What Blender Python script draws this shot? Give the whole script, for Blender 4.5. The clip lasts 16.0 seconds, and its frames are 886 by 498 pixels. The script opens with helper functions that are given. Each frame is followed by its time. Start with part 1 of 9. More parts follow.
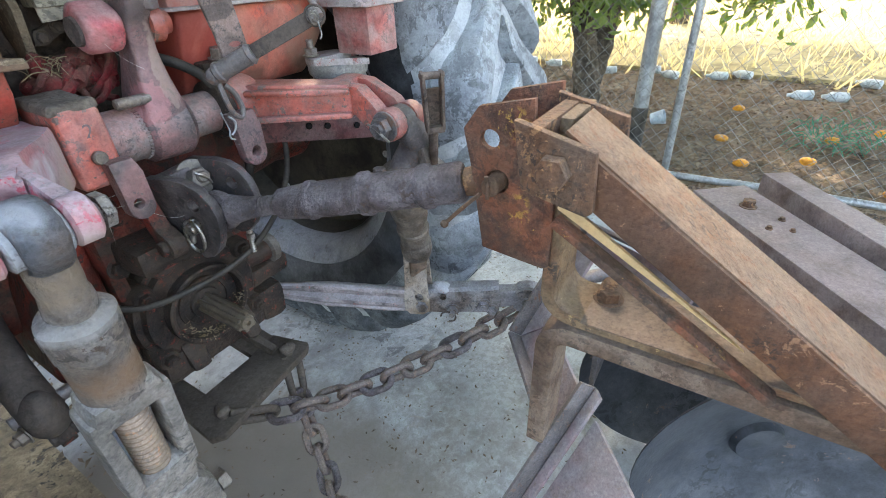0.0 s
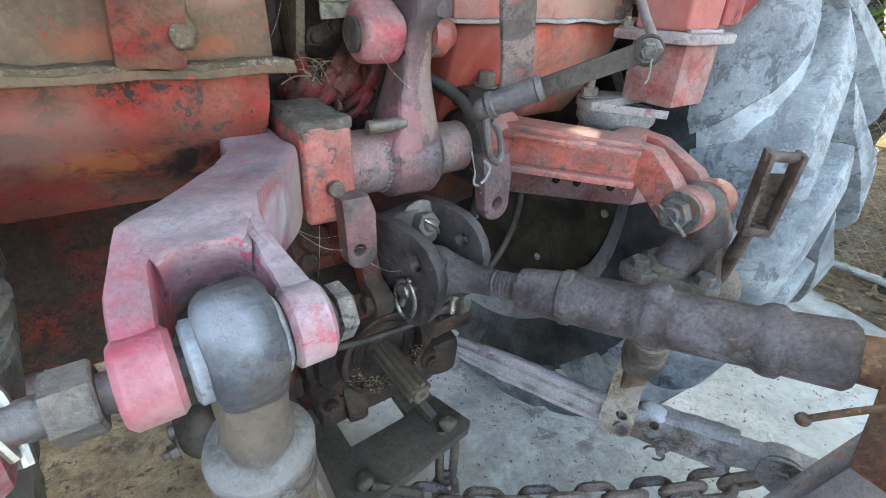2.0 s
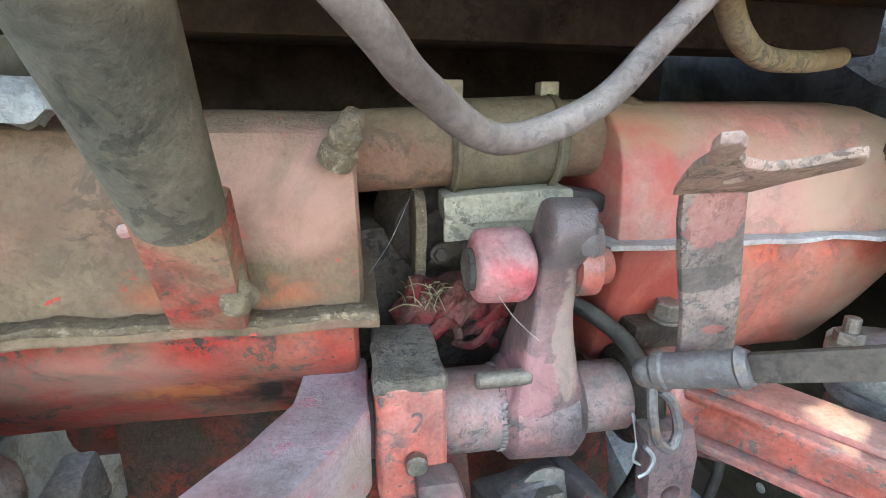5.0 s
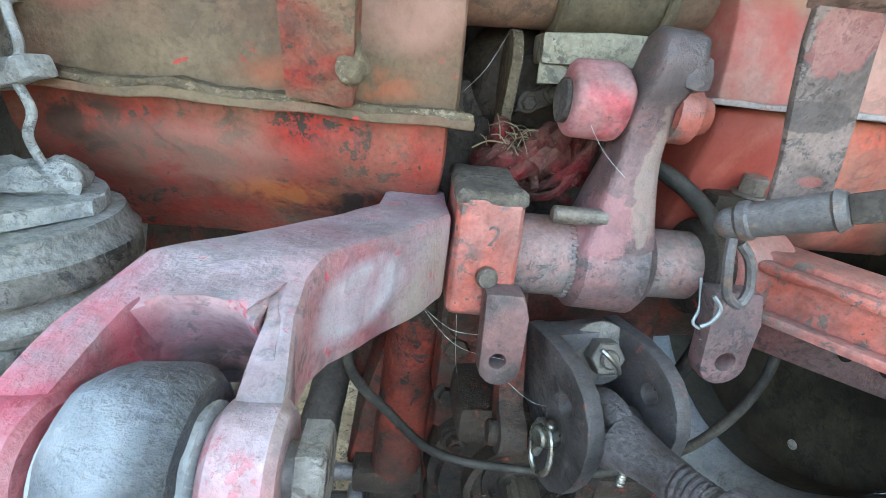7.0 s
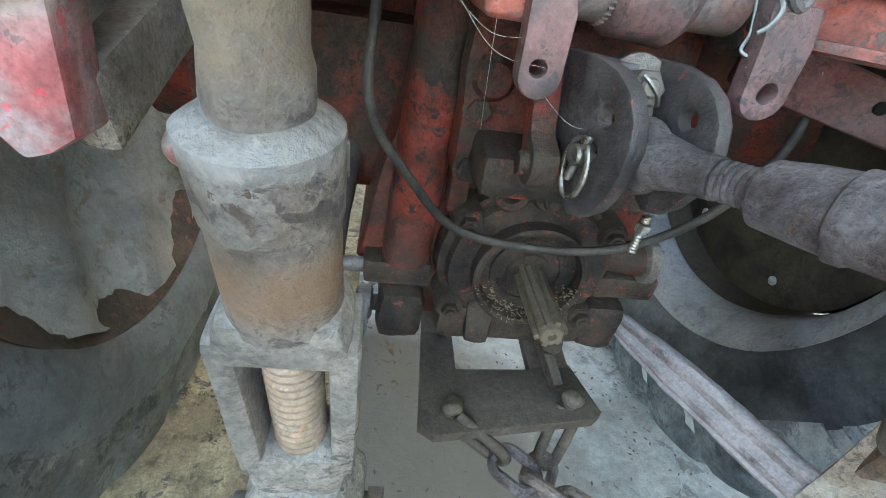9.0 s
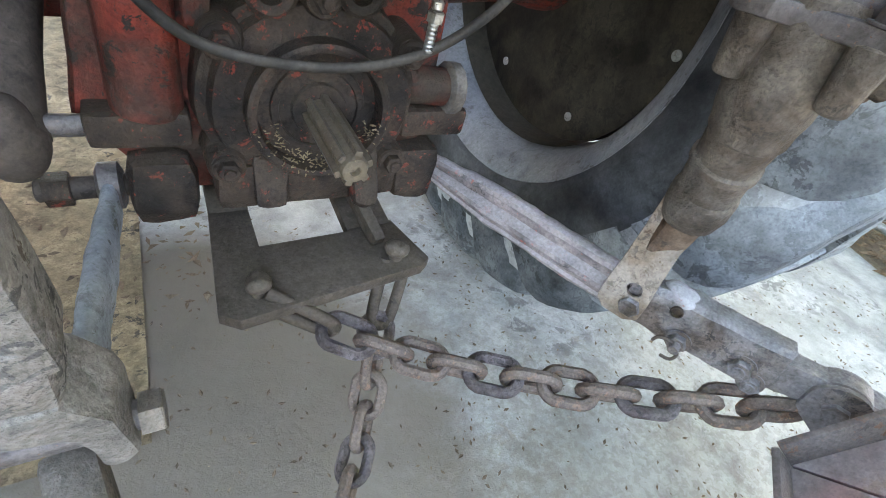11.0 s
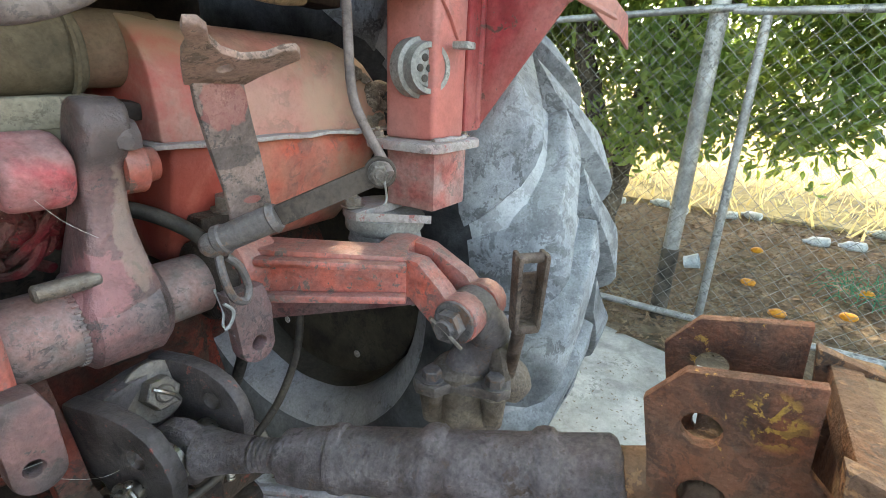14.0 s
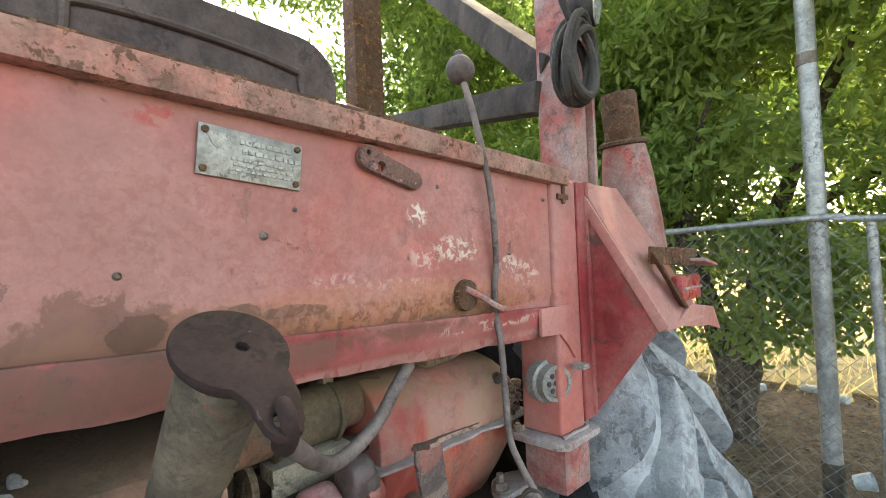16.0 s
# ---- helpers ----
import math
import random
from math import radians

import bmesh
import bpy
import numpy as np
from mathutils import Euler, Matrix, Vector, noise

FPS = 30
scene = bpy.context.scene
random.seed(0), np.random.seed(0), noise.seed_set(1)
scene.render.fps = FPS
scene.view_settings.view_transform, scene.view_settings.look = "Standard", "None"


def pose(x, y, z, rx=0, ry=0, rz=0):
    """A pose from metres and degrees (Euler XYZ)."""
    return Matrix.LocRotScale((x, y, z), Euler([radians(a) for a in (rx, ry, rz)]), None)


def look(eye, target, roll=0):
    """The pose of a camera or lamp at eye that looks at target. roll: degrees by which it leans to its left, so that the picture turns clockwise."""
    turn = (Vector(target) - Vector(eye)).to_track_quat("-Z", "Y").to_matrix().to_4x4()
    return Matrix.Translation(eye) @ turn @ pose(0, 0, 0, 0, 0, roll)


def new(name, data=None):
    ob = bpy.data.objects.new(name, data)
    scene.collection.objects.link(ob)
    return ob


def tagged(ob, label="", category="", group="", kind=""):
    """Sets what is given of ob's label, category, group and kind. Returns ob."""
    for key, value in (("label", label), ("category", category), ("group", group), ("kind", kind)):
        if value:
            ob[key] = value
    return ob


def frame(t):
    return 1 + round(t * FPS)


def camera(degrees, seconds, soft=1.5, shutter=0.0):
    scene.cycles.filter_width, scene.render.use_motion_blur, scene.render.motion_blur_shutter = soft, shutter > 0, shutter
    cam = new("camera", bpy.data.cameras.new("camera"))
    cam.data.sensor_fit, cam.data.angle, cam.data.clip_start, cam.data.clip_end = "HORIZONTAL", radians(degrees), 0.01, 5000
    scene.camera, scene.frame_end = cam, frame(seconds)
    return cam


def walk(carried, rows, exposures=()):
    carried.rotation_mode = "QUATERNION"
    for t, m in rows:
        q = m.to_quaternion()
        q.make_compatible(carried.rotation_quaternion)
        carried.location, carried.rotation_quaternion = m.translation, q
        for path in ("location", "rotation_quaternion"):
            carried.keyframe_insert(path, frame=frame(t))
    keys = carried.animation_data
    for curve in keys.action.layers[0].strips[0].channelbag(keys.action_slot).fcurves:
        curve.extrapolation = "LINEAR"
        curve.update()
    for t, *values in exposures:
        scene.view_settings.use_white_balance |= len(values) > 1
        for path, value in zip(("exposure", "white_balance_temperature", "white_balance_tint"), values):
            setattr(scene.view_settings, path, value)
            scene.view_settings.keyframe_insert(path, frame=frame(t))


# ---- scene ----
cam = camera(87.2, 16.0, soft=0.9)
PATH = [
    (0, (-0.3934, 0.1930, 1.2146), (1.0223, 1.1200, 0.1484), -2.44),
    (0.5, (-0.4288, 0.2050, 1.2383), (0.8192, 1.4010, 0.2333), -2.31),
    (1, (-0.4351, 0.2320, 1.2407), (0.7176, 1.5280, 0.2456), -1.68),
    (1.5, (-0.4167, 0.3370, 1.2274), (0.7370, 1.6240, 0.2214), 0.73),
    (2, (-0.3243, 0.4500, 1.1961), (0.7206, 1.8450, 0.2148), 2.72),
    (2.5, (-0.2404, 0.5440, 1.2012), (0.5790, 2.1170, 0.2765), 3.23),
    (3, (-0.1985, 0.5780, 1.2565), (0.5361, 2.2450, 0.4301), 2.92),
    (3.2, (-0.1700, 0.5860, 1.2733), (0.5762, 2.2700, 0.4932), 2.65),
    (5.3, (-0.1925, 0.5650, 1.2671), (0.0437, 2.4810, 0.7443), 0.57),
    (5.5, (-0.2053, 0.5580, 1.2649), (-0.0388, 2.4850, 0.7555), 0.98),
    (6, (-0.2522, 0.5320, 1.2402), (-0.2004, 2.4580, 0.7027), 2.81),
    (6.5, (-0.2361, 0.5250, 1.1675), (-0.1259, 2.4120, 0.5130), 5.12),
    (7, (-0.2198, 0.5320, 1.1650), (-0.0428, 2.3890, 0.4426), 6.39),
    (7.5, (-0.2168, 0.5300, 1.1653), (-0.0128, 2.3680, 0.4023), 6.54),
    (8, (-0.2289, 0.4910, 1.1239), (-0.0141, 2.2660, 0.2284), 6.54),
    (8.5, (-0.2455, 0.4830, 1.0661), (0.0035, 2.1910, 0.0563), 8.05),
    (8.7, (-0.2473, 0.4800, 1.0438), (0.0086, 2.1690, 0.0026), 8.82),
    (10.8, (-0.1945, 0.4900, 0.9022), (0.6166, 1.8180, -0.3538), 15.48),
    (11, (-0.1822, 0.4980, 0.8994), (0.7453, 1.7290, -0.3756), 15.88),
    (11.5, (-0.1737, 0.4650, 0.9253), (0.9776, 1.4540, -0.3783), 15.64),
    (12, (-0.1652, 0.4210, 0.9523), (1.1432, 1.2320, -0.3242), 15.64),
    (12.5, (-0.1859, 0.4080, 0.9895), (1.2329, 1.1610, -0.2021), 14.13),
    (13, (-0.2033, 0.4260, 1.0772), (1.3160, 1.2270, 0.0511), 9.45),
    (13.5, (-0.1985, 0.4430, 1.1620), (1.3708, 1.3290, 0.2955), 5.63),
    (14, (-0.2040, 0.4530, 1.2298), (1.3934, 1.4550, 0.5618), 2.30),
    (14.5, (-0.1979, 0.4500, 1.3128), (1.4363, 1.5040, 0.8463), -0.27),
    (15, (-0.2225, 0.4210, 1.4018), (1.4388, 1.5140, 1.1861), -2.63),
    (15.5, (-0.2878, 0.3890, 1.4639), (1.3309, 1.5640, 1.4720), -3.86),
    (16, (-0.3751, 0.3760, 1.4625), (1.0364, 1.7930, 1.5150), -2.10),
]
# the clip's own metering: seconds, stops, kelvin, tint
LIGHT_METER = [(0.0, 3.58, 7400, 12), (0.5, 3.62, 7400, 12), (1.5, 3.56, 7400, 12), (2.5, 4.04, 7200, 6), (3.2, 4.22, 7500, 6), (5.5, 4.25, 7400, 6), (6.5, 4.14, 7100, 2), (7.5, 4.14, 7000, 1), (8.0, 4.15, 7200, 1), (8.6, 4.1, 7500, 2), (11.0, 4.2, 7900, 12), (11.5, 4.0, 7900, 12), (12.5, 3.86, 7700, 14), (13.1, 4.08, 7900, 13), (13.5, 3.74, 8000, 10), (14.0, 3.5, 8200, 8), (14.5, 3.5, 8200, 7), (15.0, 3.22, 8500, 8), (15.5, 3.22, 8300, 6), (16.0, 3.09, 8300, 10)]
walk(cam, [(t, look(eye, target, roll)) for t, eye, target, roll in PATH], LIGHT_METER)

# ---- daylight: hazy sun behind the tree row, open shade round the tractor ----
SUN_EL, SUN_AZ = 48.0, 62.0          # degrees; azimuth from +y towards +x
world = bpy.data.worlds.new("sky")
scene.world = world
world.use_nodes = True
wt = world.node_tree
sky = wt.nodes.new("ShaderNodeTexSky")
sky.sky_type = "NISHITA"
sky.sun_disc = False
sky.sun_elevation, sky.sun_rotation = radians(SUN_EL), radians(SUN_AZ)
sky.air_density, sky.dust_density = 1.0, 2.5
wt.nodes["Background"].inputs["Strength"].default_value = 0.15
wt.links.new(sky.outputs["Color"], wt.nodes["Background"].inputs["Color"])
sun = new("sun", bpy.data.lights.new("sun", "SUN"))
sun.data.energy, sun.data.angle, sun.data.color = 0.9, radians(1.5), (1.0, 0.92, 0.78)
sun_from = Vector((math.sin(radians(SUN_AZ)) * math.cos(radians(SUN_EL)), math.cos(radians(SUN_AZ)) * math.cos(radians(SUN_EL)), math.sin(radians(SUN_EL))))
sun.matrix_world = look(sun_from * 30, (0, 0, 0))

# ---- materials ----
def socket_of(nt, value):
    n = nt.nodes.new("ShaderNodeRGB")
    n.outputs[0].default_value = (*value, 1)
    return n.outputs[0]


def noise_of(nt, pos, scale, detail=4.0, rough=0.6, distort=0.0):
    n = nt.nodes.new("ShaderNodeTexNoise")
    n.inputs["Scale"].default_value, n.inputs["Detail"].default_value = scale, detail
    n.inputs["Roughness"].default_value, n.inputs["Distortion"].default_value = rough, distort
    nt.links.new(pos, n.inputs["Vector"])
    return n.outputs["Fac"]


def ramp_of(nt, fac, lo, hi):
    n = nt.nodes.new("ShaderNodeMapRange")
    n.inputs["From Min"].default_value, n.inputs["From Max"].default_value = lo, hi
    nt.links.new(fac, n.inputs["Value"])
    return n.outputs["Result"]


def mix_of(nt, fac, a, b):
    n = nt.nodes.new("ShaderNodeMix")
    n.data_type = "RGBA"
    if isinstance(fac, float):
        n.inputs["Factor"].default_value = fac
    else:
        nt.links.new(fac, n.inputs["Factor"])
    nt.links.new(a, n.inputs["A"])
    nt.links.new(b, n.inputs["B"])
    return n.outputs["Result"]


def mul_of(nt, a, b):
    n = nt.nodes.new("ShaderNodeMath")
    n.operation = "MULTIPLY"
    for k, v in enumerate((a, b)):
        if isinstance(v, float):
            n.inputs[k].default_value = v
        else:
            nt.links.new(v, n.inputs[k])
    return n.outputs[0]


def worn(name, base, second=None, chip=None, chip_at=0.62, dust=None, dust_amount=0.0, scale=14.0, rough=0.6, metal=0.0, bump=0.25, grit=0.5, streak=None):
    """Painted or bare metal with faded patches, chips, specks, scratches, grime and settled dust."""
    m = bpy.data.materials.new(name)
    m.use_nodes = True
    nt = m.node_tree
    bs = nt.nodes["Principled BSDF"]
    geo = nt.nodes.new("ShaderNodeNewGeometry")
    pos = geo.outputs["Position"]
    col = socket_of(nt, base)
    if second:
        col = mix_of(nt, ramp_of(nt, noise_of(nt, pos, scale * 0.8, 5, 0.58, 0.5), 0.40, 0.60), col, socket_of(nt, second))
    fine = noise_of(nt, pos, scale * 9, 7, 0.66)
    grain = noise_of(nt, pos, 260.0, 5, 0.62)
    blotch = noise_of(nt, pos, scale * 2.2, 6, 0.60, 0.5)
    zone = noise_of(nt, pos, scale * 0.55, 4, 0.5, 0.3)

    def shade(col, fac, lo, hi, value):
        n = nt.nodes.new("ShaderNodeHueSaturation")
        nt.links.new(ramp_of(nt, fac, lo, hi), n.inputs["Fac"])
        n.inputs["Value"].default_value = value
        nt.links.new(col, n.inputs["Color"])
        return n.outputs["Color"]
    col = shade(col, zone, 0.55, 0.38, 1.0 - 0.62 * grit)
    col = shade(col, blotch, 0.55, 0.38, 1.0 - 0.62 * grit)
    col = shade(col, fine, 0.52, 0.37, 1.0 - 0.36 * grit)
    # clusters of black grime and flaked spots
    spots = mul_of(nt, ramp_of(nt, zone, 0.50, 0.58), ramp_of(nt, noise_of(nt, pos, scale * 4.5, 8, 0.70, 0.6), 0.53, 0.56))
    grimed = nt.nodes.new("ShaderNodeHueSaturation")
    grimed.inputs["Value"].default_value, grimed.inputs["Saturation"].default_value = 0.30, 0.6
    nt.links.new(col, grimed.inputs["Color"])
    nt.links.new(mul_of(nt, spots, min(1.0, 1.5 * grit)), grimed.inputs["Fac"])
    col = grimed.outputs["Color"]
    chips = None
    if chip:
        edge = noise_of(nt, pos, scale * 2.4, 9, 0.74, 0.35)
        chips = ramp_of(nt, edge, chip_at - 0.052, chip_at - 0.030)
        specks = ramp_of(nt, noise_of(nt, pos, scale * 9, 3, 0.5, 0.3), chip_at + 0.05, chip_at + 0.07)
        both = nt.nodes.new("ShaderNodeMath")
        both.operation = "MAXIMUM"
        nt.links.new(chips, both.inputs[0])
        nt.links.new(specks, both.inputs[1])
        chips = both.outputs[0]
        col = mix_of(nt, chips, col, socket_of(nt, chip))
    if streak:
        stretch = nt.nodes.new("ShaderNodeMapping")
        stretch.inputs["Scale"].default_value = (1.0, 1.0, 0.16)
        nt.links.new(pos, stretch.inputs["Vector"])
        col = mix_of(nt, mul_of(nt, ramp_of(nt, noise_of(nt, stretch.outputs["Vector"], scale * 2.4, 6), 0.5, 0.68), 0.6), col, socket_of(nt, streak))
    if dust:
        up = nt.nodes.new("ShaderNodeSeparateXYZ")
        nt.links.new(geo.outputs["Normal"], up.inputs[0])
        settle = ramp_of(nt, up.outputs["Z"], 0.05, 0.85)
        film = ramp_of(nt, noise_of(nt, pos, scale * 0.8, 6, 0.58, 0.4), 0.36, 0.62)
        powder = ramp_of(nt, fine, 0.34, 0.60)
        add = nt.nodes.new("ShaderNodeMath")
        add.operation = "ADD"
        add.use_clamp = True
        nt.links.new(mul_of(nt, settle, 0.70), add.inputs[0])
        nt.links.new(mul_of(nt, film, 0.60), add.inputs[1])
        cover = nt.nodes.new("ShaderNodeMapRange")
        cover.inputs["To Min"].default_value, cover.inputs["To Max"].default_value = 0.78, 1.08
        nt.links.new(powder, cover.inputs["Value"])
        amount = mul_of(nt, mul_of(nt, add.outputs[0], cover.outputs["Result"]), float(dust_amount))
        col = mix_of(nt, amount, col, socket_of(nt, dust))
    col = shade(col, grain, 0.50, 0.34, 1.0 - 0.34 * grit)
    col = shade(col, grain, 0.54, 0.70, 1.0 + 0.20 * grit)
    col = shade(col, fine, 0.56, 0.68, 1.0 + 0.32 * grit)
    nt.links.new(col, bs.inputs["Base Color"])
    bs.inputs["Metallic"].default_value = metal
    bs.inputs["Specular IOR Level"].default_value = 0.5 if rough < 0.5 else 0.22
    rr = nt.nodes.new("ShaderNodeMapRange")
    rr.inputs["To Min"].default_value, rr.inputs["To Max"].default_value = max(0.05, rough - 0.16), min(1.0, rough + 0.22)
    nt.links.new(blotch, rr.inputs["Value"])
    nt.links.new(rr.outputs["Result"], bs.inputs["Roughness"])
    last = None
    layers = [(blotch, min(1.0, bump * 0.9), 0.007, False), (fine, min(1.0, bump), 0.004, False), (grain, min(1.0, bump * 0.8), 0.0014, False)]
    if chips is not None:
        layers.append((chips, 0.45, 0.0014, True))
    for h, strength, distance, inverted in layers:
        b = nt.nodes.new("ShaderNodeBump")
        b.invert = inverted
        b.inputs["Strength"].default_value, b.inputs["Distance"].default_value = strength, distance
        nt.links.new(h, b.inputs["Height"])
        if last is not None:
            nt.links.new(last.outputs["Normal"], b.inputs["Normal"])
        last = b
    nt.links.new(last.outputs["Normal"], bs.inputs["Normal"])
    return m


def marked(m, spots):
    """Scrapes, rust runs and stains of their own outline at given places, also painted shade and highlights: (centre,
    radii, colour, grain, amount).
    """
    nt = m.node_tree
    bs = nt.nodes["Principled BSDF"]
    col = bs.inputs["Base Color"].links[0].from_socket
    geo = nt.nodes.new("ShaderNodeNewGeometry")
    for centre, radii, colour, grain, amount in spots:
        mp = nt.nodes.new("ShaderNodeMapping")
        mp.inputs["Location"].default_value = [-c / r for c, r in zip(centre, radii)]
        mp.inputs["Scale"].default_value = [1 / r for r in radii]
        nt.links.new(geo.outputs["Position"], mp.inputs["Vector"])
        ln = nt.nodes.new("ShaderNodeVectorMath")
        ln.operation = "LENGTH"
        nt.links.new(mp.outputs["Vector"], ln.inputs[0])
        near = ramp_of(nt, ln.outputs["Value"], 1.0, 0.55 if grain > 11 else 0.78)
        speck = ramp_of(nt, noise_of(nt, geo.outputs["Position"], grain, 8, 0.62, 0.6), *((0.505, 0.545) if grain > 50 else (0.41, 0.55) if grain > 20 else (0.36, 0.54)))
        col = mix_of(nt, mul_of(nt, mul_of(nt, near, speck), float(amount)), col, socket_of(nt, colour))
    nt.links.new(col, bs.inputs["Base Color"])
    return m


def stained(m, spots):
    """Dried stains with a sharp, ragged outline: (centre, radii, colour, amount)."""
    nt = m.node_tree
    bs = nt.nodes["Principled BSDF"]
    col = bs.inputs["Base Color"].links[0].from_socket
    pos = nt.nodes.new("ShaderNodeNewGeometry").outputs["Position"]
    for centre, radii, colour, amount in spots:
        mp = nt.nodes.new("ShaderNodeMapping")
        mp.inputs["Location"].default_value = [-c / r for c, r in zip(centre, radii)]
        mp.inputs["Scale"].default_value = [1 / r for r in radii]
        nt.links.new(pos, mp.inputs["Vector"])
        ln = nt.nodes.new("ShaderNodeVectorMath")
        ln.operation = "LENGTH"
        nt.links.new(mp.outputs["Vector"], ln.inputs[0])
        add = nt.nodes.new("ShaderNodeMath")
        add.operation = "MULTIPLY_ADD"
        nt.links.new(noise_of(nt, pos, 28.0, 9, 0.66, 0.4), add.inputs[0])
        add.inputs[1].default_value = 1.5
        nt.links.new(ln.outputs["Value"], add.inputs[2])
        body = ramp_of(nt, add.outputs[0], 1.62, 1.54)
        cloud = nt.nodes.new("ShaderNodeMapRange")
        cloud.inputs["To Min"].default_value, cloud.inputs["To Max"].default_value = 0.55 * amount, 1.15 * amount
        cloud.clamp = True
        nt.links.new(noise_of(nt, pos, 60.0, 7, 0.62), cloud.inputs["Value"])
        col = mix_of(nt, mul_of(nt, body, cloud.outputs["Result"]), col, socket_of(nt, colour))
    nt.links.new(col, bs.inputs["Base Color"])
    return m


DUST = (0.30, 0.25, 0.185)
RED_CLEAN = worn("orange_red_paint", (0.54, 0.11, 0.07), (0.43, 0.10, 0.08), (0.085, 0.058, 0.048), 0.615, (0.47, 0.32, 0.28), 0.5, 17, 0.42, grit=0.6)
TANK_RED = worn("tank_red_paint", (0.42, 0.046, 0.034), (0.31, 0.075, 0.055), (0.050, 0.036, 0.030), 0.615, (0.26, 0.17, 0.12), 0.55, 11, 0.55, streak=(0.20, 0.10, 0.065))
marked(TANK_RED, [((-0.27, 0.93, 1.035), (0.09, 0.12, 0.035), (0.022, 0.018, 0.016), 26, 0.95), ((-0.33, 0.92, 1.045), (0.06, 0.12, 0.025), (0.42, 0.13, 0.045), 34, 0.8), ((-0.46, 0.92, 1.10), (0.05, 0.12, 0.03), (0.05, 0.038, 0.03), 40, 0.9), ((-0.40, 0.92, 1.08), (0.12, 0.12, 0.035), (0.35, 0.19, 0.15), 18, 0.5)])
TANK_ORANGE = worn("scraped_orange_red_tank_paint", (0.56, 0.105, 0.062), (0.50, 0.17, 0.125), (0.10, 0.06, 0.045), 0.68, (0.42, 0.23, 0.17), 0.5, 9, 0.5, grit=0.4, streak=(0.42, 0.16, 0.11))
marked(TANK_ORANGE, [((0.35, 0.93, 1.09), (0.11, 0.12, 0.10), (0.33, 0.215, 0.15), 8, 0.75), ((0.06, 0.93, 1.08), (0.09, 0.12, 0.10), (0.26, 0.035, 0.028), 7, 0.75), ((0.20, 0.93, 1.035), (0.20, 0.12, 0.028), (0.12, 0.065, 0.045), 12, 0.7)])
TANK_DUST = worn("dust_caked_red_paint", (0.215, 0.150, 0.096), (0.30, 0.125, 0.092), (0.44, 0.060, 0.050), 0.68, (0.185, 0.138, 0.090), 0.80, 7, 0.9, bump=0.8, grit=0.45)
marked(TANK_DUST, [((-0.24, 0.88, 1.225), (0.075, 0.10, 0.060), (0.44, 0.235, 0.185), 9, 0.75), ((-0.28, 0.88, 1.148), (0.085, 0.10, 0.018), (0.44, 0.12, 0.06), 22, 0.6), ((-0.46, 0.88, 1.22), (0.05, 0.10, 0.05), (0.40, 0.09, 0.075), 13, 0.8), ((-0.36, 0.88, 1.20), (0.05, 0.10, 0.07), (0.15, 0.105, 0.075), 12, 0.6)])
TANK_PALE = worn("scuffed_pale_red_tank_paint", (0.45, 0.125, 0.105), (0.42, 0.195, 0.165), (0.17, 0.11, 0.09), 0.68, (0.43, 0.28, 0.21), 0.40, 7, 0.65, grit=0.4)
marked(TANK_PALE, [((0.20, 0.96, 1.290), (0.30, 0.14, 0.065), (0.31, 0.215, 0.135), 6, 0.95), ((0.33, 0.95, 1.22), (0.14, 0.12, 0.11), (0.35, 0.255, 0.175), 8, 0.85), ((0.20, 0.93, 1.20), (0.10, 0.10, 0.05), (0.45, 0.26, 0.19), 9, 0.6), ((0.06, 0.95, 1.20), (0.08, 0.15, 0.08), (0.42, 0.075, 0.055), 9, 0.85)])
PINK = worn("faded_pink_red_paint", (0.47, 0.165, 0.18), (0.43, 0.29, 0.30), (0.50, 0.045, 0.075), 0.645, (0.385, 0.34, 0.36), 0.58, 11, 0.55, 0, 0.45, 0.5)
# tan dirt, oil in the throat, red edges; the bluish-white mark paints a highlight
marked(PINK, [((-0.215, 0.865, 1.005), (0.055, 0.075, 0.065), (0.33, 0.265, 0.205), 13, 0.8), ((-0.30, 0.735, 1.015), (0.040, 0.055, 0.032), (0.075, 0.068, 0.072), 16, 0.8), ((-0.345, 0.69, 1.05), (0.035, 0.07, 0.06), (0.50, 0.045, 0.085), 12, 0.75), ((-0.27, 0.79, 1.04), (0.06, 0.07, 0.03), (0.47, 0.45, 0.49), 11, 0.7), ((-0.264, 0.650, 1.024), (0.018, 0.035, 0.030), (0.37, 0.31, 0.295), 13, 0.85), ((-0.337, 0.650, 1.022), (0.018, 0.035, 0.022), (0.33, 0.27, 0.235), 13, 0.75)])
ROSE = worn("chipped_rose_red_paint", (0.46, 0.085, 0.095), (0.44, 0.17, 0.17), (0.12, 0.05, 0.045), 0.66, (0.42, 0.32, 0.30), 0.45, 20, 0.5)
PINHEAD = worn("dusty_brown_pin_head", (0.17, 0.135, 0.12), (0.24, 0.20, 0.18), (0.09, 0.065, 0.055), 0.62, None, 0, 34, 0.7, 0.1, 0.8, 0.6)
LEVER = worn("mauve_grey_iron_with_red_remains", (0.135, 0.098, 0.095), (0.27, 0.115, 0.110), (0.065, 0.048, 0.045), 0.615, (0.28, 0.235, 0.22), 0.32, 14, 0.42, 0.1, 0.5, 0.5)
stained(LEVER, [((-0.03, 0.90, 1.185), (0.05, 0.06, 0.030), (0.10, 0.080, 0.078), 0.7), ((-0.055, 0.90, 1.055), (0.030, 0.05, 0.035), (0.42, 0.165, 0.17), 0.55), ((-0.02, 0.885, 1.10), (0.018, 0.03, 0.060), (0.30, 0.215, 0.17), 0.6)])
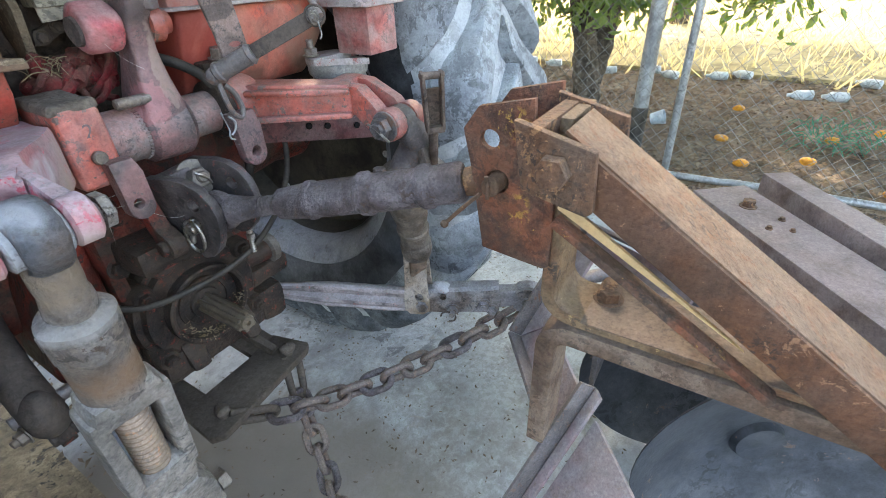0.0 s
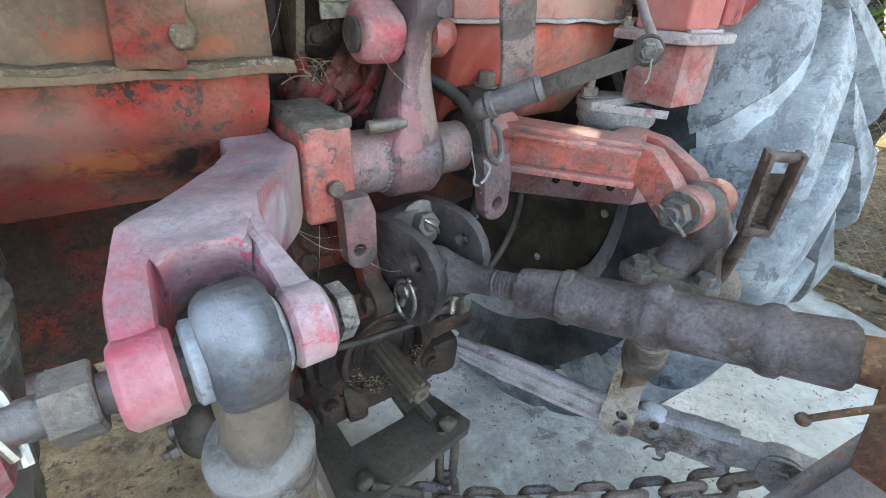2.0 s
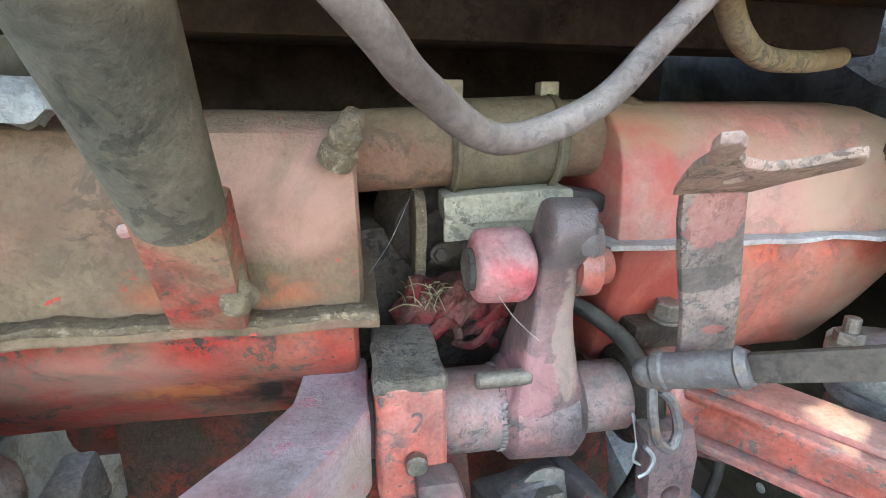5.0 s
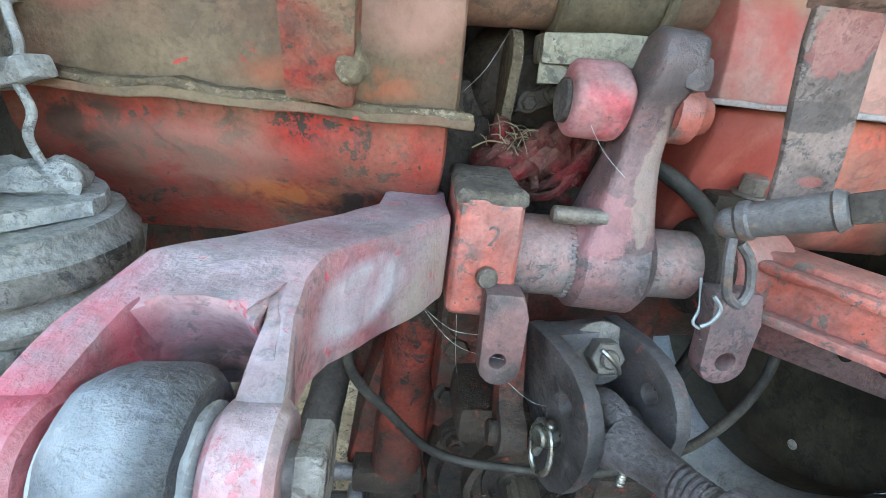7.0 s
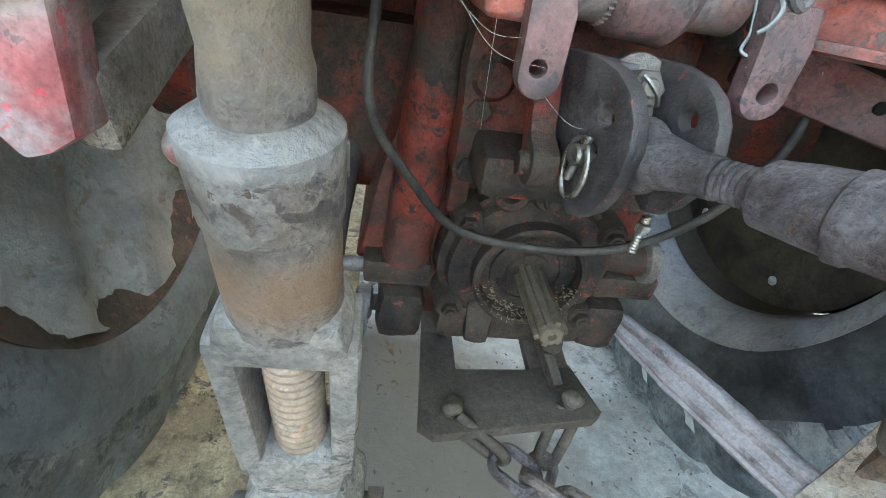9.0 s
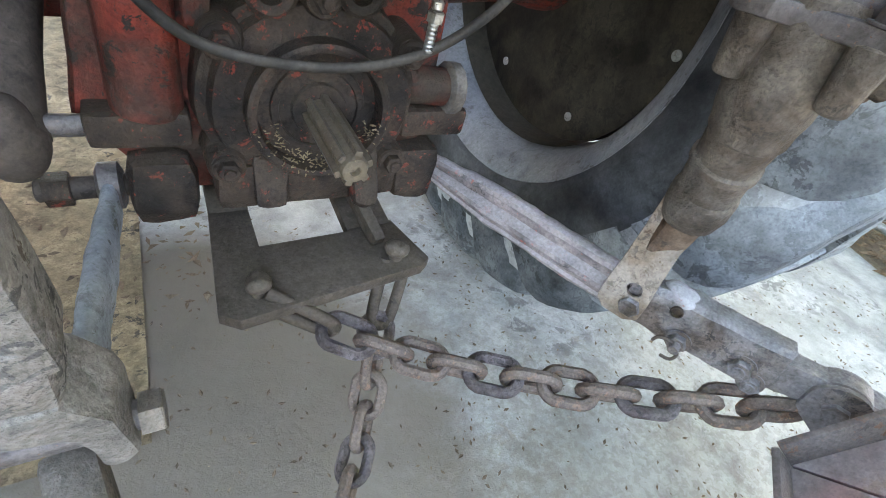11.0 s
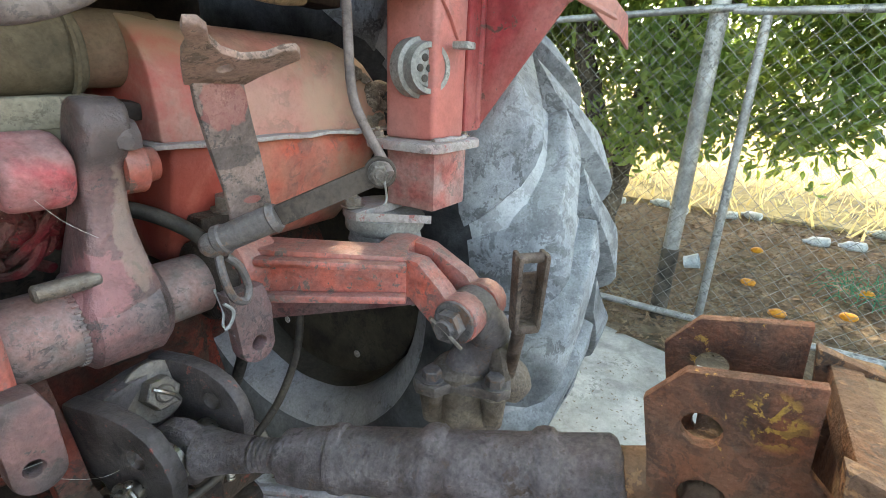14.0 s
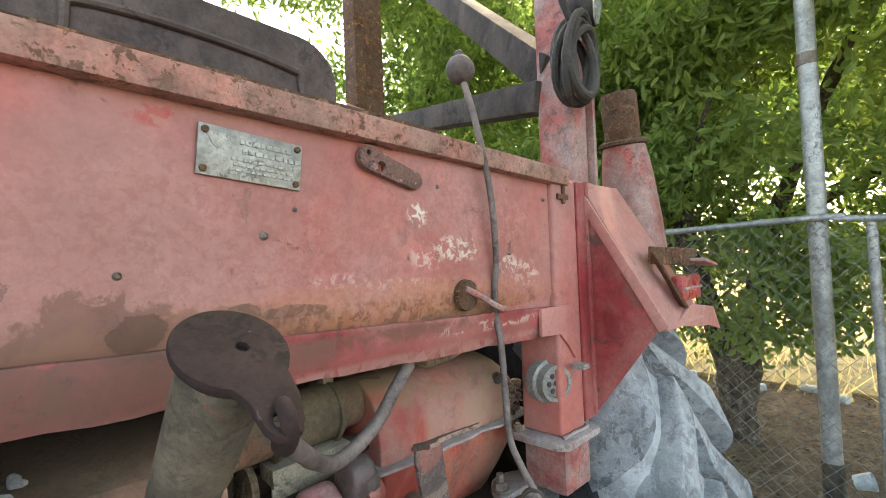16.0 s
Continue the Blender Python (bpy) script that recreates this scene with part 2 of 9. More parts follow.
PANEL = worn("sun_bleached_red_panel_paint", (0.48, 0.155, 0.130), (0.44, 0.185, 0.16), (0.16, 0.075, 0.055), 0.68, (0.50, 0.31, 0.27), 0.40, 6, 0.5, bump=0.12, grit=0.28)
marked(PANEL, [
    ((0.015, 0.81, 1.522), (0.020, 0.05, 0.018), (0.66, 0.60, 0.50), 105, 0.85),
    ((0.085, 0.81, 1.479), (0.055, 0.05, 0.022), (0.62, 0.54, 0.45), 105, 0.75),
    ((0.030, 0.81, 1.470), (0.035, 0.05, 0.022), (0.60, 0.44, 0.37), 90, 0.6),
    ((0.20, 0.81, 1.455), (0.03, 0.05, 0.020), (0.64, 0.52, 0.44), 125, 0.75),
    ((-0.02, 0.81, 1.438), (0.07, 0.05, 0.008), (0.62, 0.46, 0.40), 130, 0.35),
    ((-0.10, 0.81, 1.445), (0.05, 0.05, 0.010), (0.64, 0.46, 0.42), 130, 0.35),
    ((0.00, 0.81, 1.402), (0.30, 0.05, 0.026), (0.17, 0.070, 0.040), 46, 0.85),
    ((-0.24, 0.81, 1.395), (0.10, 0.05, 0.030), (0.13, 0.07, 0.045), 44, 0.75),
    ((-0.35, 0.80, 1.385), (0.12, 0.06, 0.050), (0.13, 0.085, 0.06), 14, 0.95),
    ((0.00, 0.81, 1.412), (0.42, 0.05, 0.034), (0.40, 0.16, 0.09), 12, 0.65),
    ((0.00, 0.81, 1.402), (0.30, 0.05, 0.018), (0.30, 0.10, 0.05), 48, 0.75),
    ((-0.27, 0.81, 1.592), (0.03, 0.05, 0.012), (0.42, 0.06, 0.05), 60, 0.8),
    ((0.17, 0.81, 1.520), (0.12, 0.05, 0.05), (0.62, 0.40, 0.35), 70, 0.15),
    ((-0.20, 0.81, 1.500), (0.16, 0.05, 0.08), (0.60, 0.35, 0.31), 80, 0.12),
    ((0.24, 0.81, 1.440), (0.05, 0.05, 0.025), (0.63, 0.50, 0.42), 90, 0.6),
    ((-0.30, 0.81, 1.55), (0.35, 0.05, 0.12), (0.35, 0.16, 0.13), 22, 0.45)])
stained(PANEL, [
    ((-0.31, 0.805, 1.395), (0.085, 0.08, 0.060), (0.185, 0.095, 0.072), 0.92),
    ((-0.24, 0.805, 1.402), (0.14, 0.08, 0.034), (0.23, 0.115, 0.075), 0.85),
    ((-0.285, 0.805, 1.415), (0.026, 0.08, 0.018), (0.10, 0.055, 0.04), 0.85),
    ((-0.15, 0.805, 1.418), (0.040, 0.08, 0.008), (0.12, 0.062, 0.042), 0.85),
    ((-0.205, 0.805, 1.422), (0.018, 0.08, 0.010), (0.12, 0.062, 0.042), 0.85),
    ((0.02, 0.805, 1.400), (0.24, 0.08, 0.020), (0.33, 0.135, 0.075), 0.7),
    ((0.10, 0.805, 1.394), (0.10, 0.08, 0.009), (0.17, 0.09, 0.05), 0.8),
    ((0.225, 0.805, 1.425), (0.050, 0.08, 0.030), (0.35, 0.13, 0.10), 0.5)])
marked(PANEL, [((0.05, 0.805, 1.402), (0.34, 0.08, 0.022), (0.15, 0.068, 0.040), 62, 0.7), ((0.05, 0.805, 1.416), (0.34, 0.08, 0.030), (0.53, 0.31, 0.24), 110, 0.20), ((-0.05, 0.805, 1.50), (0.48, 0.08, 0.12), (0.27, 0.095, 0.075), 120, 0.30)])
LUGIRON = worn("rusty_pink_brown_lug", (0.25, 0.125, 0.10), (0.17, 0.085, 0.06), (0.36, 0.20, 0.17), 0.64, (0.36, 0.24, 0.20), 0.4, 26, 0.7, 0, 0.6, 0.6)
RAIL = worn("rust_speckled_pink_rail", (0.50, 0.22, 0.17), (0.40, 0.20, 0.15), (0.12, 0.055, 0.03), 0.60, (0.50, 0.34, 0.28), 0.4, 24, 0.6)
RAILDUST = worn("chalky_dust_over_red_plate", (0.36, 0.27, 0.255), (0.41, 0.37, 0.35), (0.30, 0.09, 0.08), 0.64, (0.47, 0.44, 0.42), 0.5, 22, 0.8, 0, 0.4, 0.4)
CAPIRON = worn("dark_red_brown_cap_iron", (0.030, 0.019, 0.018), (0.044, 0.027, 0.025), (0.08, 0.055, 0.05), 0.68, None, 0, 12, 0.95, 0.0, 0.25, 0.45)
BLACK = worn("black_hole", (0.006, 0.005, 0.005), None, None, 0.6, None, 0, 20, 0.9)
FENDER = worn("dark_red_fender_paint", (0.33, 0.045, 0.05), (0.40, 0.11, 0.10), (0.10, 0.05, 0.04), 0.65, (0.38, 0.215, 0.18), 0.45, 9, 0.5, grit=0.4)
marked(FENDER, [((-0.34, 0.80, 1.385), (0.13, 0.06, 0.035), (0.13, 0.075, 0.055), 13, 0.9), ((-0.10, 0.80, 1.378), (0.40, 0.06, 0.014), (0.15, 0.065, 0.045), 34, 0.85), ((-0.05, 0.80, 1.345), (0.40, 0.06, 0.012), (0.40, 0.27, 0.22), 50, 0.55), ((0.05, 0.80, 1.36), (0.30, 0.06, 0.02), (0.30, 0.10, 0.08), 14, 0.6), ((0.15, 0.80, 1.37), (0.15, 0.06, 0.010), (0.45, 0.33, 0.28), 60, 0.7)])
stained(FENDER, [((-0.32, 0.80, 1.365), (0.10, 0.08, 0.045), (0.17, 0.085, 0.065), 0.85), ((-0.20, 0.80, 1.372), (0.12, 0.08, 0.020), (0.19, 0.085, 0.065), 0.75), ((0.46, 0.75, 1.50), (0.08, 0.06, 0.035), (0.075, 0.055, 0.05), 0.75), ((0.46, 0.70, 1.40), (0.08, 0.05, 0.035), (0.15, 0.10, 0.08), 0.6)])
POST_RED = worn("dull_red_post_paint", (0.42, 0.13, 0.11), (0.36, 0.20, 0.18), (0.17, 0.11, 0.09), 0.66, (0.50, 0.44, 0.40), 0.45, 16, 0.6)
CAST = worn("greasy_dark_casting", (0.024, 0.019, 0.017), (0.062, 0.040, 0.031), (0.22, 0.040, 0.028), 0.645, (0.105, 0.082, 0.060), 0.42, 18, 0.50, bump=0.8, grit=0.6)
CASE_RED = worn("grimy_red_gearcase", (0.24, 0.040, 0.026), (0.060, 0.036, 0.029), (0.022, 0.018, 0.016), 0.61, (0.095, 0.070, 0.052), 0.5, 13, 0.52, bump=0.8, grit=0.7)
STEEL = worn("weathered_grey_steel", (0.15, 0.13, 0.125), (0.095, 0.075, 0.07), (0.15, 0.08, 0.05), 0.62, (0.33, 0.305, 0.30), 0.55, 20, 0.5, 0.35, 0.45)
ROD = worn("muddy_grey_cast_steel", (0.20, 0.18, 0.165), (0.135, 0.10, 0.078), (0.07, 0.05, 0.04), 0.63, (0.33, 0.295, 0.26), 0.5, 17, 0.65, 0.12, 0.8, 0.7, streak=(0.11, 0.075, 0.055))
marked(ROD, [((-0.296, 0.662, 0.985), (0.06, 0.06, 0.028), (0.20, 0.15, 0.105), 16, 0.75), ((-0.295, 0.670, 0.917), (0.06, 0.06, 0.016), (0.050, 0.044, 0.040), 62, 0.8), ((-0.294, 0.678, 0.868), (0.06, 0.06, 0.032), (0.185, 0.115, 0.072), 14, 0.85), ((-0.30, 0.66, 0.94), (0.06, 0.06, 0.012), (0.30, 0.29, 0.28), 16, 0.6)])
STRAPIRON = worn("flaking_brown_grey_paint_on_red_strap", (0.185, 0.140, 0.125), (0.30, 0.20, 0.175), (0.060, 0.052, 0.050), 0.605, (0.34, 0.29, 0.26), 0.45, 26, 0.6, 0.05, 0.45, 0.55)
stained(STRAPIRON, [((0.045, 0.84, 1.205), (0.024, 0.05, 0.024), (0.40, 0.115, 0.10), 0.5), ((0.075, 0.85, 1.115), (0.014, 0.05, 0.006), (0.42, 0.11, 0.09), 0.6), ((0.050, 0.85, 1.16), (0.030, 0.05, 0.012), (0.075, 0.065, 0.06), 0.7)])
CHAIN = worn("rusty_brown_chain_steel", (0.17, 0.122, 0.10), (0.12, 0.085, 0.072), (0.22, 0.115, 0.07), 0.62, (0.32, 0.265, 0.235), 0.5, 26, 0.6, 0.15, 0.6, 0.7)
SLEEVE = worn("dust_coated_rubber_sleeve", (0.125, 0.108, 0.075), (0.165, 0.132, 0.088), (0.07, 0.06, 0.045), 0.66, (0.215, 0.165, 0.108), 0.6, 12, 0.9, 0, 0.6, 0.5)
MUDLUG = worn("dark_muddy_tyre_rubber", (0.055, 0.060, 0.060), (0.10, 0.105, 0.10), (0.16, 0.15, 0.13), 0.68, (0.19, 0.19, 0.18), 0.35, 8, 0.75, 0, 0.6, 0.6)
# lug rubber with the shade near the ground put into its colour
SHADELUG = worn("dark_blue_grey_scuffed_rubber", (0.075, 0.088, 0.100), (0.135, 0.150, 0.165), (0.036, 0.042, 0.050), 0.62, (0.21, 0.225, 0.235), 0.4, 10, 0.75, 0, 0.8, 0.7)
FOOTDUST = worn("tan_dust_on_rusty_foot", (0.155, 0.098, 0.066), (0.21, 0.15, 0.11), (0.085, 0.05, 0.036), 0.63, (0.27, 0.20, 0.15), 0.5, 16, 0.85, 0, 0.7, 0.6)
MAROON = worn("dark_maroon_bracket_paint", (0.15, 0.045, 0.045), (0.095, 0.05, 0.05), (0.22, 0.17, 0.16), 0.68, (0.22, 0.15, 0.14), 0.45, 15, 0.6, 0, 0.5, 0.6)
TOPLINK = worn("purplish_rusted_steel", (0.100, 0.074, 0.073), (0.200, 0.168, 0.178), (0.075, 0.047, 0.035), 0.63, (0.31, 0.28, 0.28), 0.32, 24, 0.55, 0.25, 0.9, 0.7)
LINKBAR = worn("worn_pink_and_grey_link_bar", (0.23, 0.195, 0.195), (0.33, 0.255, 0.25), (0.40, 0.10, 0.075), 0.655, (0.47, 0.43, 0.435), 0.75, 20, 0.65, 0.05, 0.6, 0.55)
SOCKETMUD = worn("brown_mud_smeared_socket", (0.155, 0.120, 0.100), (0.235, 0.20, 0.185), (0.075, 0.058, 0.05), 0.62, (0.36, 0.36, 0.385), 0.6, 20, 0.6, 0.05, 0.9, 0.65)
CHEEK = worn("black_brown_bracket_steel", (0.055, 0.046, 0.046), (0.10, 0.082, 0.080), (0.26, 0.06, 0.045), 0.665, (0.22, 0.19, 0.185), 0.30, 18, 0.42, 0.2, 0.5, 0.6)
BOLT = worn("tarnished_bolt_steel", (0.26, 0.23, 0.20), (0.16, 0.115, 0.085), None, 0.6, (0.32, 0.28, 0.24), 0.5, 40, 0.45, 0.6, 0.4)
BRIGHT = worn("worn_bright_steel", (0.52, 0.50, 0.46), (0.36, 0.32, 0.27), None, 0.6, None, 0, 40, 0.28, 0.85, 0.15)
RUST = worn("brown_rust", (0.17, 0.082, 0.043), (0.11, 0.058, 0.037), (0.25, 0.13, 0.06), 0.62, (0.24, 0.175, 0.125), 0.45, 17, 0.8, 0.05, 0.9, 0.6)
MAST = worn("orange_rust_with_yellow_paint", (0.250, 0.088, 0.048), (0.118, 0.068, 0.047), (0.50, 0.28, 0.06), 0.69, (0.205, 0.145, 0.11), 0.4, 19, 0.75, 0.05, 0.9, 0.75)
marked(MAST, [((0.1, 0.396, 0.935), (0.06, 0.017, 0.034), (0.46, 0.27, 0.055), 60, 0.85), ((0.1, 0.404, 1.048), (0.06, 0.020, 0.022), (0.46, 0.27, 0.055), 70, 0.85), ((0.1, 0.42, 0.90), (0.2, 0.05, 0.03), (0.075, 0.045, 0.032), 50, 0.8)])
marked(MAST, [((0.1, 0.37, 0.99), (0.2, 0.14, 0.14), (0.36, 0.125, 0.058), 26, 0.30), ((0.1, 0.37, 0.98), (0.2, 0.20, 0.20), (0.055, 0.034, 0.026), 85, 0.40)])
BRACE = worn("rusty_orange_brown_brace", (0.155, 0.064, 0.030), (0.10, 0.046, 0.027), (0.25, 0.13, 0.07), 0.67, (0.22, 0.14, 0.095), 0.35, 12, 0.7, 0.0, 0.7, 0.6)
BRACETOP = worn("dusty_worn_brace_top", (0.175, 0.098, 0.058), (0.22, 0.142, 0.096), (0.150, 0.062, 0.029), 0.60, (0.25, 0.18, 0.13), 0.5, 14, 0.75, 0.0, 0.8, 0.6)
STRAPTAN = worn("tan_dust_on_fork_strap", (0.30, 0.225, 0.165), (0.36, 0.30, 0.255), (0.13, 0.085, 0.06), 0.635, (0.42, 0.37, 0.32), 0.5, 20, 0.8, 0, 0.6, 0.5)
GRIPIRON = worn("dark_brown_crank_iron", (0.105, 0.068, 0.050), (0.16, 0.115, 0.09), (0.055, 0.038, 0.03), 0.62, (0.24, 0.19, 0.155), 0.4, 22, 0.6, 0.1, 0.6, 0.6)
UPRIGHT = worn("rust_over_yellow_paint", (0.18, 0.098, 0.056), (0.245, 0.155, 0.08), (0.40, 0.27, 0.11), 0.68, (0.25, 0.185, 0.13), 0.5, 16, 0.75, 0.0, 0.8, 0.65)
# bright tan with sunlight put into the colour, for the strip under the brace
SUNSTRIP = worn("sand_yellow_paint", (0.66, 0.46, 0.24), (0.58, 0.39, 0.19), (0.35, 0.20, 0.09), 0.68, None, 0, 12, 0.7, grit=0.25)
FRAMEBAR = worn("dusty_mauve_brown_iron", (0.17, 0.115, 0.095), (0.215, 0.16, 0.145), (0.10, 0.062, 0.045), 0.66, (0.34, 0.28, 0.26), 0.6, 12, 0.7, 0.05, 0.4)
PURPLE = worn("faded_purple_red_angle_iron", (0.27, 0.155, 0.155), (0.215, 0.175, 0.19), (0.15, 0.085, 0.06), 0.62, (0.36, 0.32, 0.31), 0.6, 12, 0.65, 0.1, 0.4)
PLATE_IRON = worn("dusty_brown_drawbar_iron", (0.092, 0.071, 0.056), (0.125, 0.098, 0.078), (0.06, 0.046, 0.04), 0.64, (0.175, 0.142, 0.112), 0.42, 14, 0.65, 0.1, 0.4, 0.6)
CHALK = worn("chalky_blue_grey_dust_on_rubber", (0.33, 0.355, 0.375), (0.42, 0.44, 0.45), (0.14, 0.15, 0.16), 0.665, (0.49, 0.50, 0.50), 0.5, 6, 0.9, 0, 0.6, 0.4)
MUDROD = worn("brown_mud_on_casting", (0.105, 0.075, 0.055), (0.19, 0.15, 0.12), (0.045, 0.033, 0.027), 0.64, (0.33, 0.29, 0.25), 0.45, 18, 0.6, 0.05, 1.0, 0.7)
RUBBER = worn("dusty_tyre_rubber", (0.026, 0.028, 0.031), (0.048, 0.050, 0.053), None, 0.6, (0.24, 0.255, 0.27), 0.35, 9, 0.8, 0, 0.5)
LUG = worn("worn_chalky_tyre_lug", (0.185, 0.202, 0.220), (0.32, 0.35, 0.375), (0.085, 0.092, 0.102), 0.615, (0.45, 0.475, 0.485), 0.46, 6, 0.85, 0, 0.7, 0.6)
RIM = worn("chalky_blue_grey_rim", (0.23, 0.25, 0.285), (0.30, 0.31, 0.335), (0.06, 0.055, 0.045), 0.63, (0.42, 0.43, 0.44), 0.6, 12, 0.65, 0.1, 0.4)
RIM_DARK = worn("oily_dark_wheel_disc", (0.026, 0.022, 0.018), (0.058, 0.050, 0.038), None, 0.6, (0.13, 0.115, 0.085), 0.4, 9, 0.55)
BOOT = worn("clay_caked_rubber_mount", (0.27, 0.235, 0.195), (0.16, 0.138, 0.115), (0.10, 0.085, 0.07), 0.63, (0.45, 0.445, 0.43), 0.75, 13, 0.85, 0, 0.9, 0.7)
NEARFOOT = worn("chalk_smeared_rusty_foot_plate", (0.46, 0.42, 0.38), (0.38, 0.30, 0.22), (0.055, 0.05, 0.05), 0.655, (0.52, 0.53, 0.53), 0.65, 15, 0.8, 0, 0.6, 0.5)
stained(NEARFOOT, [((-0.455, 0.77, 1.095), (0.030, 0.06, 0.030), (0.045, 0.043, 0.05), 0.85), ((-0.458, 0.77, 1.090), (0.006, 0.06, 0.010), (0.42, 0.06, 0.06), 0.7)])
CLAY = worn("dried_grey_clay", (0.53, 0.53, 0.51), (0.62, 0.615, 0.595), (0.36, 0.34, 0.31), 0.62, None, 0, 30, 0.95, 0, 0.9, 0.4)
OLIVE = worn("dusty_olive_paint", (0.085, 0.078, 0.060), (0.150, 0.122, 0.090), (0.26, 0.065, 0.045), 0.70, (0.22, 0.185, 0.14), 0.55, 11, 0.7, bump=0.5, streak=(0.05, 0.045, 0.035))
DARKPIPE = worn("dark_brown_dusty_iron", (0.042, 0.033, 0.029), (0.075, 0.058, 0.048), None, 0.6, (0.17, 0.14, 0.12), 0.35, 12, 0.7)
HOSE = worn("dusty_rubber_hose", (0.13, 0.098, 0.09), (0.19, 0.145, 0.134), (0.08, 0.058, 0.05), 0.66, (0.28, 0.235, 0.215), 0.55, 18, 0.6, 0, 0.3)
DIRTHOSE = worn("tan_dust_on_hose", (0.27, 0.20, 0.12), (0.20, 0.145, 0.09), (0.10, 0.075, 0.055), 0.66, (0.34, 0.27, 0.18), 0.5, 16, 0.8, 0, 0.5, 0.5)
CABLE = worn("black_cable_sheath", (0.026, 0.023, 0.021), (0.050, 0.043, 0.038), None, 0.6, (0.17, 0.145, 0.12), 0.35, 20, 0.6)
RAG = worn("faded_red_rag", (0.22, 0.016, 0.022), (0.12, 0.025, 0.027), (0.27, 0.19, 0.145), 0.67, (0.22, 0.145, 0.11), 0.4, 30, 0.95, 0, 0.9)
CARTON = worn("dust_covered_linkage_cover", (0.34, 0.30, 0.225), (0.26, 0.225, 0.165), (0.10, 0.085, 0.065), 0.64, (0.42, 0.37, 0.28), 0.6, 16, 0.85)
GALV = worn("galvanised_fence_steel", (0.42, 0.43, 0.42), (0.34, 0.35, 0.345), (0.24, 0.20, 0.16), 0.68, None, 0, 10, 0.45, 0.5, 0.2)
WIRE = worn("dull_fence_wire", (0.36, 0.36, 0.345), (0.26, 0.245, 0.22), None, 0.6, None, 0, 12, 0.5, 0.3, 0.2)
TAR = worn("black_paint_on_post_foot", (0.035, 0.035, 0.033), (0.06, 0.055, 0.05), None, 0.6, DUST, 0.4, 14, 0.7)
CONCRETE = worn("dusty_concrete", (0.52, 0.52, 0.505), (0.46, 0.455, 0.435), (0.36, 0.335, 0.30), 0.66, None, 0, 4.2, 0.85, 0, 0.8, 0.42)
# oil stains; the broad ones by the drawbar also paint in the tractor's shade
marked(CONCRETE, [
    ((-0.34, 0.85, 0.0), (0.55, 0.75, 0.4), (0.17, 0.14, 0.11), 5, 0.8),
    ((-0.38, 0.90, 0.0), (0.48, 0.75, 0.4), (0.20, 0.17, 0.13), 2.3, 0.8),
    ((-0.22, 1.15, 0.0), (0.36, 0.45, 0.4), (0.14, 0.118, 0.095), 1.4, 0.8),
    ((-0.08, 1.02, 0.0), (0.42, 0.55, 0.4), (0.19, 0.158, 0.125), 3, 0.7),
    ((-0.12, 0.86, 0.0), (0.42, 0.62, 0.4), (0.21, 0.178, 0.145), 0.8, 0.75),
    ((0.10, 0.35, 0.0), (0.6, 0.5, 0.4), (0.27, 0.225, 0.175), 9, 0.35),
    ((0.45, 0.55, 0.0), (0.5, 0.45, 0.4), (0.16, 0.13, 0.10), 45, 0.35),
    ((1.0, 0.2, 0.0), (0.8, 0.8, 0.4), (0.52, 0.52, 0.50), 7, 0.5),
    ((0.7, 0.9, 0.0), (0.9, 0.9, 0.4), (0.19, 0.155, 0.12), 70, 0.25)])
PTO = worn("greasy_brown_shaft", (0.12, 0.09, 0.066), (0.17, 0.13, 0.09), (0.30, 0.22, 0.11), 0.70, (0.24, 0.19, 0.135), 0.5, 24, 0.4, 0.2)
WEB = worn("dusty_cobweb", (0.60, 0.58, 0.53), None, None, 0.6, None, 0, 30, 0.9)
EYE = worn("chalky_blue_grey_cast_eye", (0.125, 0.135, 0.155), (0.115, 0.09, 0.078), (0.06, 0.05, 0.045), 0.63, (0.30, 0.315, 0.34), 0.24, 15, 0.5, 0.1, 0.8, 0.7)
marked(EYE, [((-0.292, 0.622, 1.028), (0.013, 0.03, 0.024), (0.13, 0.085, 0.06), 14, 0.9), ((-0.305, 0.63, 1.06), (0.02, 0.03, 0.02), (0.36, 0.38, 0.42), 16, 0.6)])
PANRUST = worn("rusty_underside_plate", (0.115, 0.066, 0.042), (0.065, 0.042, 0.030), (0.22, 0.10, 0.05), 0.64, (0.15, 0.10, 0.07), 0.3, 9, 0.85, 0, 0.5)
MUDDISC = worn("wet_mud_on_wheel_disc", (0.14, 0.15, 0.145), (0.24, 0.245, 0.235), (0.085, 0.062, 0.042), 0.62, (0.29, 0.295, 0.28), 0.5, 7, 0.35, 0, 1.0)
MUDWALL = worn("blue_grey_mud_film_on_tyre_wall", (0.125, 0.14, 0.145), (0.085, 0.095, 0.10), (0.05, 0.052, 0.05), 0.66, (0.19, 0.205, 0.21), 0.4, 7, 0.6, 0, 0.4, 0.5, streak=(0.07, 0.075, 0.075))
PRONG = worn("peeling_pink_prong_paint", (0.44, 0.13, 0.13), (0.40, 0.33, 0.32), (0.50, 0.06, 0.08), 0.64, (0.44, 0.41, 0.41), 0.6, 16, 0.6)
CRUST = worn("pale_mud_crust_on_casting", (0.29, 0.265, 0.235), (0.20, 0.165, 0.135), (0.11, 0.085, 0.065), 0.65, (0.40, 0.375, 0.35), 0.55, 18, 0.75, 0.0, 1.0, 0.7)
SCREW = worn("rusty_tan_screw", (0.30, 0.21, 0.14), (0.22, 0.12, 0.07), (0.36, 0.16, 0.07), 0.64, (0.40, 0.34, 0.28), 0.5, 30, 0.7, 0.1)
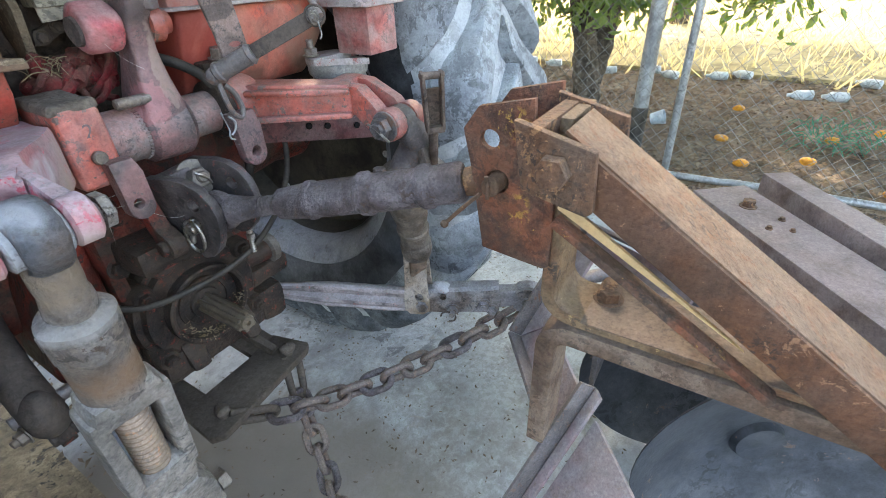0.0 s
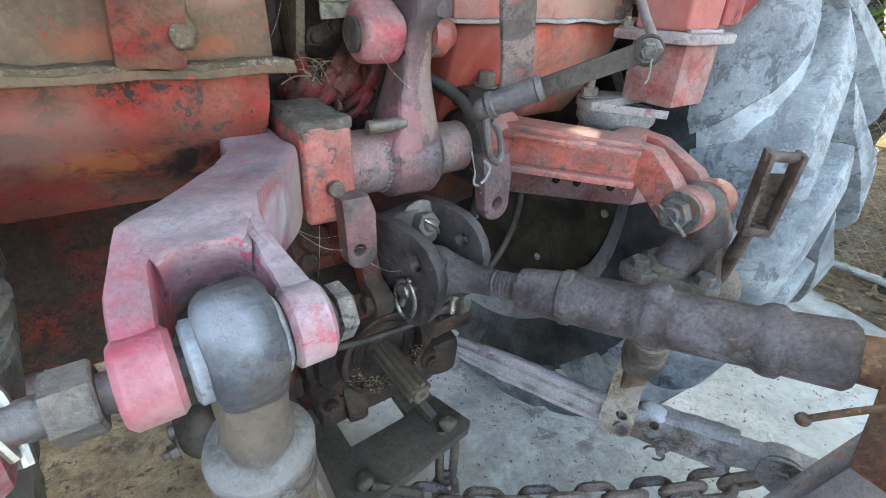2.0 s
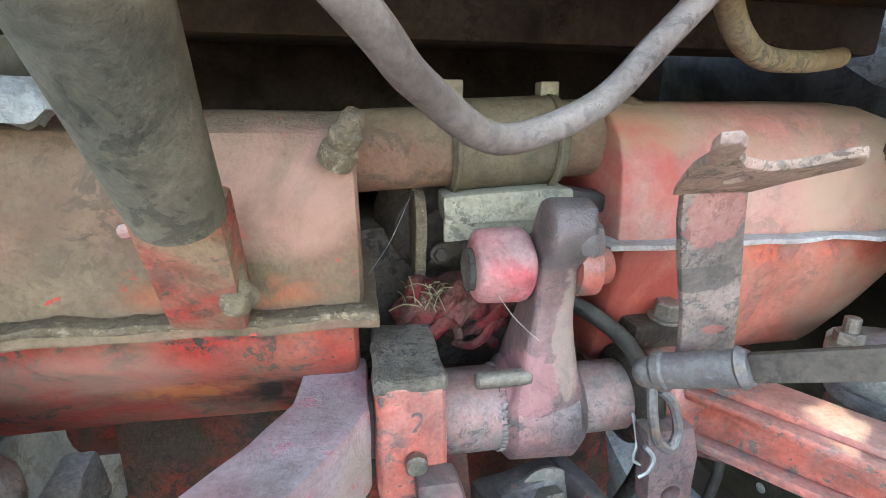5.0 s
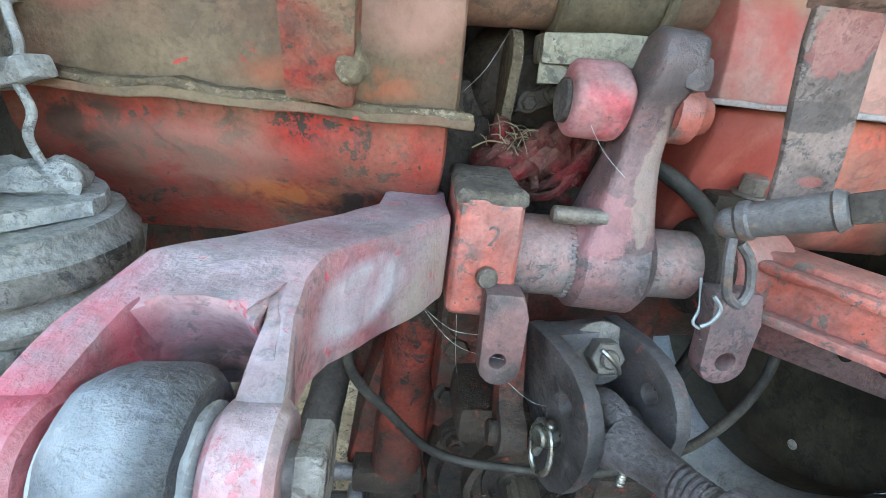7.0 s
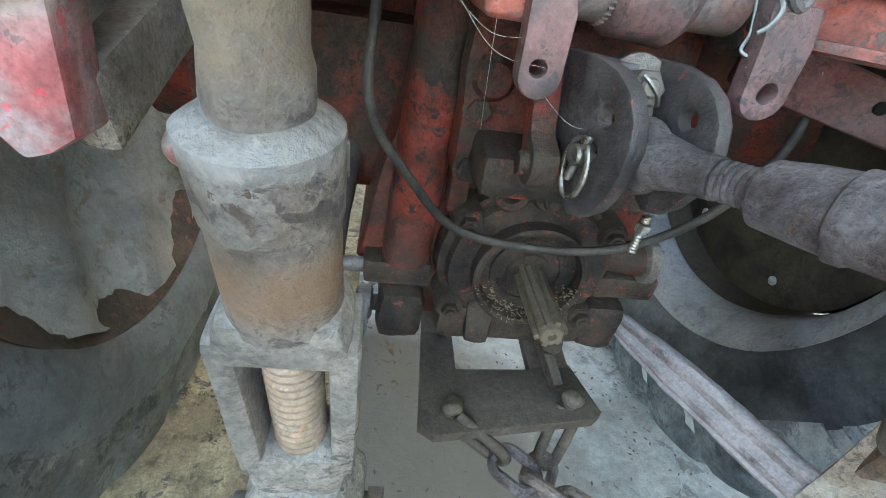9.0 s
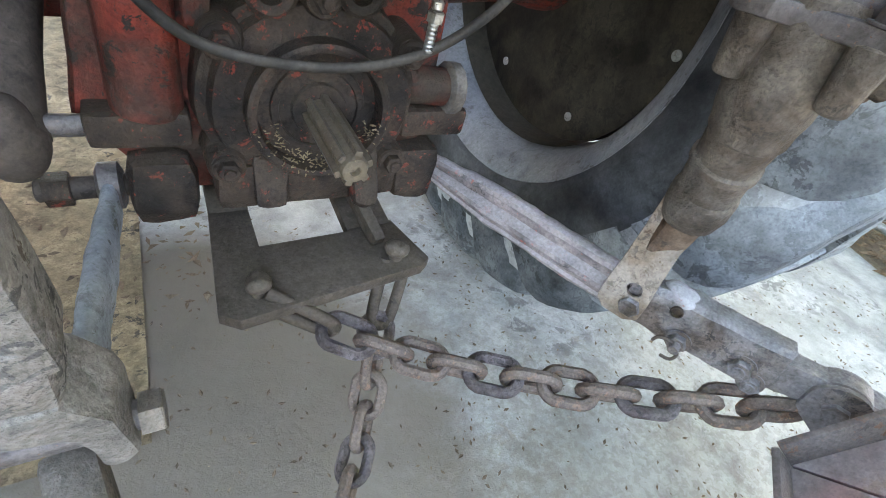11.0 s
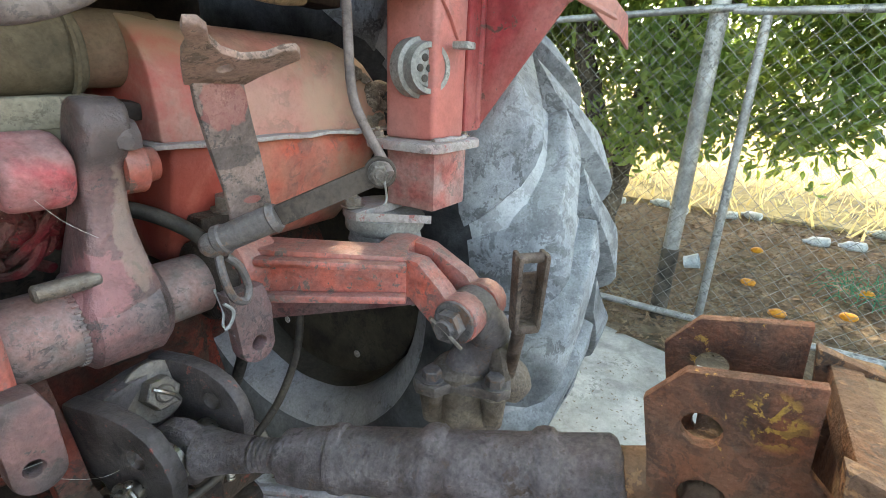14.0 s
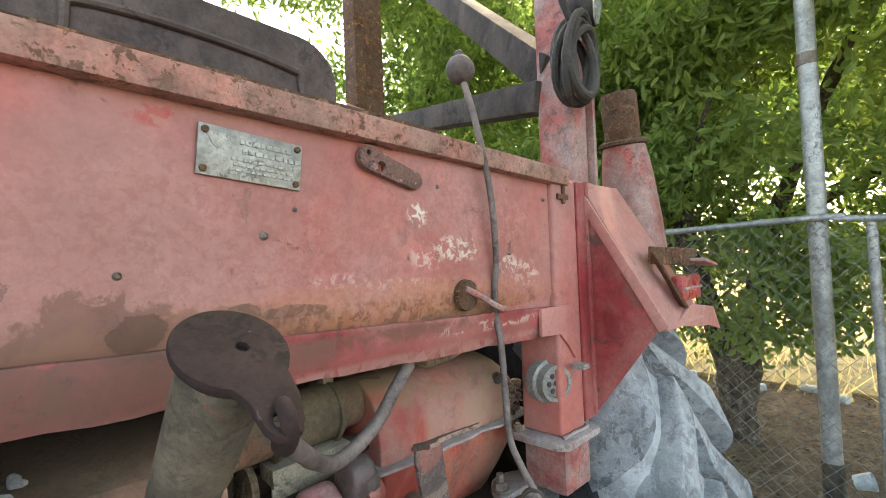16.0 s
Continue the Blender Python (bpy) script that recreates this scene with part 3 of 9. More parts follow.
PADRED = worn("dust_smeared_red_pad", (0.36, 0.055, 0.042), (0.25, 0.14, 0.095), (0.06, 0.045, 0.035), 0.66, (0.25, 0.185, 0.12), 0.75, 18, 0.8, bump=0.6)
DIRT = worn("brown_settled_dirt", (0.25, 0.19, 0.125), (0.20, 0.15, 0.10), (0.31, 0.24, 0.165), 0.62, None, 0, 40, 0.95, 0, 0.8, 0.35)
CLODMUD = worn("grey_brown_mud_clods", (0.27, 0.225, 0.18), (0.20, 0.165, 0.13), (0.34, 0.29, 0.24), 0.62, None, 0, 40, 0.95, 0, 0.9, 0.5)
BLOCKDIRT = worn("grey_dirt_on_block", (0.27, 0.225, 0.185), (0.21, 0.17, 0.135), (0.13, 0.105, 0.085), 0.64, None, 0, 32, 0.95, 0, 0.9, 0.5)
FORKTAN = worn("tan_dust_on_forked_plate", (0.34, 0.235, 0.19), (0.42, 0.25, 0.21), (0.13, 0.085, 0.07), 0.63, (0.42, 0.34, 0.29), 0.4, 22, 0.7, 0, 0.4, 0.5)
SHAFT = worn("dusty_shaft_with_red_specks", (0.23, 0.185, 0.17), (0.33, 0.13, 0.11), (0.10, 0.075, 0.065), 0.65, (0.34, 0.29, 0.27), 0.45, 22, 0.5, 0.1)
RIBCHALK = worn("chalky_worn_rib_steel", (0.42, 0.41, 0.43), (0.24, 0.20, 0.205), (0.30, 0.085, 0.065), 0.64, (0.52, 0.52, 0.54), 0.4, 24, 0.6, 0.0, 0.4, 0.35)
SOIL = worn("dry_brown_soil", (0.235, 0.17, 0.115), (0.30, 0.235, 0.165), (0.155, 0.11, 0.075), 0.58, None, 0, 4, 0.95, 0, 0.9, 0.7)
FIELD = worn("dry_straw_field", (0.52, 0.42, 0.22), (0.44, 0.34, 0.16), (0.36, 0.27, 0.13), 0.62, None, 0, 1.2, 0.95, 0, 0.8, 0.6)
BARK = worn("grey_brown_bark", (0.17, 0.135, 0.10), (0.115, 0.09, 0.066), (0.24, 0.21, 0.165), 0.62, None, 0, 12, 0.95, 0, 1.0, 0.8)
LITTER = worn("dead_brown_leaves", (0.21, 0.135, 0.08), (0.30, 0.215, 0.135), (0.12, 0.08, 0.05), 0.6, None, 0, 20, 0.9)
ORANGE = worn("orange_fallen_fruit", (0.80, 0.36, 0.035), (0.70, 0.27, 0.03), None, 0.6, None, 0, 30, 0.5)
PLASTIC = worn("pale_plastic_litter", (0.46, 0.54, 0.57), (0.60, 0.64, 0.63), None, 0.6, None, 0, 18, 0.35)
NET_GREEN = worn("green_plastic_net", (0.03, 0.20, 0.11), (0.05, 0.27, 0.15), None, 0.6, None, 0, 30, 0.55)
ALU = worn("stamped_aluminium_plate", (0.40, 0.39, 0.34), (0.33, 0.315, 0.27), (0.26, 0.20, 0.15), 0.68, None, 0, 26, 0.45, 0.45, 0.2)
INK = worn("plate_relief_light", (0.44, 0.435, 0.39), None, None, 0.6, None, 0, 40, 0.5, 0.3, 0.2)
GREYPLASTIC = worn("grey_socket_housing", (0.33, 0.33, 0.31), (0.28, 0.275, 0.26), None, 0.6, (0.45, 0.42, 0.38), 0.5, 30, 0.5, 0.2, 0.2)
LENS_RED = worn("red_lamp_lens", (0.50, 0.02, 0.025), (0.42, 0.03, 0.03), None, 0.6, (0.5, 0.3, 0.28), 0.3, 30, 0.25)
CHROME = worn("lamp_reflector_glass", (0.75, 0.76, 0.74), (0.62, 0.64, 0.62), None, 0.6, None, 0, 12, 0.15, 0.7, 0.1)
SEAT = worn("faded_dark_seat_shell", (0.085, 0.062, 0.060), (0.115, 0.085, 0.080), (0.05, 0.04, 0.04), 0.66, (0.20, 0.16, 0.145), 0.4, 9, 0.55)
ROOFTIN = worn("weathered_roof_sheet", (0.42, 0.41, 0.38), (0.32, 0.29, 0.25), (0.22, 0.14, 0.09), 0.66, None, 0, 4, 0.55, 0.4, 0.2)


def leaf_material(name, a, b):
    m = bpy.data.materials.new(name)
    m.use_nodes = True
    nt = m.node_tree
    bs = nt.nodes["Principled BSDF"]
    geo = nt.nodes.new("ShaderNodeNewGeometry")
    pick = nt.nodes.new("ShaderNodeMix")
    pick.data_type = "RGBA"
    nt.links.new(geo.outputs["Random Per Island"], pick.inputs["Factor"])
    pick.inputs["A"].default_value, pick.inputs["B"].default_value = (*a, 1), (*b, 1)
    nt.links.new(pick.outputs["Result"], bs.inputs["Base Color"])
    bs.inputs["Roughness"].default_value = 0.55
    tr = nt.nodes.new("ShaderNodeBsdfTranslucent")
    bright = nt.nodes.new("ShaderNodeHueSaturation")
    bright.inputs["Value"].default_value, bright.inputs["Saturation"].default_value = 2.2, 1.1
    nt.links.new(pick.outputs["Result"], bright.inputs["Color"])
    nt.links.new(bright.outputs["Color"], tr.inputs["Color"])
    mx = nt.nodes.new("ShaderNodeMixShader")
    mx.inputs["Fac"].default_value = 0.50
    nt.links.new(bs.outputs[0], mx.inputs[1])
    nt.links.new(tr.outputs[0], mx.inputs[2])
    nt.links.new(mx.outputs[0], nt.nodes["Material Output"].inputs["Surface"])
    return m


LEAF = leaf_material("green_leaves", (0.095, 0.155, 0.046), (0.205, 0.265, 0.078))
STRAW = leaf_material("dry_grass_blades", (0.34, 0.26, 0.12), (0.52, 0.42, 0.22))

# ---- mesh helpers ----
BASE = {}


def thing(name, base, label, category, group="", kind=""):
    ob = new(name)
    ob.location = base
    ob.empty_display_size = 0.05
    BASE[name if name == ob.name else ob.name] = Vector(base)
    return tagged(ob, label, category, group, kind)


def to_mesh(name, bm, mat, sharp=38):
    bmesh.ops.recalc_face_normals(bm, faces=bm.faces)
    me = bpy.data.meshes.new(name)
    bm.to_mesh(me)
    bm.free()
    me.materials.append(mat)
    me.shade_smooth()
    me.set_sharp_from_angle(angle=radians(sharp))
    return me


def part(name, bm, mat, parent, label="", sharp=38):
    """One mesh under a thing or a part; bm is in world metres."""
    root = parent
    while root.parent:
        root = root.parent
    off = BASE[root.name]
    bmesh.ops.translate(bm, verts=bm.verts, vec=-off)
    ob = new(name, to_mesh(name, bm, mat, sharp))
    ob.parent = parent
    return tagged(ob, label) if label else ob


def solo(name, bm, mat, label, category, group="", kind="", sharp=38):
    """A thing of one mesh, with its origin at its foot."""
    lo = Vector([min(v.co[k] for v in bm.verts) for k in range(3)])
    hi = Vector([max(v.co[k] for v in bm.verts) for k in range(3)])
    base = Vector(((lo.x + hi.x) / 2, (lo.y + hi.y) / 2, lo.z))
    bmesh.ops.translate(bm, verts=bm.verts, vec=-base)
    ob = new(name, to_mesh(name, bm, mat, sharp))
    ob.location = base
    BASE[ob.name] = base
    return tagged(ob, label, category, group, kind)


def soften(bm, width, seg=2, angle=30):
    if width > 0:
        es = [e for e in bm.edges if len(e.link_faces) == 2 and e.calc_face_angle(0) > radians(angle)]
        bmesh.ops.bevel(bm, geom=es, offset=width, segments=seg, profile=0.6, affect="EDGES", clamp_overlap=True)
    return bm


def box(lo, hi, bevel=0.003, seg=2, m=None):
    bm = bmesh.new()
    bmesh.ops.create_cube(bm, size=1)
    lo, hi = Vector(lo), Vector(hi)
    for v in bm.verts:
        v.co = Vector([lo[k] + (v.co[k] + 0.5) * (hi[k] - lo[k]) for k in range(3)])
    soften(bm, bevel, seg)
    if m:
        bm.transform(m)
    return bm


def frame_along(p0, p1, up=(0, 0, 1)):
    d = (Vector(p1) - Vector(p0)).normalized()
    u = Vector(up)
    if abs(d.dot(u)) > 0.97:
        u = Vector((0, 1, 0)) if abs(d.y) < 0.9 else Vector((1, 0, 0))
    s = d.cross(u).normalized()
    return d, s, s.cross(d)


def bar(p0, p1, w, h, bevel=0.003, up=(0, 0, 1), w1=None, h1=None):
    """A bar of w (sideways) by h (upwards) from p0 to p1, tapered to w1, h1."""
    d, s, u = frame_along(p0, p1, up)
    bm = bmesh.new()
    ring = []
    for p, ww, hh in ((Vector(p0), w, h), (Vector(p1), w1 or w, h1 or h)):
        ring.append([bm.verts.new(p + s * a * ww / 2 + u * b * hh / 2) for a, b in ((-1, -1), (1, -1), (1, 1), (-1, 1))])
    for k in range(4):
        bm.faces.new((ring[0][k], ring[0][(k + 1) % 4], ring[1][(k + 1) % 4], ring[1][k]))
    bm.faces.new(ring[0])
    bm.faces.new(ring[1])
    bmesh.ops.recalc_face_normals(bm, faces=bm.faces)
    return soften(bm, bevel)


def lathe(p0, p1, profile, n=28, cap=True):
    """Turned body on the axis p0-p1; profile: (metres along the axis from p0, radius)."""
    d, s, u = frame_along(p0, p1)
    bm = bmesh.new()
    rings = []
    for a, r in profile:
        c = Vector(p0) + d * a
        rings.append([bm.verts.new(c + (s * math.cos(2 * math.pi * k / n) + u * math.sin(2 * math.pi * k / n)) * max(r, 1e-4)) for k in range(n)])
    for q, w in zip(rings, rings[1:]):
        for k in range(n):
            bm.faces.new((q[k], q[(k + 1) % n], w[(k + 1) % n], w[k]))
    if cap:
        bm.faces.new(rings[0])
        bm.faces.new(rings[-1])
    bmesh.ops.recalc_face_normals(bm, faces=bm.faces)
    return bm


def cyl(p0, p1, r, r1=None, n=24, bevel=0.002):
    L = (Vector(p1) - Vector(p0)).length
    r1 = r if r1 is None else r1
    b = min(bevel, L / 3, r / 3)
    return lathe(p0, p1, [(0, r - b), (b, r), (L - b, r1), (L, r1 - b)], n)


def spline(points, steps=8):
    pts = [Vector(p) for p in points]
    out = []
    for i in range(len(pts) - 1):
        a, b, c, d = pts[max(i - 1, 0)], pts[i], pts[i + 1], pts[min(i + 2, len(pts) - 1)]
        for k in range(steps):
            t = k / steps
            out.append(0.5 * ((2 * b) + (c - a) * t + (2 * a - 5 * b + 4 * c - d) * t * t + (3 * b - a - 3 * c + d) * t ** 3))
    return out + [pts[-1]]


def tube(points, r, n=10, steps=8, r1=None, closed=False):
    """A round bar or hose along a smooth line."""
    pts = spline(points, steps) if steps else [Vector(p) for p in points]
    bm = bmesh.new()
    rings, last = [], None
    m = len(pts)
    for i, p in enumerate(pts):
        if closed:
            d = (pts[(i + 1) % m] - pts[i - 1]).normalized()
        else:
            d = (pts[min(i + 1, m - 1)] - pts[max(i - 1, 0)]).normalized()
        if last is None:
            s = frame_along(p, p + d)[1]
        else:
            s = (last - d * last.dot(d)).normalized()
        last = s
        u = d.cross(s)
        rr = r if r1 is None else r + (r1 - r) * i / (m - 1)
        rings.append([bm.verts.new(p + (s * math.cos(2 * math.pi * k / n) + u * math.sin(2 * math.pi * k / n)) * rr) for k in range(n)])
    pairs = list(zip(rings, rings[1:])) + ([(rings[-1], rings[0])] if closed else [])
    for q, w in pairs:
        for k in range(n):
            bm.faces.new((q[k], q[(k + 1) % n], w[(k + 1) % n], w[k]))
    if not closed:
        bm.faces.new(rings[0])
        bm.faces.new(rings[-1])
    bmesh.ops.recalc_face_normals(bm, faces=bm.faces)
    return bm


def swept(profile, p0, p1, side, k0=1.0, k1=1.0, n=24):
    """A rolled section (towards side, up) run from p0 to p1, its size going from k0 to k1."""
    p0, p1, side = Vector(p0), Vector(p1), Vector(side)
    up = (p1 - p0).normalized().cross(side)
    if up.z < 0:
        up = -up
    bm = bmesh.new()
    rows = []
    for i in range(n + 1):
        f = i / n
        k = k0 + (k1 - k0) * min(1.0, f * 3)
        rows.append([bm.verts.new(p0.lerp(p1, f) + (side * a + up * b) * k) for a, b in profile])
    m = len(profile)
    for q, w in zip(rows, rows[1:]):
        for j in range(m):
            bm.faces.new((q[j], q[(j + 1) % m], w[(j + 1) % m], w[j]))
    bm.faces.new(rows[0])
    bm.faces.new(rows[-1])
    bmesh.ops.recalc_face_normals(bm, faces=bm.faces)
    return bm


def slab(outline, axis, lo, hi, holes=(), bevel=0.002, fine=0):
    """A plate cut to an outline and extruded along x, y or z; holes: (a, b, radius). Outline: (y, z), (x, z) or (x, y)."""
    put = {"x": lambda a, b, c: (c, a, b), "y": lambda a, b, c: (a, c, b), "z": lambda a, b, c: (a, b, c)}[axis]
    bm = bmesh.new()
    loops = [list(outline)] + [[(a + r * math.cos(2 * math.pi * k / 14), b + r * math.sin(2 * math.pi * k / 14)) for k in range(14)] for a, b, r in holes]
    es = []
    for lp in loops:
        vs = [bm.verts.new(put(a, b, lo)) for a, b in lp]
        es += [bm.edges.new((vs[k], vs[(k + 1) % len(vs)])) for k in range(len(vs))]
    bmesh.ops.triangle_fill(bm, use_beauty=True, use_dissolve=False, edges=es)
    faces = bm.faces[:]
    ret = bmesh.ops.extrude_face_region(bm, geom=faces)
    shift = Vector(put(0, 0, hi)) - Vector(put(0, 0, lo))
    bmesh.ops.translate(bm, verts=[g for g in ret["geom"] if isinstance(g, bmesh.types.BMVert)], vec=shift)
    bmesh.ops.recalc_face_normals(bm, faces=bm.faces)
    return soften(bm, bevel, 2, 40)


def arc(cy, cz, r, a0, a1, n=10):
    return [(cy + r * math.cos(radians(a0 + (a1 - a0) * k / n)), cz + r * math.sin(radians(a0 + (a1 - a0) * k / n))) for k in range(n + 1)]


def ball(c, r, squash=(1, 1, 1), n=20):
    bm = bmesh.new()
    bmesh.ops.create_uvsphere(bm, u_segments=n, v_segments=n // 2 + 2, radius=r)
    for v in bm.verts:
        v.co = Vector(c) + Vector([v.co[k] * squash[k] for k in range(3)])
    return bm


def join(*bms):
    out = bmesh.new()
    for b in bms:
        me = bpy.data.meshes.new("tmp")
        b.to_mesh(me)
        b.free()
        out.from_mesh(me)
        bpy.data.meshes.remove(me)
    return out


def lumpy(bm, amp, scale=40, cuts=0):
    """Uneven, worn or cast surface."""
    if cuts:
        bmesh.ops.subdivide_edges(bm, edges=bm.edges[:], cuts=cuts, use_grid_fill=True)
    bm.normal_update()
    for v in bm.verts:
        v.co += v.normal * amp * noise.noise(v.co * scale) + Vector((noise.noise(v.co * scale + Vector((9, 0, 0))), noise.noise(v.co * scale + Vector((0, 9, 0))), noise.noise(v.co * scale + Vector((0, 0, 9))))) * amp * 0.4
    return bm


def hexhead(p, d, r, h, bevel=0.0015):
    """A hexagon nut or bolt head at p, standing h along d."""
    p, d = Vector(p), Vector(d).normalized()
    return lathe(p, p + d * h, [(0, r), (h - bevel, r), (h, r - bevel)], 6)


def bolt(parent, p, d, r=0.009, h=0.007, shank=0.0, mat=None, washer=True):
    p, d = Vector(p), Vector(d).normalized()
    bms = [hexhead(p + d * 0.002, d, r, h)]
    if washer:
        bms.append(cyl(p, p + d * 0.0025, r * 1.35, n=18, bevel=0.0005))
    if shank:
        bms.append(cyl(p + d * h, p + d * (h + shank), r * 0.55, n=14, bevel=0.001))
    return part("bolt", join(*bms), mat or BOLT, parent, sharp=25)


def thread(p0, p1, r, pitch, n=18):
    """A screw thread as rounded ridges on a rod."""
    L = (Vector(p1) - Vector(p0)).length
    k = int(L / pitch)
    prof = []
    for i in range(k):
        a = i * L / k
        prof += [(a, r * 0.86), (a + L / k * 0.35, r), (a + L / k * 0.65, r)]
    return lathe(p0, p1, prof + [(L, r * 0.86)], n)


def lettering(text, size, depth):
    """Raised characters in the built-in font, lying in the xy plane."""
    cu = bpy.data.curves.new("letter", "FONT")
    cu.body, cu.size, cu.extrude = text, size, depth
    cu.align_x, cu.align_y = "CENTER", "CENTER"
    ob = bpy.data.objects.new("letter", cu)
    me = bpy.data.meshes.new_from_object(ob)
    bm = bmesh.new()
    bm.from_mesh(me)
    bpy.data.objects.remove(ob)
    bpy.data.curves.remove(cu)
    bpy.data.meshes.remove(me)
    return bm

DISC = worn("dark_blue_grey_disc_steel", (0.052, 0.058, 0.068), (0.085, 0.090, 0.10), (0.13, 0.08, 0.055), 0.68, (0.13, 0.135, 0.14), 0.22, 7, 0.42, 0.4, 0.2)

# ---- ground ----
GZ = 0.02


def sheet(name, outline, z0, z1, mat, label, category, amp=0.0, cell=0.0, kind="structure", bevel=0.004):
    bm = slab(outline, "z", z0, z1, bevel=bevel)
    return solo(name, bm, mat, label, category, kind=kind)


bm = bmesh.new()
bmesh.ops.create_grid(bm, x_segments=90, y_segments=90, size=1)
for v in bm.verts:
    u, w = v.co.x, v.co.y
    x, y = math.copysign(abs(u) ** 2.6, u) * 160 + 2.5, math.copysign(abs(w) ** 2.6, w) * 160 + 1.0
    far = min(1.0, max(0.0, (math.hypot(x - 1, y - 1) - 2.0) / 6))
    v.co = (x, y, GZ - 0.012 + 0.035 * noise.noise(Vector((x * 0.9, y * 0.9, 0))) * far)
ground = new("ground", to_mesh("ground", bm, SOIL, 80))
tagged(ground, "dry brown soil littered with dead leaves", "ground", kind="structure")
BASE[ground.name] = Vector((0, 0, 0))

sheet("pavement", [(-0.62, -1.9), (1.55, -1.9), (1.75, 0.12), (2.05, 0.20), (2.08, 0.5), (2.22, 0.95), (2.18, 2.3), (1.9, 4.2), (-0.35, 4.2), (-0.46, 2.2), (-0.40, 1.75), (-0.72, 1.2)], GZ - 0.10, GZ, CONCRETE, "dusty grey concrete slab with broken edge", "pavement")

# bright stubble field beyond the trees
field = sheet("field", [(5.2, -70), (120, -70), (120, 110), (-60, 110), (-60, 26), (4.6, 14), (5.6, 5)], GZ - 0.05, GZ + 0.035, FIELD, "sunlit field of dry straw-coloured grass", "field")


def blades(name, count, area, hmin, hmax, mat, label, seed, width=0.006):
    rng = np.random.default_rng(seed)
    x = rng.uniform(area[0], area[1], count)
    y = rng.uniform(area[2], area[3], count)
    h = rng.uniform(hmin, hmax, count)
    a = rng.uniform(0, 2 * np.pi, count)
    lean = rng.normal(0, 0.45, (count, 2)) * h[:, None]
    w = width * rng.uniform(0.6, 1.6, count)
    v = np.empty((count, 4, 3))
    dx, dy = np.cos(a) * w, np.sin(a) * w
    z0 = GZ - 0.01
    v[:, 0] = np.stack([x - dx, y - dy, np.full(count, z0)], 1)
    v[:, 1] = np.stack([x + dx, y + dy, np.full(count, z0)], 1)
    v[:, 2] = np.stack([x + lean[:, 0] + dx * 0.2, y + lean[:, 1] + dy * 0.2, z0 + h], 1)
    v[:, 3] = np.stack([x + lean[:, 0] - dx * 0.2, y + lean[:, 1] - dy * 0.2, z0 + h], 1)
    me = bpy.data.meshes.new(name)
    me.from_pydata(v.reshape(-1, 3).tolist(), [], np.arange(count * 4).reshape(-1, 4).tolist())
    me.materials.append(mat)
    ob = new(name, me)
    return tagged(ob, label, "grass", kind="stuff")


blades("dry_grass", 26000, (5.3, 22, -14, 20), 0.08, 0.32, STRAW, "dry yellow grass standing in the field", 3, 0.012)
blades("grass_tufts", 900, (2.5, 5.2, -2.5, 5.5), 0.02, 0.08, LITTER, "sparse dry grass tufts on the soil", 4, 0.0025)


def flakes(name, count, area, size, mat, label, seed, lift=0.02, skip=None, flat=0.5):
    """Fallen leaves: small bent diamonds."""
    rng = np.random.default_rng(seed)
    x = rng.uniform(area[0], area[1], count)
    y = rng.uniform(area[2], area[3], count)
    if skip:
        keep = np.array([not skip(a, b) for a, b in zip(x, y)])
        x, y = x[keep], y[keep]
    n = len(x)
    a, s = rng.uniform(0, 2 * np.pi, n), size * rng.uniform(0.5, 1.5, n)
    z = GZ + rng.uniform(0.0, lift, n)
    tilt = rng.normal(0, flat, (n, 2)) * s[:, None] * 0.6
    c, d = np.cos(a) * s, np.sin(a) * s
    v = np.empty((n, 4, 3))
    v[:, 0] = np.stack([x - c, y - d, z + tilt[:, 0]], 1)
    v[:, 1] = np.stack([x + d * 0.45, y - c * 0.45, z + tilt[:, 1]], 1)
    v[:, 2] = np.stack([x + c, y + d, z - tilt[:, 0]], 1)
    v[:, 3] = np.stack([x - d * 0.45, y + c * 0.45, z + tilt[:, 1]], 1)
    v[:, :, 2] = np.maximum(v[:, :, 2], GZ + 0.001)
    me = bpy.data.meshes.new(name)
    me.from_pydata(v.reshape(-1, 3).tolist(), [], np.arange(n * 4).reshape(-1, 4).tolist())
    me.materials.append(mat)
    return tagged(new(name, me), label, "leaf litter", kind="stuff")


flakes("leaf_litter", 26000, (1.75, 5.6, -3.2, 6.5), 0.026, LITTER, "dead brown leaves strewn over the soil", 5, skip=lambda a, b: a < 2.15 and b > 0.15)
flakes("pavement_crumbs", 2300, (-0.35, 1.9, -0.4, 1.6), 0.0055, SOIL, "soil crumbs and bits on the concrete", 6, 0.003)
flakes("dirt_crumbs", 2600, (-1.4, -0.15, 1.3, 4.0), 0.013, SOIL, "loose dry dirt beside the slab", 7, 0.014)

# mound of loose sandy dirt under the tractor's other side
bm = bmesh.new()
bmesh.ops.create_grid(bm, x_segments=40, y_segments=46, size=1)
for v in bm.verts:
    u, w = v.co.x, v.co.y
    x, y = -1.15 + u * 0.85, 2.35 + w * 1.35
    edge = max(0.0, 1 - max(abs(u), abs(w)) ** 3)
    v.co = (x, y, GZ + 0.004 + edge * (0.016 + 0.02 * noise.noise(Vector((x * 5, y * 5, 2))) + 0.008 * noise.noise(Vector((x * 24, y * 24, 2)))))
SAND = worn("sandy_loose_dirt", (0.42, 0.33, 0.21), (0.34, 0.26, 0.165), (0.25, 0.19, 0.12), 0.60, None, 0, 9, 0.95, 0, 1.0, 0.7)
solo("dirt_patch", bm, SAND, "patch of loose sandy dirt on the ground", "dirt", kind="structure", sharp=80)

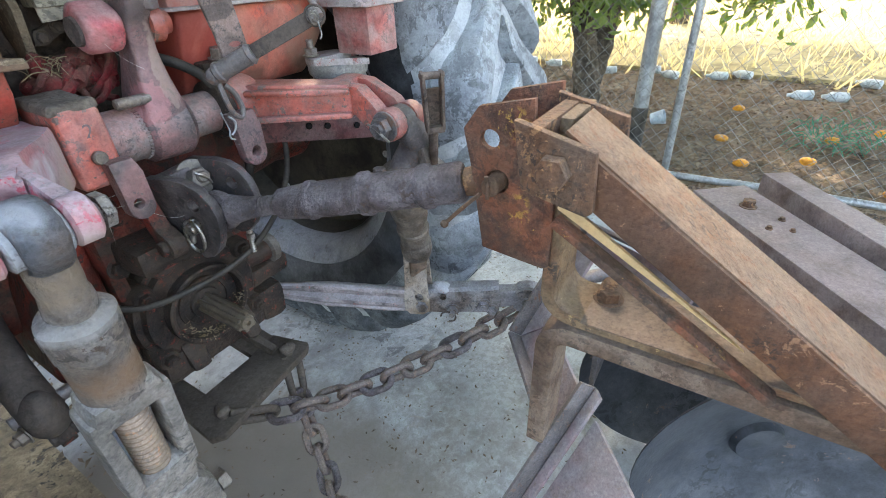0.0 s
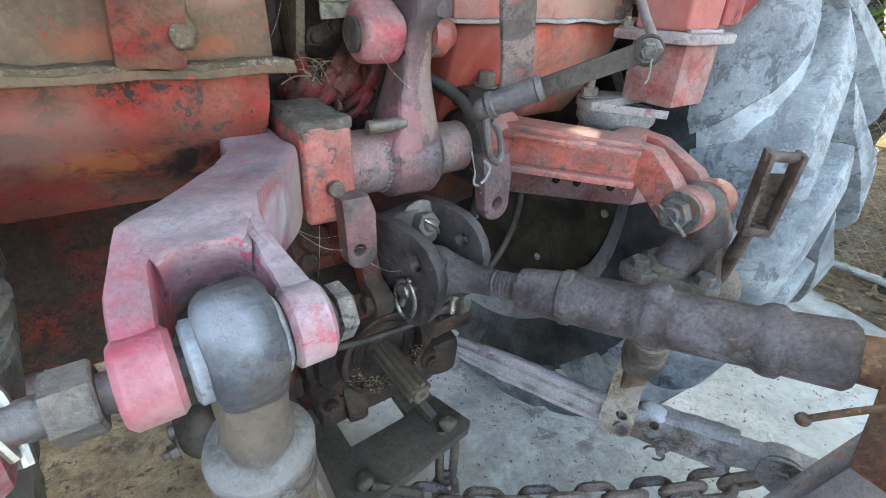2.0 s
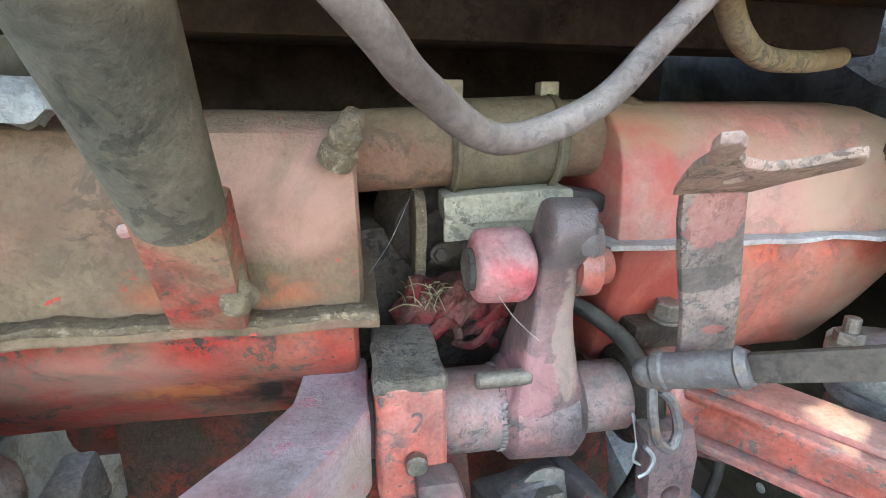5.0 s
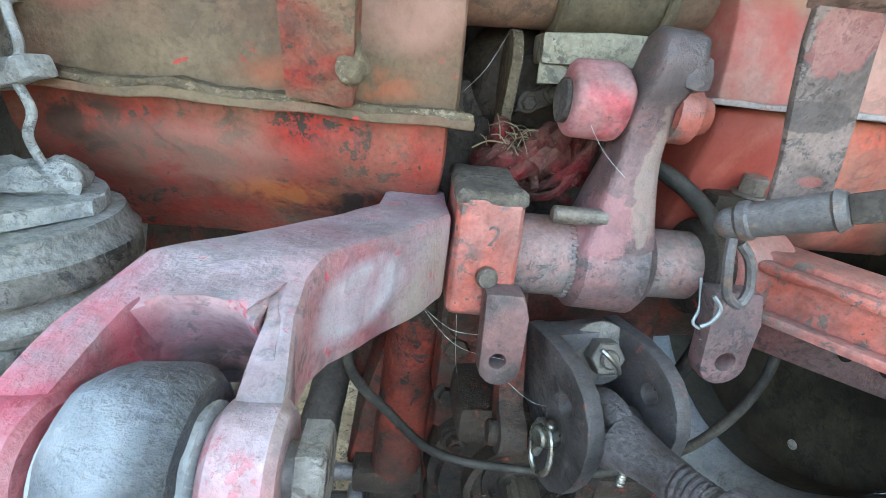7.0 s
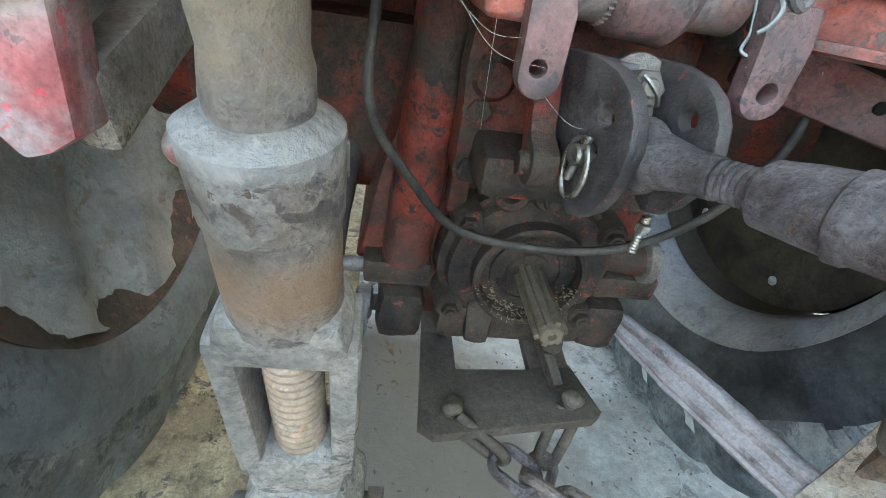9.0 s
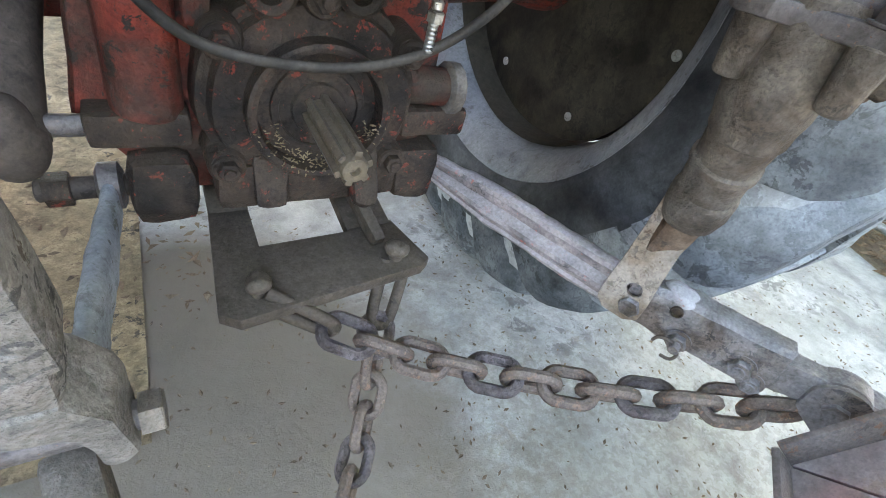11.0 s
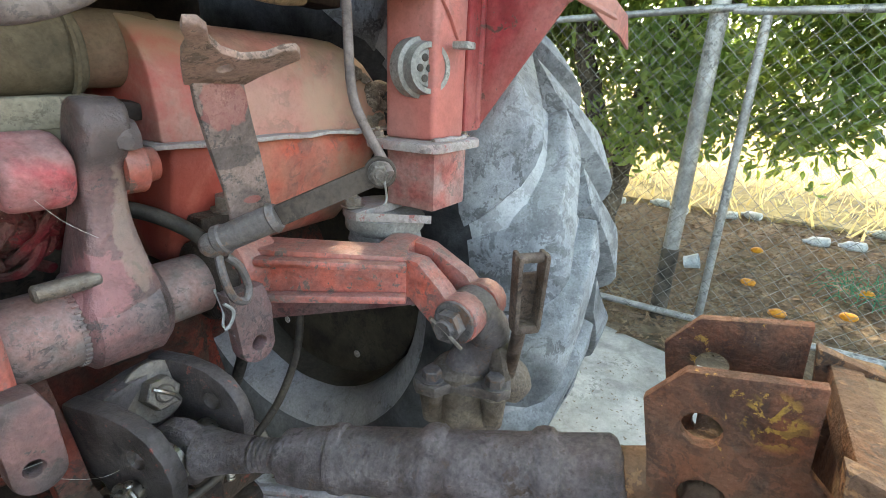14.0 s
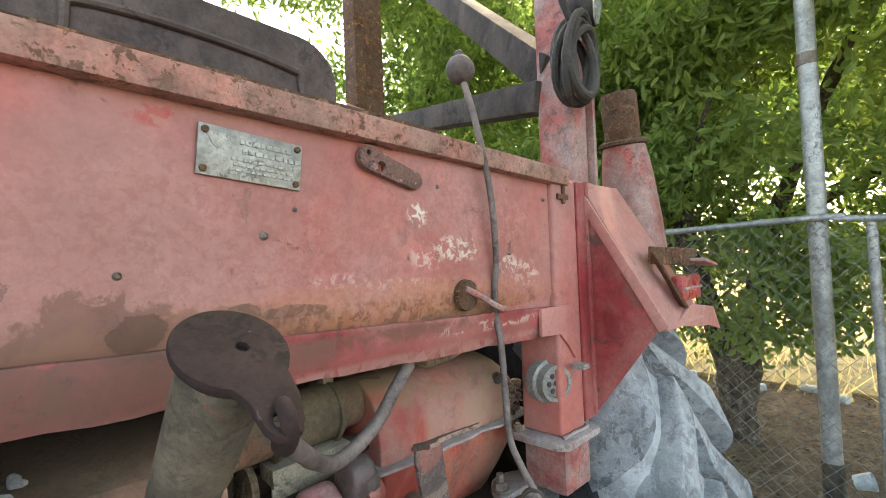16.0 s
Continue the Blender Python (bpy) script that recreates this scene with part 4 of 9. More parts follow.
# ---- chain-link fence ----
FX = 2.47
fence = thing("chain_link_fence", (FX, 0.6, GZ), "galvanised chain-link fence with pipe posts", "fence")
bm = tube([(FX, -3.6, 1.545), (FX, -1.5, 1.565), (FX, 0.48, 1.585), (FX, 0.70, 1.605), (FX, 2.4, 1.56), (FX, 5.8, 1.56)], 0.017, 10, 3)
part("top_rail", bm, GALV, fence)
bm = tube([(FX, -3.6, 0.085), (FX, -0.2, 0.09), (FX, 0.7, 0.07), (FX, 5.8, 0.06)], 0.019, 10, 3)
part("bottom_rail", bm, GALV, fence, "dusty pipe along the ground")
main_post = part("post", cyl((FX + 0.055, 0.685, 0.42), (FX + 0.055, 0.70, 3.4), 0.041, n=20), GALV, fence, "tall round galvanised post")
part("post_foot", cyl((FX + 0.055, 0.685, GZ - 0.08), (FX + 0.055, 0.685, 0.43), 0.045, n=20), TAR, main_post, "black-painted foot")
part("post_collar", cyl((FX + 0.055, 0.698, 2.36), (FX + 0.055, 0.699, 2.42), 0.045, n=20), BOLT, main_post, "rusty joint of the pipe")
part("post", cyl((FX + 0.015, 0.478, GZ - 0.05), (FX + 0.015, 0.495, 1.59), 0.021, n=14), GALV, fence, "thin leaning post")
for y in (-1.9, 3.2, 5.4):
    part("post", cyl((FX + 0.03, y, GZ - 0.05), (FX + 0.03, y, 1.62), 0.026, n=14), GALV, fence)
vs, fs = [], []
PITCH, RW, Z0, Z1 = 0.072, 0.0017, 0.09, 1.57
y0, y1 = -3.5, 5.7
for side in (1, -1):
    k = 0
    yy = y0 - (Z1 - Z0)
    while yy < y1:
        a, b = (yy, Z0), (yy + (Z1 - Z0), Z1)
        if a[0] < y0:
            a = (y0, Z0 + y0 - a[0])
        if b[0] > y1:
            b = (y1, Z1 - (b[0] - y1))
        if b[1] > a[1]:
            pts = [(a[0], a[1]), (b[0], b[1])] if side > 0 else [(y0 + y1 - a[0], a[1]), (y0 + y1 - b[0], b[1])]
            segs = max(1, int((b[1] - a[1]) / PITCH * 1))
            prev = None
            for s in range(segs + 1):
                t = s / segs
                py, pz = pts[0][0] + (pts[1][0] - pts[0][0]) * t, pts[0][1] + (pts[1][1] - pts[0][1]) * t
                px = FX - 0.004 + (0.0035 if (s + (side > 0)) % 2 else -0.0035) + 0.02 * noise.noise(Vector((py * 1.5, pz * 1.5, 5)))
                base = len(vs)
                vs += [(px - RW, py, pz - RW), (px - RW, py, pz + RW), (px + RW * 1.2, py, pz)]
                if prev is not None:
                    for q in range(3):
                        fs.append((prev + q, prev + (q + 1) % 3, base + (q + 1) % 3, base + q))
                prev = base
        yy += PITCH * 1.0
me = bpy.data.meshes.new("wire_mesh")
me.from_pydata([(x - FX, y - 0.6, z - GZ) for x, y, z in vs], [], fs)
me.materials.append(WIRE)
ob = new("wire_mesh", me)
ob.parent = fence
tagged(ob, "woven diamond wire mesh", kind="stuff")

# ---- trees ----
def limb(points, r0, r1, seed):
    bm = tube(points, r0, 12, 6, r1)
    return lumpy(bm, r0 * 0.22, 9)


def crown(centres, count, leaf, seed):
    """Small pointed leaves on drooping twigs, gathered in uneven clumps."""
    rng = np.random.default_rng(seed)
    wgt = np.array([c[3] ** 2 for c in centres])
    which = rng.choice(len(centres), count // 8, p=wgt / wgt.sum())
    C = np.array([c[:3] for c in centres])[which]
    R = np.array([c[3] for c in centres])[which]
    d = rng.normal(0, 1, (len(which), 3))
    d /= np.linalg.norm(d, axis=1)[:, None]
    twig = C + d * (R * rng.uniform(0.25, 1.0, len(which)) ** 0.6)[:, None] * np.array([1, 1, 0.75])
    out_v = []
    along = rng.normal(0, 1, (len(which), 3)) + d * 0.8 + np.array([0, 0, -0.5])
    along /= np.linalg.norm(along, axis=1)[:, None]
    for k in range(7):
        n = len(which)
        p = twig + along * (k - 3) * leaf * 0.75 + rng.normal(0, leaf * 0.25, (n, 3))
        ax = along * 0.35 + rng.normal(0, 0.6, (n, 3)) + np.array([0, 0, -0.25])
        ax /= np.linalg.norm(ax, axis=1)[:, None]
        sd = np.cross(ax, rng.normal(0, 1, (n, 3)) + np.array([0, 0, 1.2]))
        sd /= np.linalg.norm(sd, axis=1)[:, None]
        nm = np.cross(ax, sd)
        L = (leaf * rng.uniform(0.7, 1.3, n))[:, None]
        v = np.empty((n, 6, 3))
        v[:, 0] = p
        v[:, 1] = p + ax * L * 0.35 + sd * L * 0.21 + nm * L * 0.05
        v[:, 2] = p + ax * L * 0.72 + sd * L * 0.15 + nm * L * 0.02
        v[:, 3] = p + ax * L - nm * L * 0.10
        v[:, 4] = p + ax * L * 0.72 - sd * L * 0.15 + nm * L * 0.02
        v[:, 5] = p + ax * L * 0.35 - sd * L * 0.21 + nm * L * 0.05
        out_v.append(v.reshape(-1, 3))
    v = np.concatenate(out_v)
    n = len(v) // 6
    i = np.arange(n)[:, None] * 6
    quads = np.concatenate([i + np.array([[0, 1, 2, 3]]), i + np.array([[0, 3, 4, 5]])])
    return v, quads


def tree(base, label, limbs, clumps, count, leaf, seed):
    t = thing("tree", base, label, "tree", "trees along the fence")
    off = Vector(base)
    part("trunk", join(*[limb(p, a, b, seed) for p, a, b in limbs]), BARK, t)
    v, q = crown(clumps, count, leaf, seed)
    me = bpy.data.meshes.new("crown")
    me.from_pydata((v - np.array(base)).tolist(), [], q.tolist())
    me.materials.append(LEAF)
    ob = new("crown", me)
    ob.parent = t
    return t


def clump_cloud(seed, centre, spread, n, r):
    rng = random.Random(seed)
    return [(centre[0] + rng.uniform(-1, 1) * spread[0], centre[1] + rng.uniform(-1, 1) * spread[1], centre[2] + rng.uniform(-1, 1) * spread[2], r * rng.uniform(0.6, 1.25)) for _ in range(n)]


tree((3.85, 1.50, GZ - 0.05), "broad green tree with a forked trunk behind the fence",
     [([(3.80, 1.34, -0.1), (3.76, 1.38, 0.3), (3.72, 1.46, 0.8), (3.66, 1.62, 1.4), (3.5, 1.95, 2.3), (3.3, 2.3, 3.1)], 0.125, 0.04),
      ([(3.80, 1.36, 0.25), (3.92, 1.30, 0.7), (3.98, 1.22, 1.3), (4.0, 1.0, 2.0), (4.1, 0.6, 3.0)], 0.105, 0.035),
      ([(3.66, 1.62, 1.4), (3.3, 1.5, 2.0), (2.8, 1.2, 2.4)], 0.045, 0.015),
      ([(4.0, 1.15, 1.6), (3.9, 0.4, 2.0), (3.6, -0.6, 2.2)], 0.045, 0.015)],
     clump_cloud(11, (3.75, 1.1, 2.55), (0.9, 1.7, 0.75), 44, 0.46) + clump_cloud(12, (3.5, 0.0, 1.55), (0.45, 1.3, 0.32), 16, 0.27) + clump_cloud(13, (3.9, 1.0, 3.7), (1.5, 2.4, 0.6), 26, 0.65) + clump_cloud(18, (3.9, 1.75, 1.45), (0.5, 0.7, 0.5), 12, 0.28) + clump_cloud(41, (3.3, 0.55, 1.25), (0.30, 0.75, 0.30), 16, 0.20) + clump_cloud(61, (4.5, 1.5, 1.75), (0.6, 2.2, 0.5), 30, 0.34), 96000, 0.080, 21)
# out-of-view tree, added so its crown blocks sky and sun over the tractor
tree((-2.7, -2.6, GZ - 0.05), "unseen tree added to shade the tractor from above",
     [([(-2.7, -2.6, -0.1), (-2.65, -2.5, 1.4), (-2.3, -2.1, 3.0), (-1.4, -1.4, 4.4), (-0.4, -0.6, 5.0)], 0.19, 0.05), ([(-2.3, -2.1, 3.0), (-3.2, -1.6, 4.6)], 0.09, 0.03), ([(-1.4, -1.4, 4.4), (0.6, -1.4, 5.0), (2.4, -0.4, 5.2)], 0.06, 0.02)],
     clump_cloud(31, (-0.7, -0.9, 5.0), (2.6, 1.7, 0.5), 60, 0.62) + clump_cloud(32, (2.2, 0.5, 5.3), (1.6, 1.5, 0.4), 24, 0.55), 26000, 0.15, 31)
tree((5.2, -2.6, GZ - 0.05), "green tree spreading over the fence line",
     [([(5.2, -2.6, -0.1), (5.1, -2.5, 0.9), (4.9, -2.3, 2.0), (4.6, -2.0, 3.2)], 0.13, 0.04), ([(5.1, -2.5, 0.9), (5.5, -2.9, 2.2)], 0.07, 0.02)],
     clump_cloud(14, (4.5, -1.3, 2.75), (1.1, 1.7, 0.9), 40, 0.50), 40000, 0.088, 22)
# clump cloud 51 is extra foliage, added high up to keep sun off the dirt
tree((3.6, 4.6, GZ - 0.05), "green tree with thin trunk beyond the tractor",
     [([(3.6, 4.6, -0.1), (3.55, 4.6, 1.0), (3.4, 4.4, 2.2), (3.2, 4.1, 3.4)], 0.10, 0.03), ([(3.5, 4.5, 1.6), (3.9, 5.0, 2.6)], 0.05, 0.015)],
     clump_cloud(15, (3.4, 4.0, 2.6), (1.2, 1.6, 1.3), 46, 0.55) + clump_cloud(51, (2.5, 3.5, 4.4), (1.3, 1.2, 0.5), 30, 0.6), 52000, 0.085, 23)
tree((1.6, 8.2, GZ - 0.05), "light green tree in front of the tractor",
     [([(1.6, 8.2, -0.1), (1.6, 8.2, 1.4), (1.5, 8.1, 3.0)], 0.12, 0.04)],
     clump_cloud(16, (1.4, 7.6, 2.9), (2.6, 1.2, 1.7), 52, 0.62), 34000, 0.11, 24)
tree((6.6, 6.4, GZ - 0.05), "large green tree at the far side of the plot",
     [([(6.6, 6.4, -0.1), (6.5, 6.4, 1.6), (6.4, 6.2, 3.6)], 0.17, 0.05)],
     clump_cloud(17, (6.3, 5.6, 3.4), (1.8, 2.6, 1.9), 54, 0.75), 34000, 0.13, 25)
tree((9.5, 1.5, GZ - 0.05), "bushy green tree out in the field",
     [([(9.5, 1.5, -0.1), (9.5, 1.5, 1.6), (9.4, 1.4, 3.6)], 0.17, 0.05)],
     clump_cloud(19, (9.2, 0.8, 4.3), (1.6, 4.5, 1.3), 50, 0.85), 26000, 0.16, 26)

# ---- tractor: one thing per bolted unit ----
CX = -0.036
# lift shaft with its bearing block, lever and ears
shaft = thing("lift_shaft", (-0.04, 0.93, 0.95), "red-specked rocker shaft of the tractor's rear lift, with lever", "lift shaft")
SY, SZ = 0.932, 1.012
part("shaft", lathe((-0.215, SY, SZ), (0.13, SY, SZ), [(0, 0.033), (0.04, 0.033), (0.042, 0.036), (0.095, 0.036), (0.098, 0.0375), (0.15, 0.0375), (0.152, 0.033), (0.345, 0.033)], 32), SHAFT, shaft, "dusty grey-red round shaft")
ribs = bmesh.new()
for k in range(40):
    a = 2 * math.pi * k / 40
    b = box((-0.073, -0.0012, 0.0365), (-0.060, 0.0012, 0.0395), 0.0004, 1)
    b.transform(Matrix.Translation((0, SY, SZ)) @ Matrix.Rotation(a, 4, "X"))
    ribs = join(ribs, b)
part("spline_teeth", ribs, SHAFT, shaft)
blk = lumpy(box((-0.180, 0.874, 0.972), (-0.124, 0.975, 1.078), 0.010, 3), 0.0025, 25, 2)
block = part("bearing_block", blk, RED_CLEAN, shaft, "orange-red cast bearing block with dusty top")
top = box((-0.1800, 0.8742, 1.0685), (-0.1240, 0.9750, 1.0825), 0.0065, 3)
bmesh.ops.subdivide_edges(top, edges=top.edges[:], cuts=5, use_grid_fill=True)
for v in top.verts:
    if v.co.z < 1.070:
        v.co.z += 0.007 * noise.noise(Vector((v.co.x * 70, v.co.y * 70, 2)))
part("dirt_cake", lumpy(lumpy(top, 0.003, 40), 0.0012, 140), BLOCKDIRT, block, "grey-brown dirt caked on the block", 70)
part("spring_pin", cyl((-0.150, 0.864, 1.012), (-0.150, 0.874, 1.012), 0.009, n=14), BOLT, block)
lug = slab(arc(-0.131, 0.938, 0.0185, 180, 360) + [(-0.113, 0.985), (-0.120, 1.006), (-0.152, 1.006), (-0.150, 0.965)], "y", 0.852, 0.876, [(-0.134, 0.944, 0.0065)], 0.005)
part("lug", lug, LEVER, block, "small drilled lug under the block")
two = lettering("2", 0.024, 0.0006)
two.transform(Matrix.Translation((-0.148, 0.8735, 1.045)) @ Matrix.Rotation(radians(90), 4, "X"))
part("cast_numeral", two, LEVER, block, "cast numeral 2")
# upright lever with roller
lev = [(0.966, 1.004), (0.962, 1.040), (0.955, 1.075), (0.944, 1.115), (0.934, 1.150), (0.930, 1.185), (0.920, 1.205), (0.902, 1.212), (0.884, 1.205), (0.876, 1.188), (0.882, 1.168), (0.896, 1.152), (0.897, 1.120), (0.893, 1.080), (0.888, 1.040), (0.889, 1.010), (0.905, 0.972), (0.940, 0.966)]
lbm = slab(lev, "x", -0.052, -0.016, bevel=0.010)
bmesh.ops.subdivide_edges(lbm, edges=[e for e in lbm.edges if e.calc_length() > 0.02], cuts=2, use_grid_fill=True)
for v in lbm.verts:
    flare = max(0.0, 1.115 - v.co.z) / 0.085
    v.co.x = -0.034 + (v.co.x + 0.034) * (1 + 0.95 * min(1.0, flare) ** 1.5)
    v.co.x += 0.006 * max(0.0, v.co.z - 1.10) / 0.09
bmesh.ops.smooth_vert(lbm, verts=lbm.verts[:], factor=0.5, use_axis_x=True, use_axis_y=True, use_axis_z=True)
lever = part("lever", lumpy(lbm, 0.0025, 22), LEVER, shaft, "worn red cast lever standing on the shaft", 80)
part("lever_hub", lathe((-0.068, SY, SZ), (0.002, SY, SZ), [(0, 0.040), (0.006, 0.047), (0.060, 0.050), (0.070, 0.042)], 32), LEVER, lever)
part("head_lump", lumpy(box((-0.028, 0.876, 1.166), (-0.002, 0.912, 1.194), 0.012), 0.004, 30, 2), LEVER, lever)
rol = lathe((-0.098, 0.918, 1.153), (-0.052, 0.918, 1.153), [(0, 0.0225), (0.001, 0.0255), (0.004, 0.0283), (0.008, 0.0292), (0.038, 0.0296), (0.043, 0.0280), (0.046, 0.0250)], 40)
for v in rol.verts:
    a = math.atan2(v.co.z - 1.153, v.co.y - 0.918)
    k = 1 + 0.045 * math.cos(4 * a + 0.7)
    v.co.y, v.co.z = 0.918 + (v.co.y - 0.918) * k, 1.153 + (v.co.z - 1.153) * k
part("roller", lumpy(rol, 0.0012, 40), ROSE, lever, "pink rounded square roller boss", 60)
part("roller_pin", lumpy(lathe((-0.1035, 0.918, 1.151), (-0.090, 0.918, 1.151), [(0, 0.0150), (0.0012, 0.0172), (0.0135, 0.0178)], 28), 0.0008, 50), PINHEAD, lever, "round dusty pin head")
part("hub_cap", lathe((-0.016, 0.912, 1.150), (0.016, 0.912, 1.150), [(0, 0.024), (0.018, 0.024), (0.022, 0.017), (0.032, 0.015)], 20), RED_CLEAN, lever)
part("stop_pin", cyl((-0.098, 0.897, 1.062), (-0.050, 0.897, 1.062), 0.0075, n=16), BOLT, lever, "dull round pin")
part("collar", lathe((0.052, SY, SZ), (0.075, SY, SZ), [(0, 0.040), (0.004, 0.046), (0.018, 0.048), (0.023, 0.044)], 32), CAST, shaft, "black clamped collar")
ear = slab(arc(0.076, 0.944, 0.0225, 195, 375) + [(0.098, 0.985), (0.090, 1.015), (0.044, 1.015), (0.050, 0.985)], "y", 0.868, 0.890, [(0.077, 0.946, 0.0085)], 0.005)
part("ear", ear, LEVER, shaft, "drilled dark red ear under the shaft")
part("wire", tube([(0.048, 0.896, 1.015), (0.050, 0.888, 0.99), (0.046, 0.884, 0.975), (0.058, 0.878, 0.970), (0.052, 0.876, 0.963)], 0.0016, 6, 5), GALV, shaft, "twisted tie wire")

# lift arm, near side: forked at its free end
arm = thing("lift_arm", (-0.30, 0.78, 0.99), "faded pink forked lift arm of the tractor", "lift arm", "lift arms")
crotch = [(-0.273, 0.650), (-0.272, 0.700), (-0.275, 0.712), (-0.283, 0.719), (-0.298, 0.721), (-0.312, 0.719), (-0.320, 0.712), (-0.324, 0.700), (-0.329, 0.650)]
plan = [(-0.184, 0.958), (-0.184, 0.874), (-0.200, 0.836), (-0.222, 0.800), (-0.240, 0.770), (-0.254, 0.746), (-0.260, 0.724), (-0.260, 0.700), (-0.255, 0.670), (-0.253, 0.650)] + crotch + [(-0.349, 0.650), (-0.346, 0.690), (-0.341, 0.720), (-0.337, 0.740), (-0.328, 0.756), (-0.312, 0.774), (-0.288, 0.808), (-0.262, 0.848), (-0.242, 0.896), (-0.236, 0.958)]
bm = slab(plan, "z", -0.036, 0.036, bevel=0.006)
bmesh.ops.subdivide_edges(bm, edges=bm.edges[:], cuts=1, use_grid_fill=True)
for v in bm.verts:
    y = v.co.y
    if y > 0.74:
        f = min(1, (y - 0.74) / 0.16)
        mid, half = 1.043 - 0.021 * f, 0.033 + 0.005 * f
    else:
        f = min(1, (0.74 - y) / 0.09)
        mid, half = 1.043 - 0.009 * f, 0.033 - 0.014 * f
    # the crown's inner wall slopes back below its front edge
    if 0.705 < y < 0.7225 and -0.321 < v.co.x < -0.274:
        v.co.y -= 0.003 + 0.016 * v.co.z / 0.036
    v.co.z = mid + v.co.z / 0.036 * half
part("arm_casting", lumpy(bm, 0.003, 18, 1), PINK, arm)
part("boss", lathe((-0.350, 0.653, 1.034), (-0.325, 0.653, 1.034), [(0, 0.019), (0.003, 0.0220), (0.022, 0.0220), (0.025, 0.019)], 30), PINK, arm)
part("boss", lathe((-0.275, 0.653, 1.034), (-0.252, 0.653, 1.034), [(0, 0.019), (0.003, 0.0225), (0.020, 0.0225), (0.023, 0.019)], 30), PINK, arm)
pin = part("pin", cyl((-0.392, 0.653, 1.034), (-0.240, 0.653, 1.034), 0.0095, n=20), STEEL, arm, "through pin of the fork")
part("nut", hexhead((-0.374, 0.653, 1.034), (1, 0, 0), 0.0172, 0.018), ROD, pin, "large dusty hexagon nut")
part("nut", hexhead((-0.2475, 0.653, 1.034), (1, 0, 0), 0.0168, 0.0095), ROD, pin, "large dusty hexagon head")
part("split_pin", tube([(-0.384, 0.641, 1.021), (-0.385, 0.651, 1.034), (-0.387, 0.659, 1.047), (-0.392, 0.661, 1.057), (-0.396, 0.655, 1.051), (-0.391, 0.647, 1.038), (-0.387, 0.643, 1.025)], 0.0026, 8, 5), BRIGHT, pin, "bent bright split pin")

# lift arm, far side
arm2 = thing("lift_arm", (0.20, 0.80, 0.95), "orange-red forked lift arm with chipped paint", "lift arm", "lift arms")
bm = join(lathe((0.078, SY, SZ), (0.135, SY, SZ), [(0, 0.040), (0.006, 0.046), (0.050, 0.046), (0.057, 0.042)], 30))
part("hub", bm, RED_CLEAN, arm2)
body = bar((0.118, 0.922, 1.012), (0.222, 0.770, 1.010), 0.050, 0.066, 0.006, h1=0.058, w1=0.046)
part("arm_casting", lumpy(body, 0.0015, 20), RED_CLEAN, arm2)
part("web", bar((0.098, 0.895, 1.033), (0.196, 0.752, 1.029), 0.016, 0.010, 0.004), RED_CLEAN, arm2, "raised upper rib of the arm")
part("web", bar((0.098, 0.895, 0.988), (0.196, 0.752, 0.990), 0.016, 0.010, 0.004), RED_CLEAN, arm2, "raised lower rib of the arm")
for x0, x1, y0 in ((0.205, 0.232, 0.775), (0.262, 0.286, 0.80)):
    out = [(y0 + 0.02, 1.036), (y0 - 0.03, 1.034), (0.712, 1.008)] + arc(0.690, 0.975, 0.028, 60, 290, 9) + [(0.715, 0.955), (y0 - 0.02, 0.985), (y0 + 0.02, 0.985)]
    part("prong", lumpy(slab(out, "x", x0, x1, bevel=0.005), 0.0015, 25), RED_CLEAN, arm2)
part("bridge", bar((0.212, 0.795, 1.012), (0.280, 0.815, 1.012), 0.040, 0.052, 0.006), RED_CLEAN, arm2)
pin = part("pin", cyl((0.196, 0.690, 0.975), (0.300, 0.690, 0.975), 0.013, n=18), STEEL, arm2)
part("nut", join(hexhead((0.184, 0.690, 0.975), (1, 0, 0), 0.0185, 0.016), cyl((0.178, 0.690, 0.975), (0.186, 0.690, 0.975), 0.012, n=18)), STEEL, pin, "castle nut")
part("washer", cyl((0.201, 0.690, 0.975), (0.205, 0.690, 0.975), 0.026, n=24, bevel=0.001), STEEL, pin, "large washer")
part("split_pin", tube([(0.180, 0.706, 0.984), (0.180, 0.690, 0.977), (0.180, 0.674, 0.966), (0.184, 0.668, 0.958)], 0.0022, 6, 4), BOLT, pin)


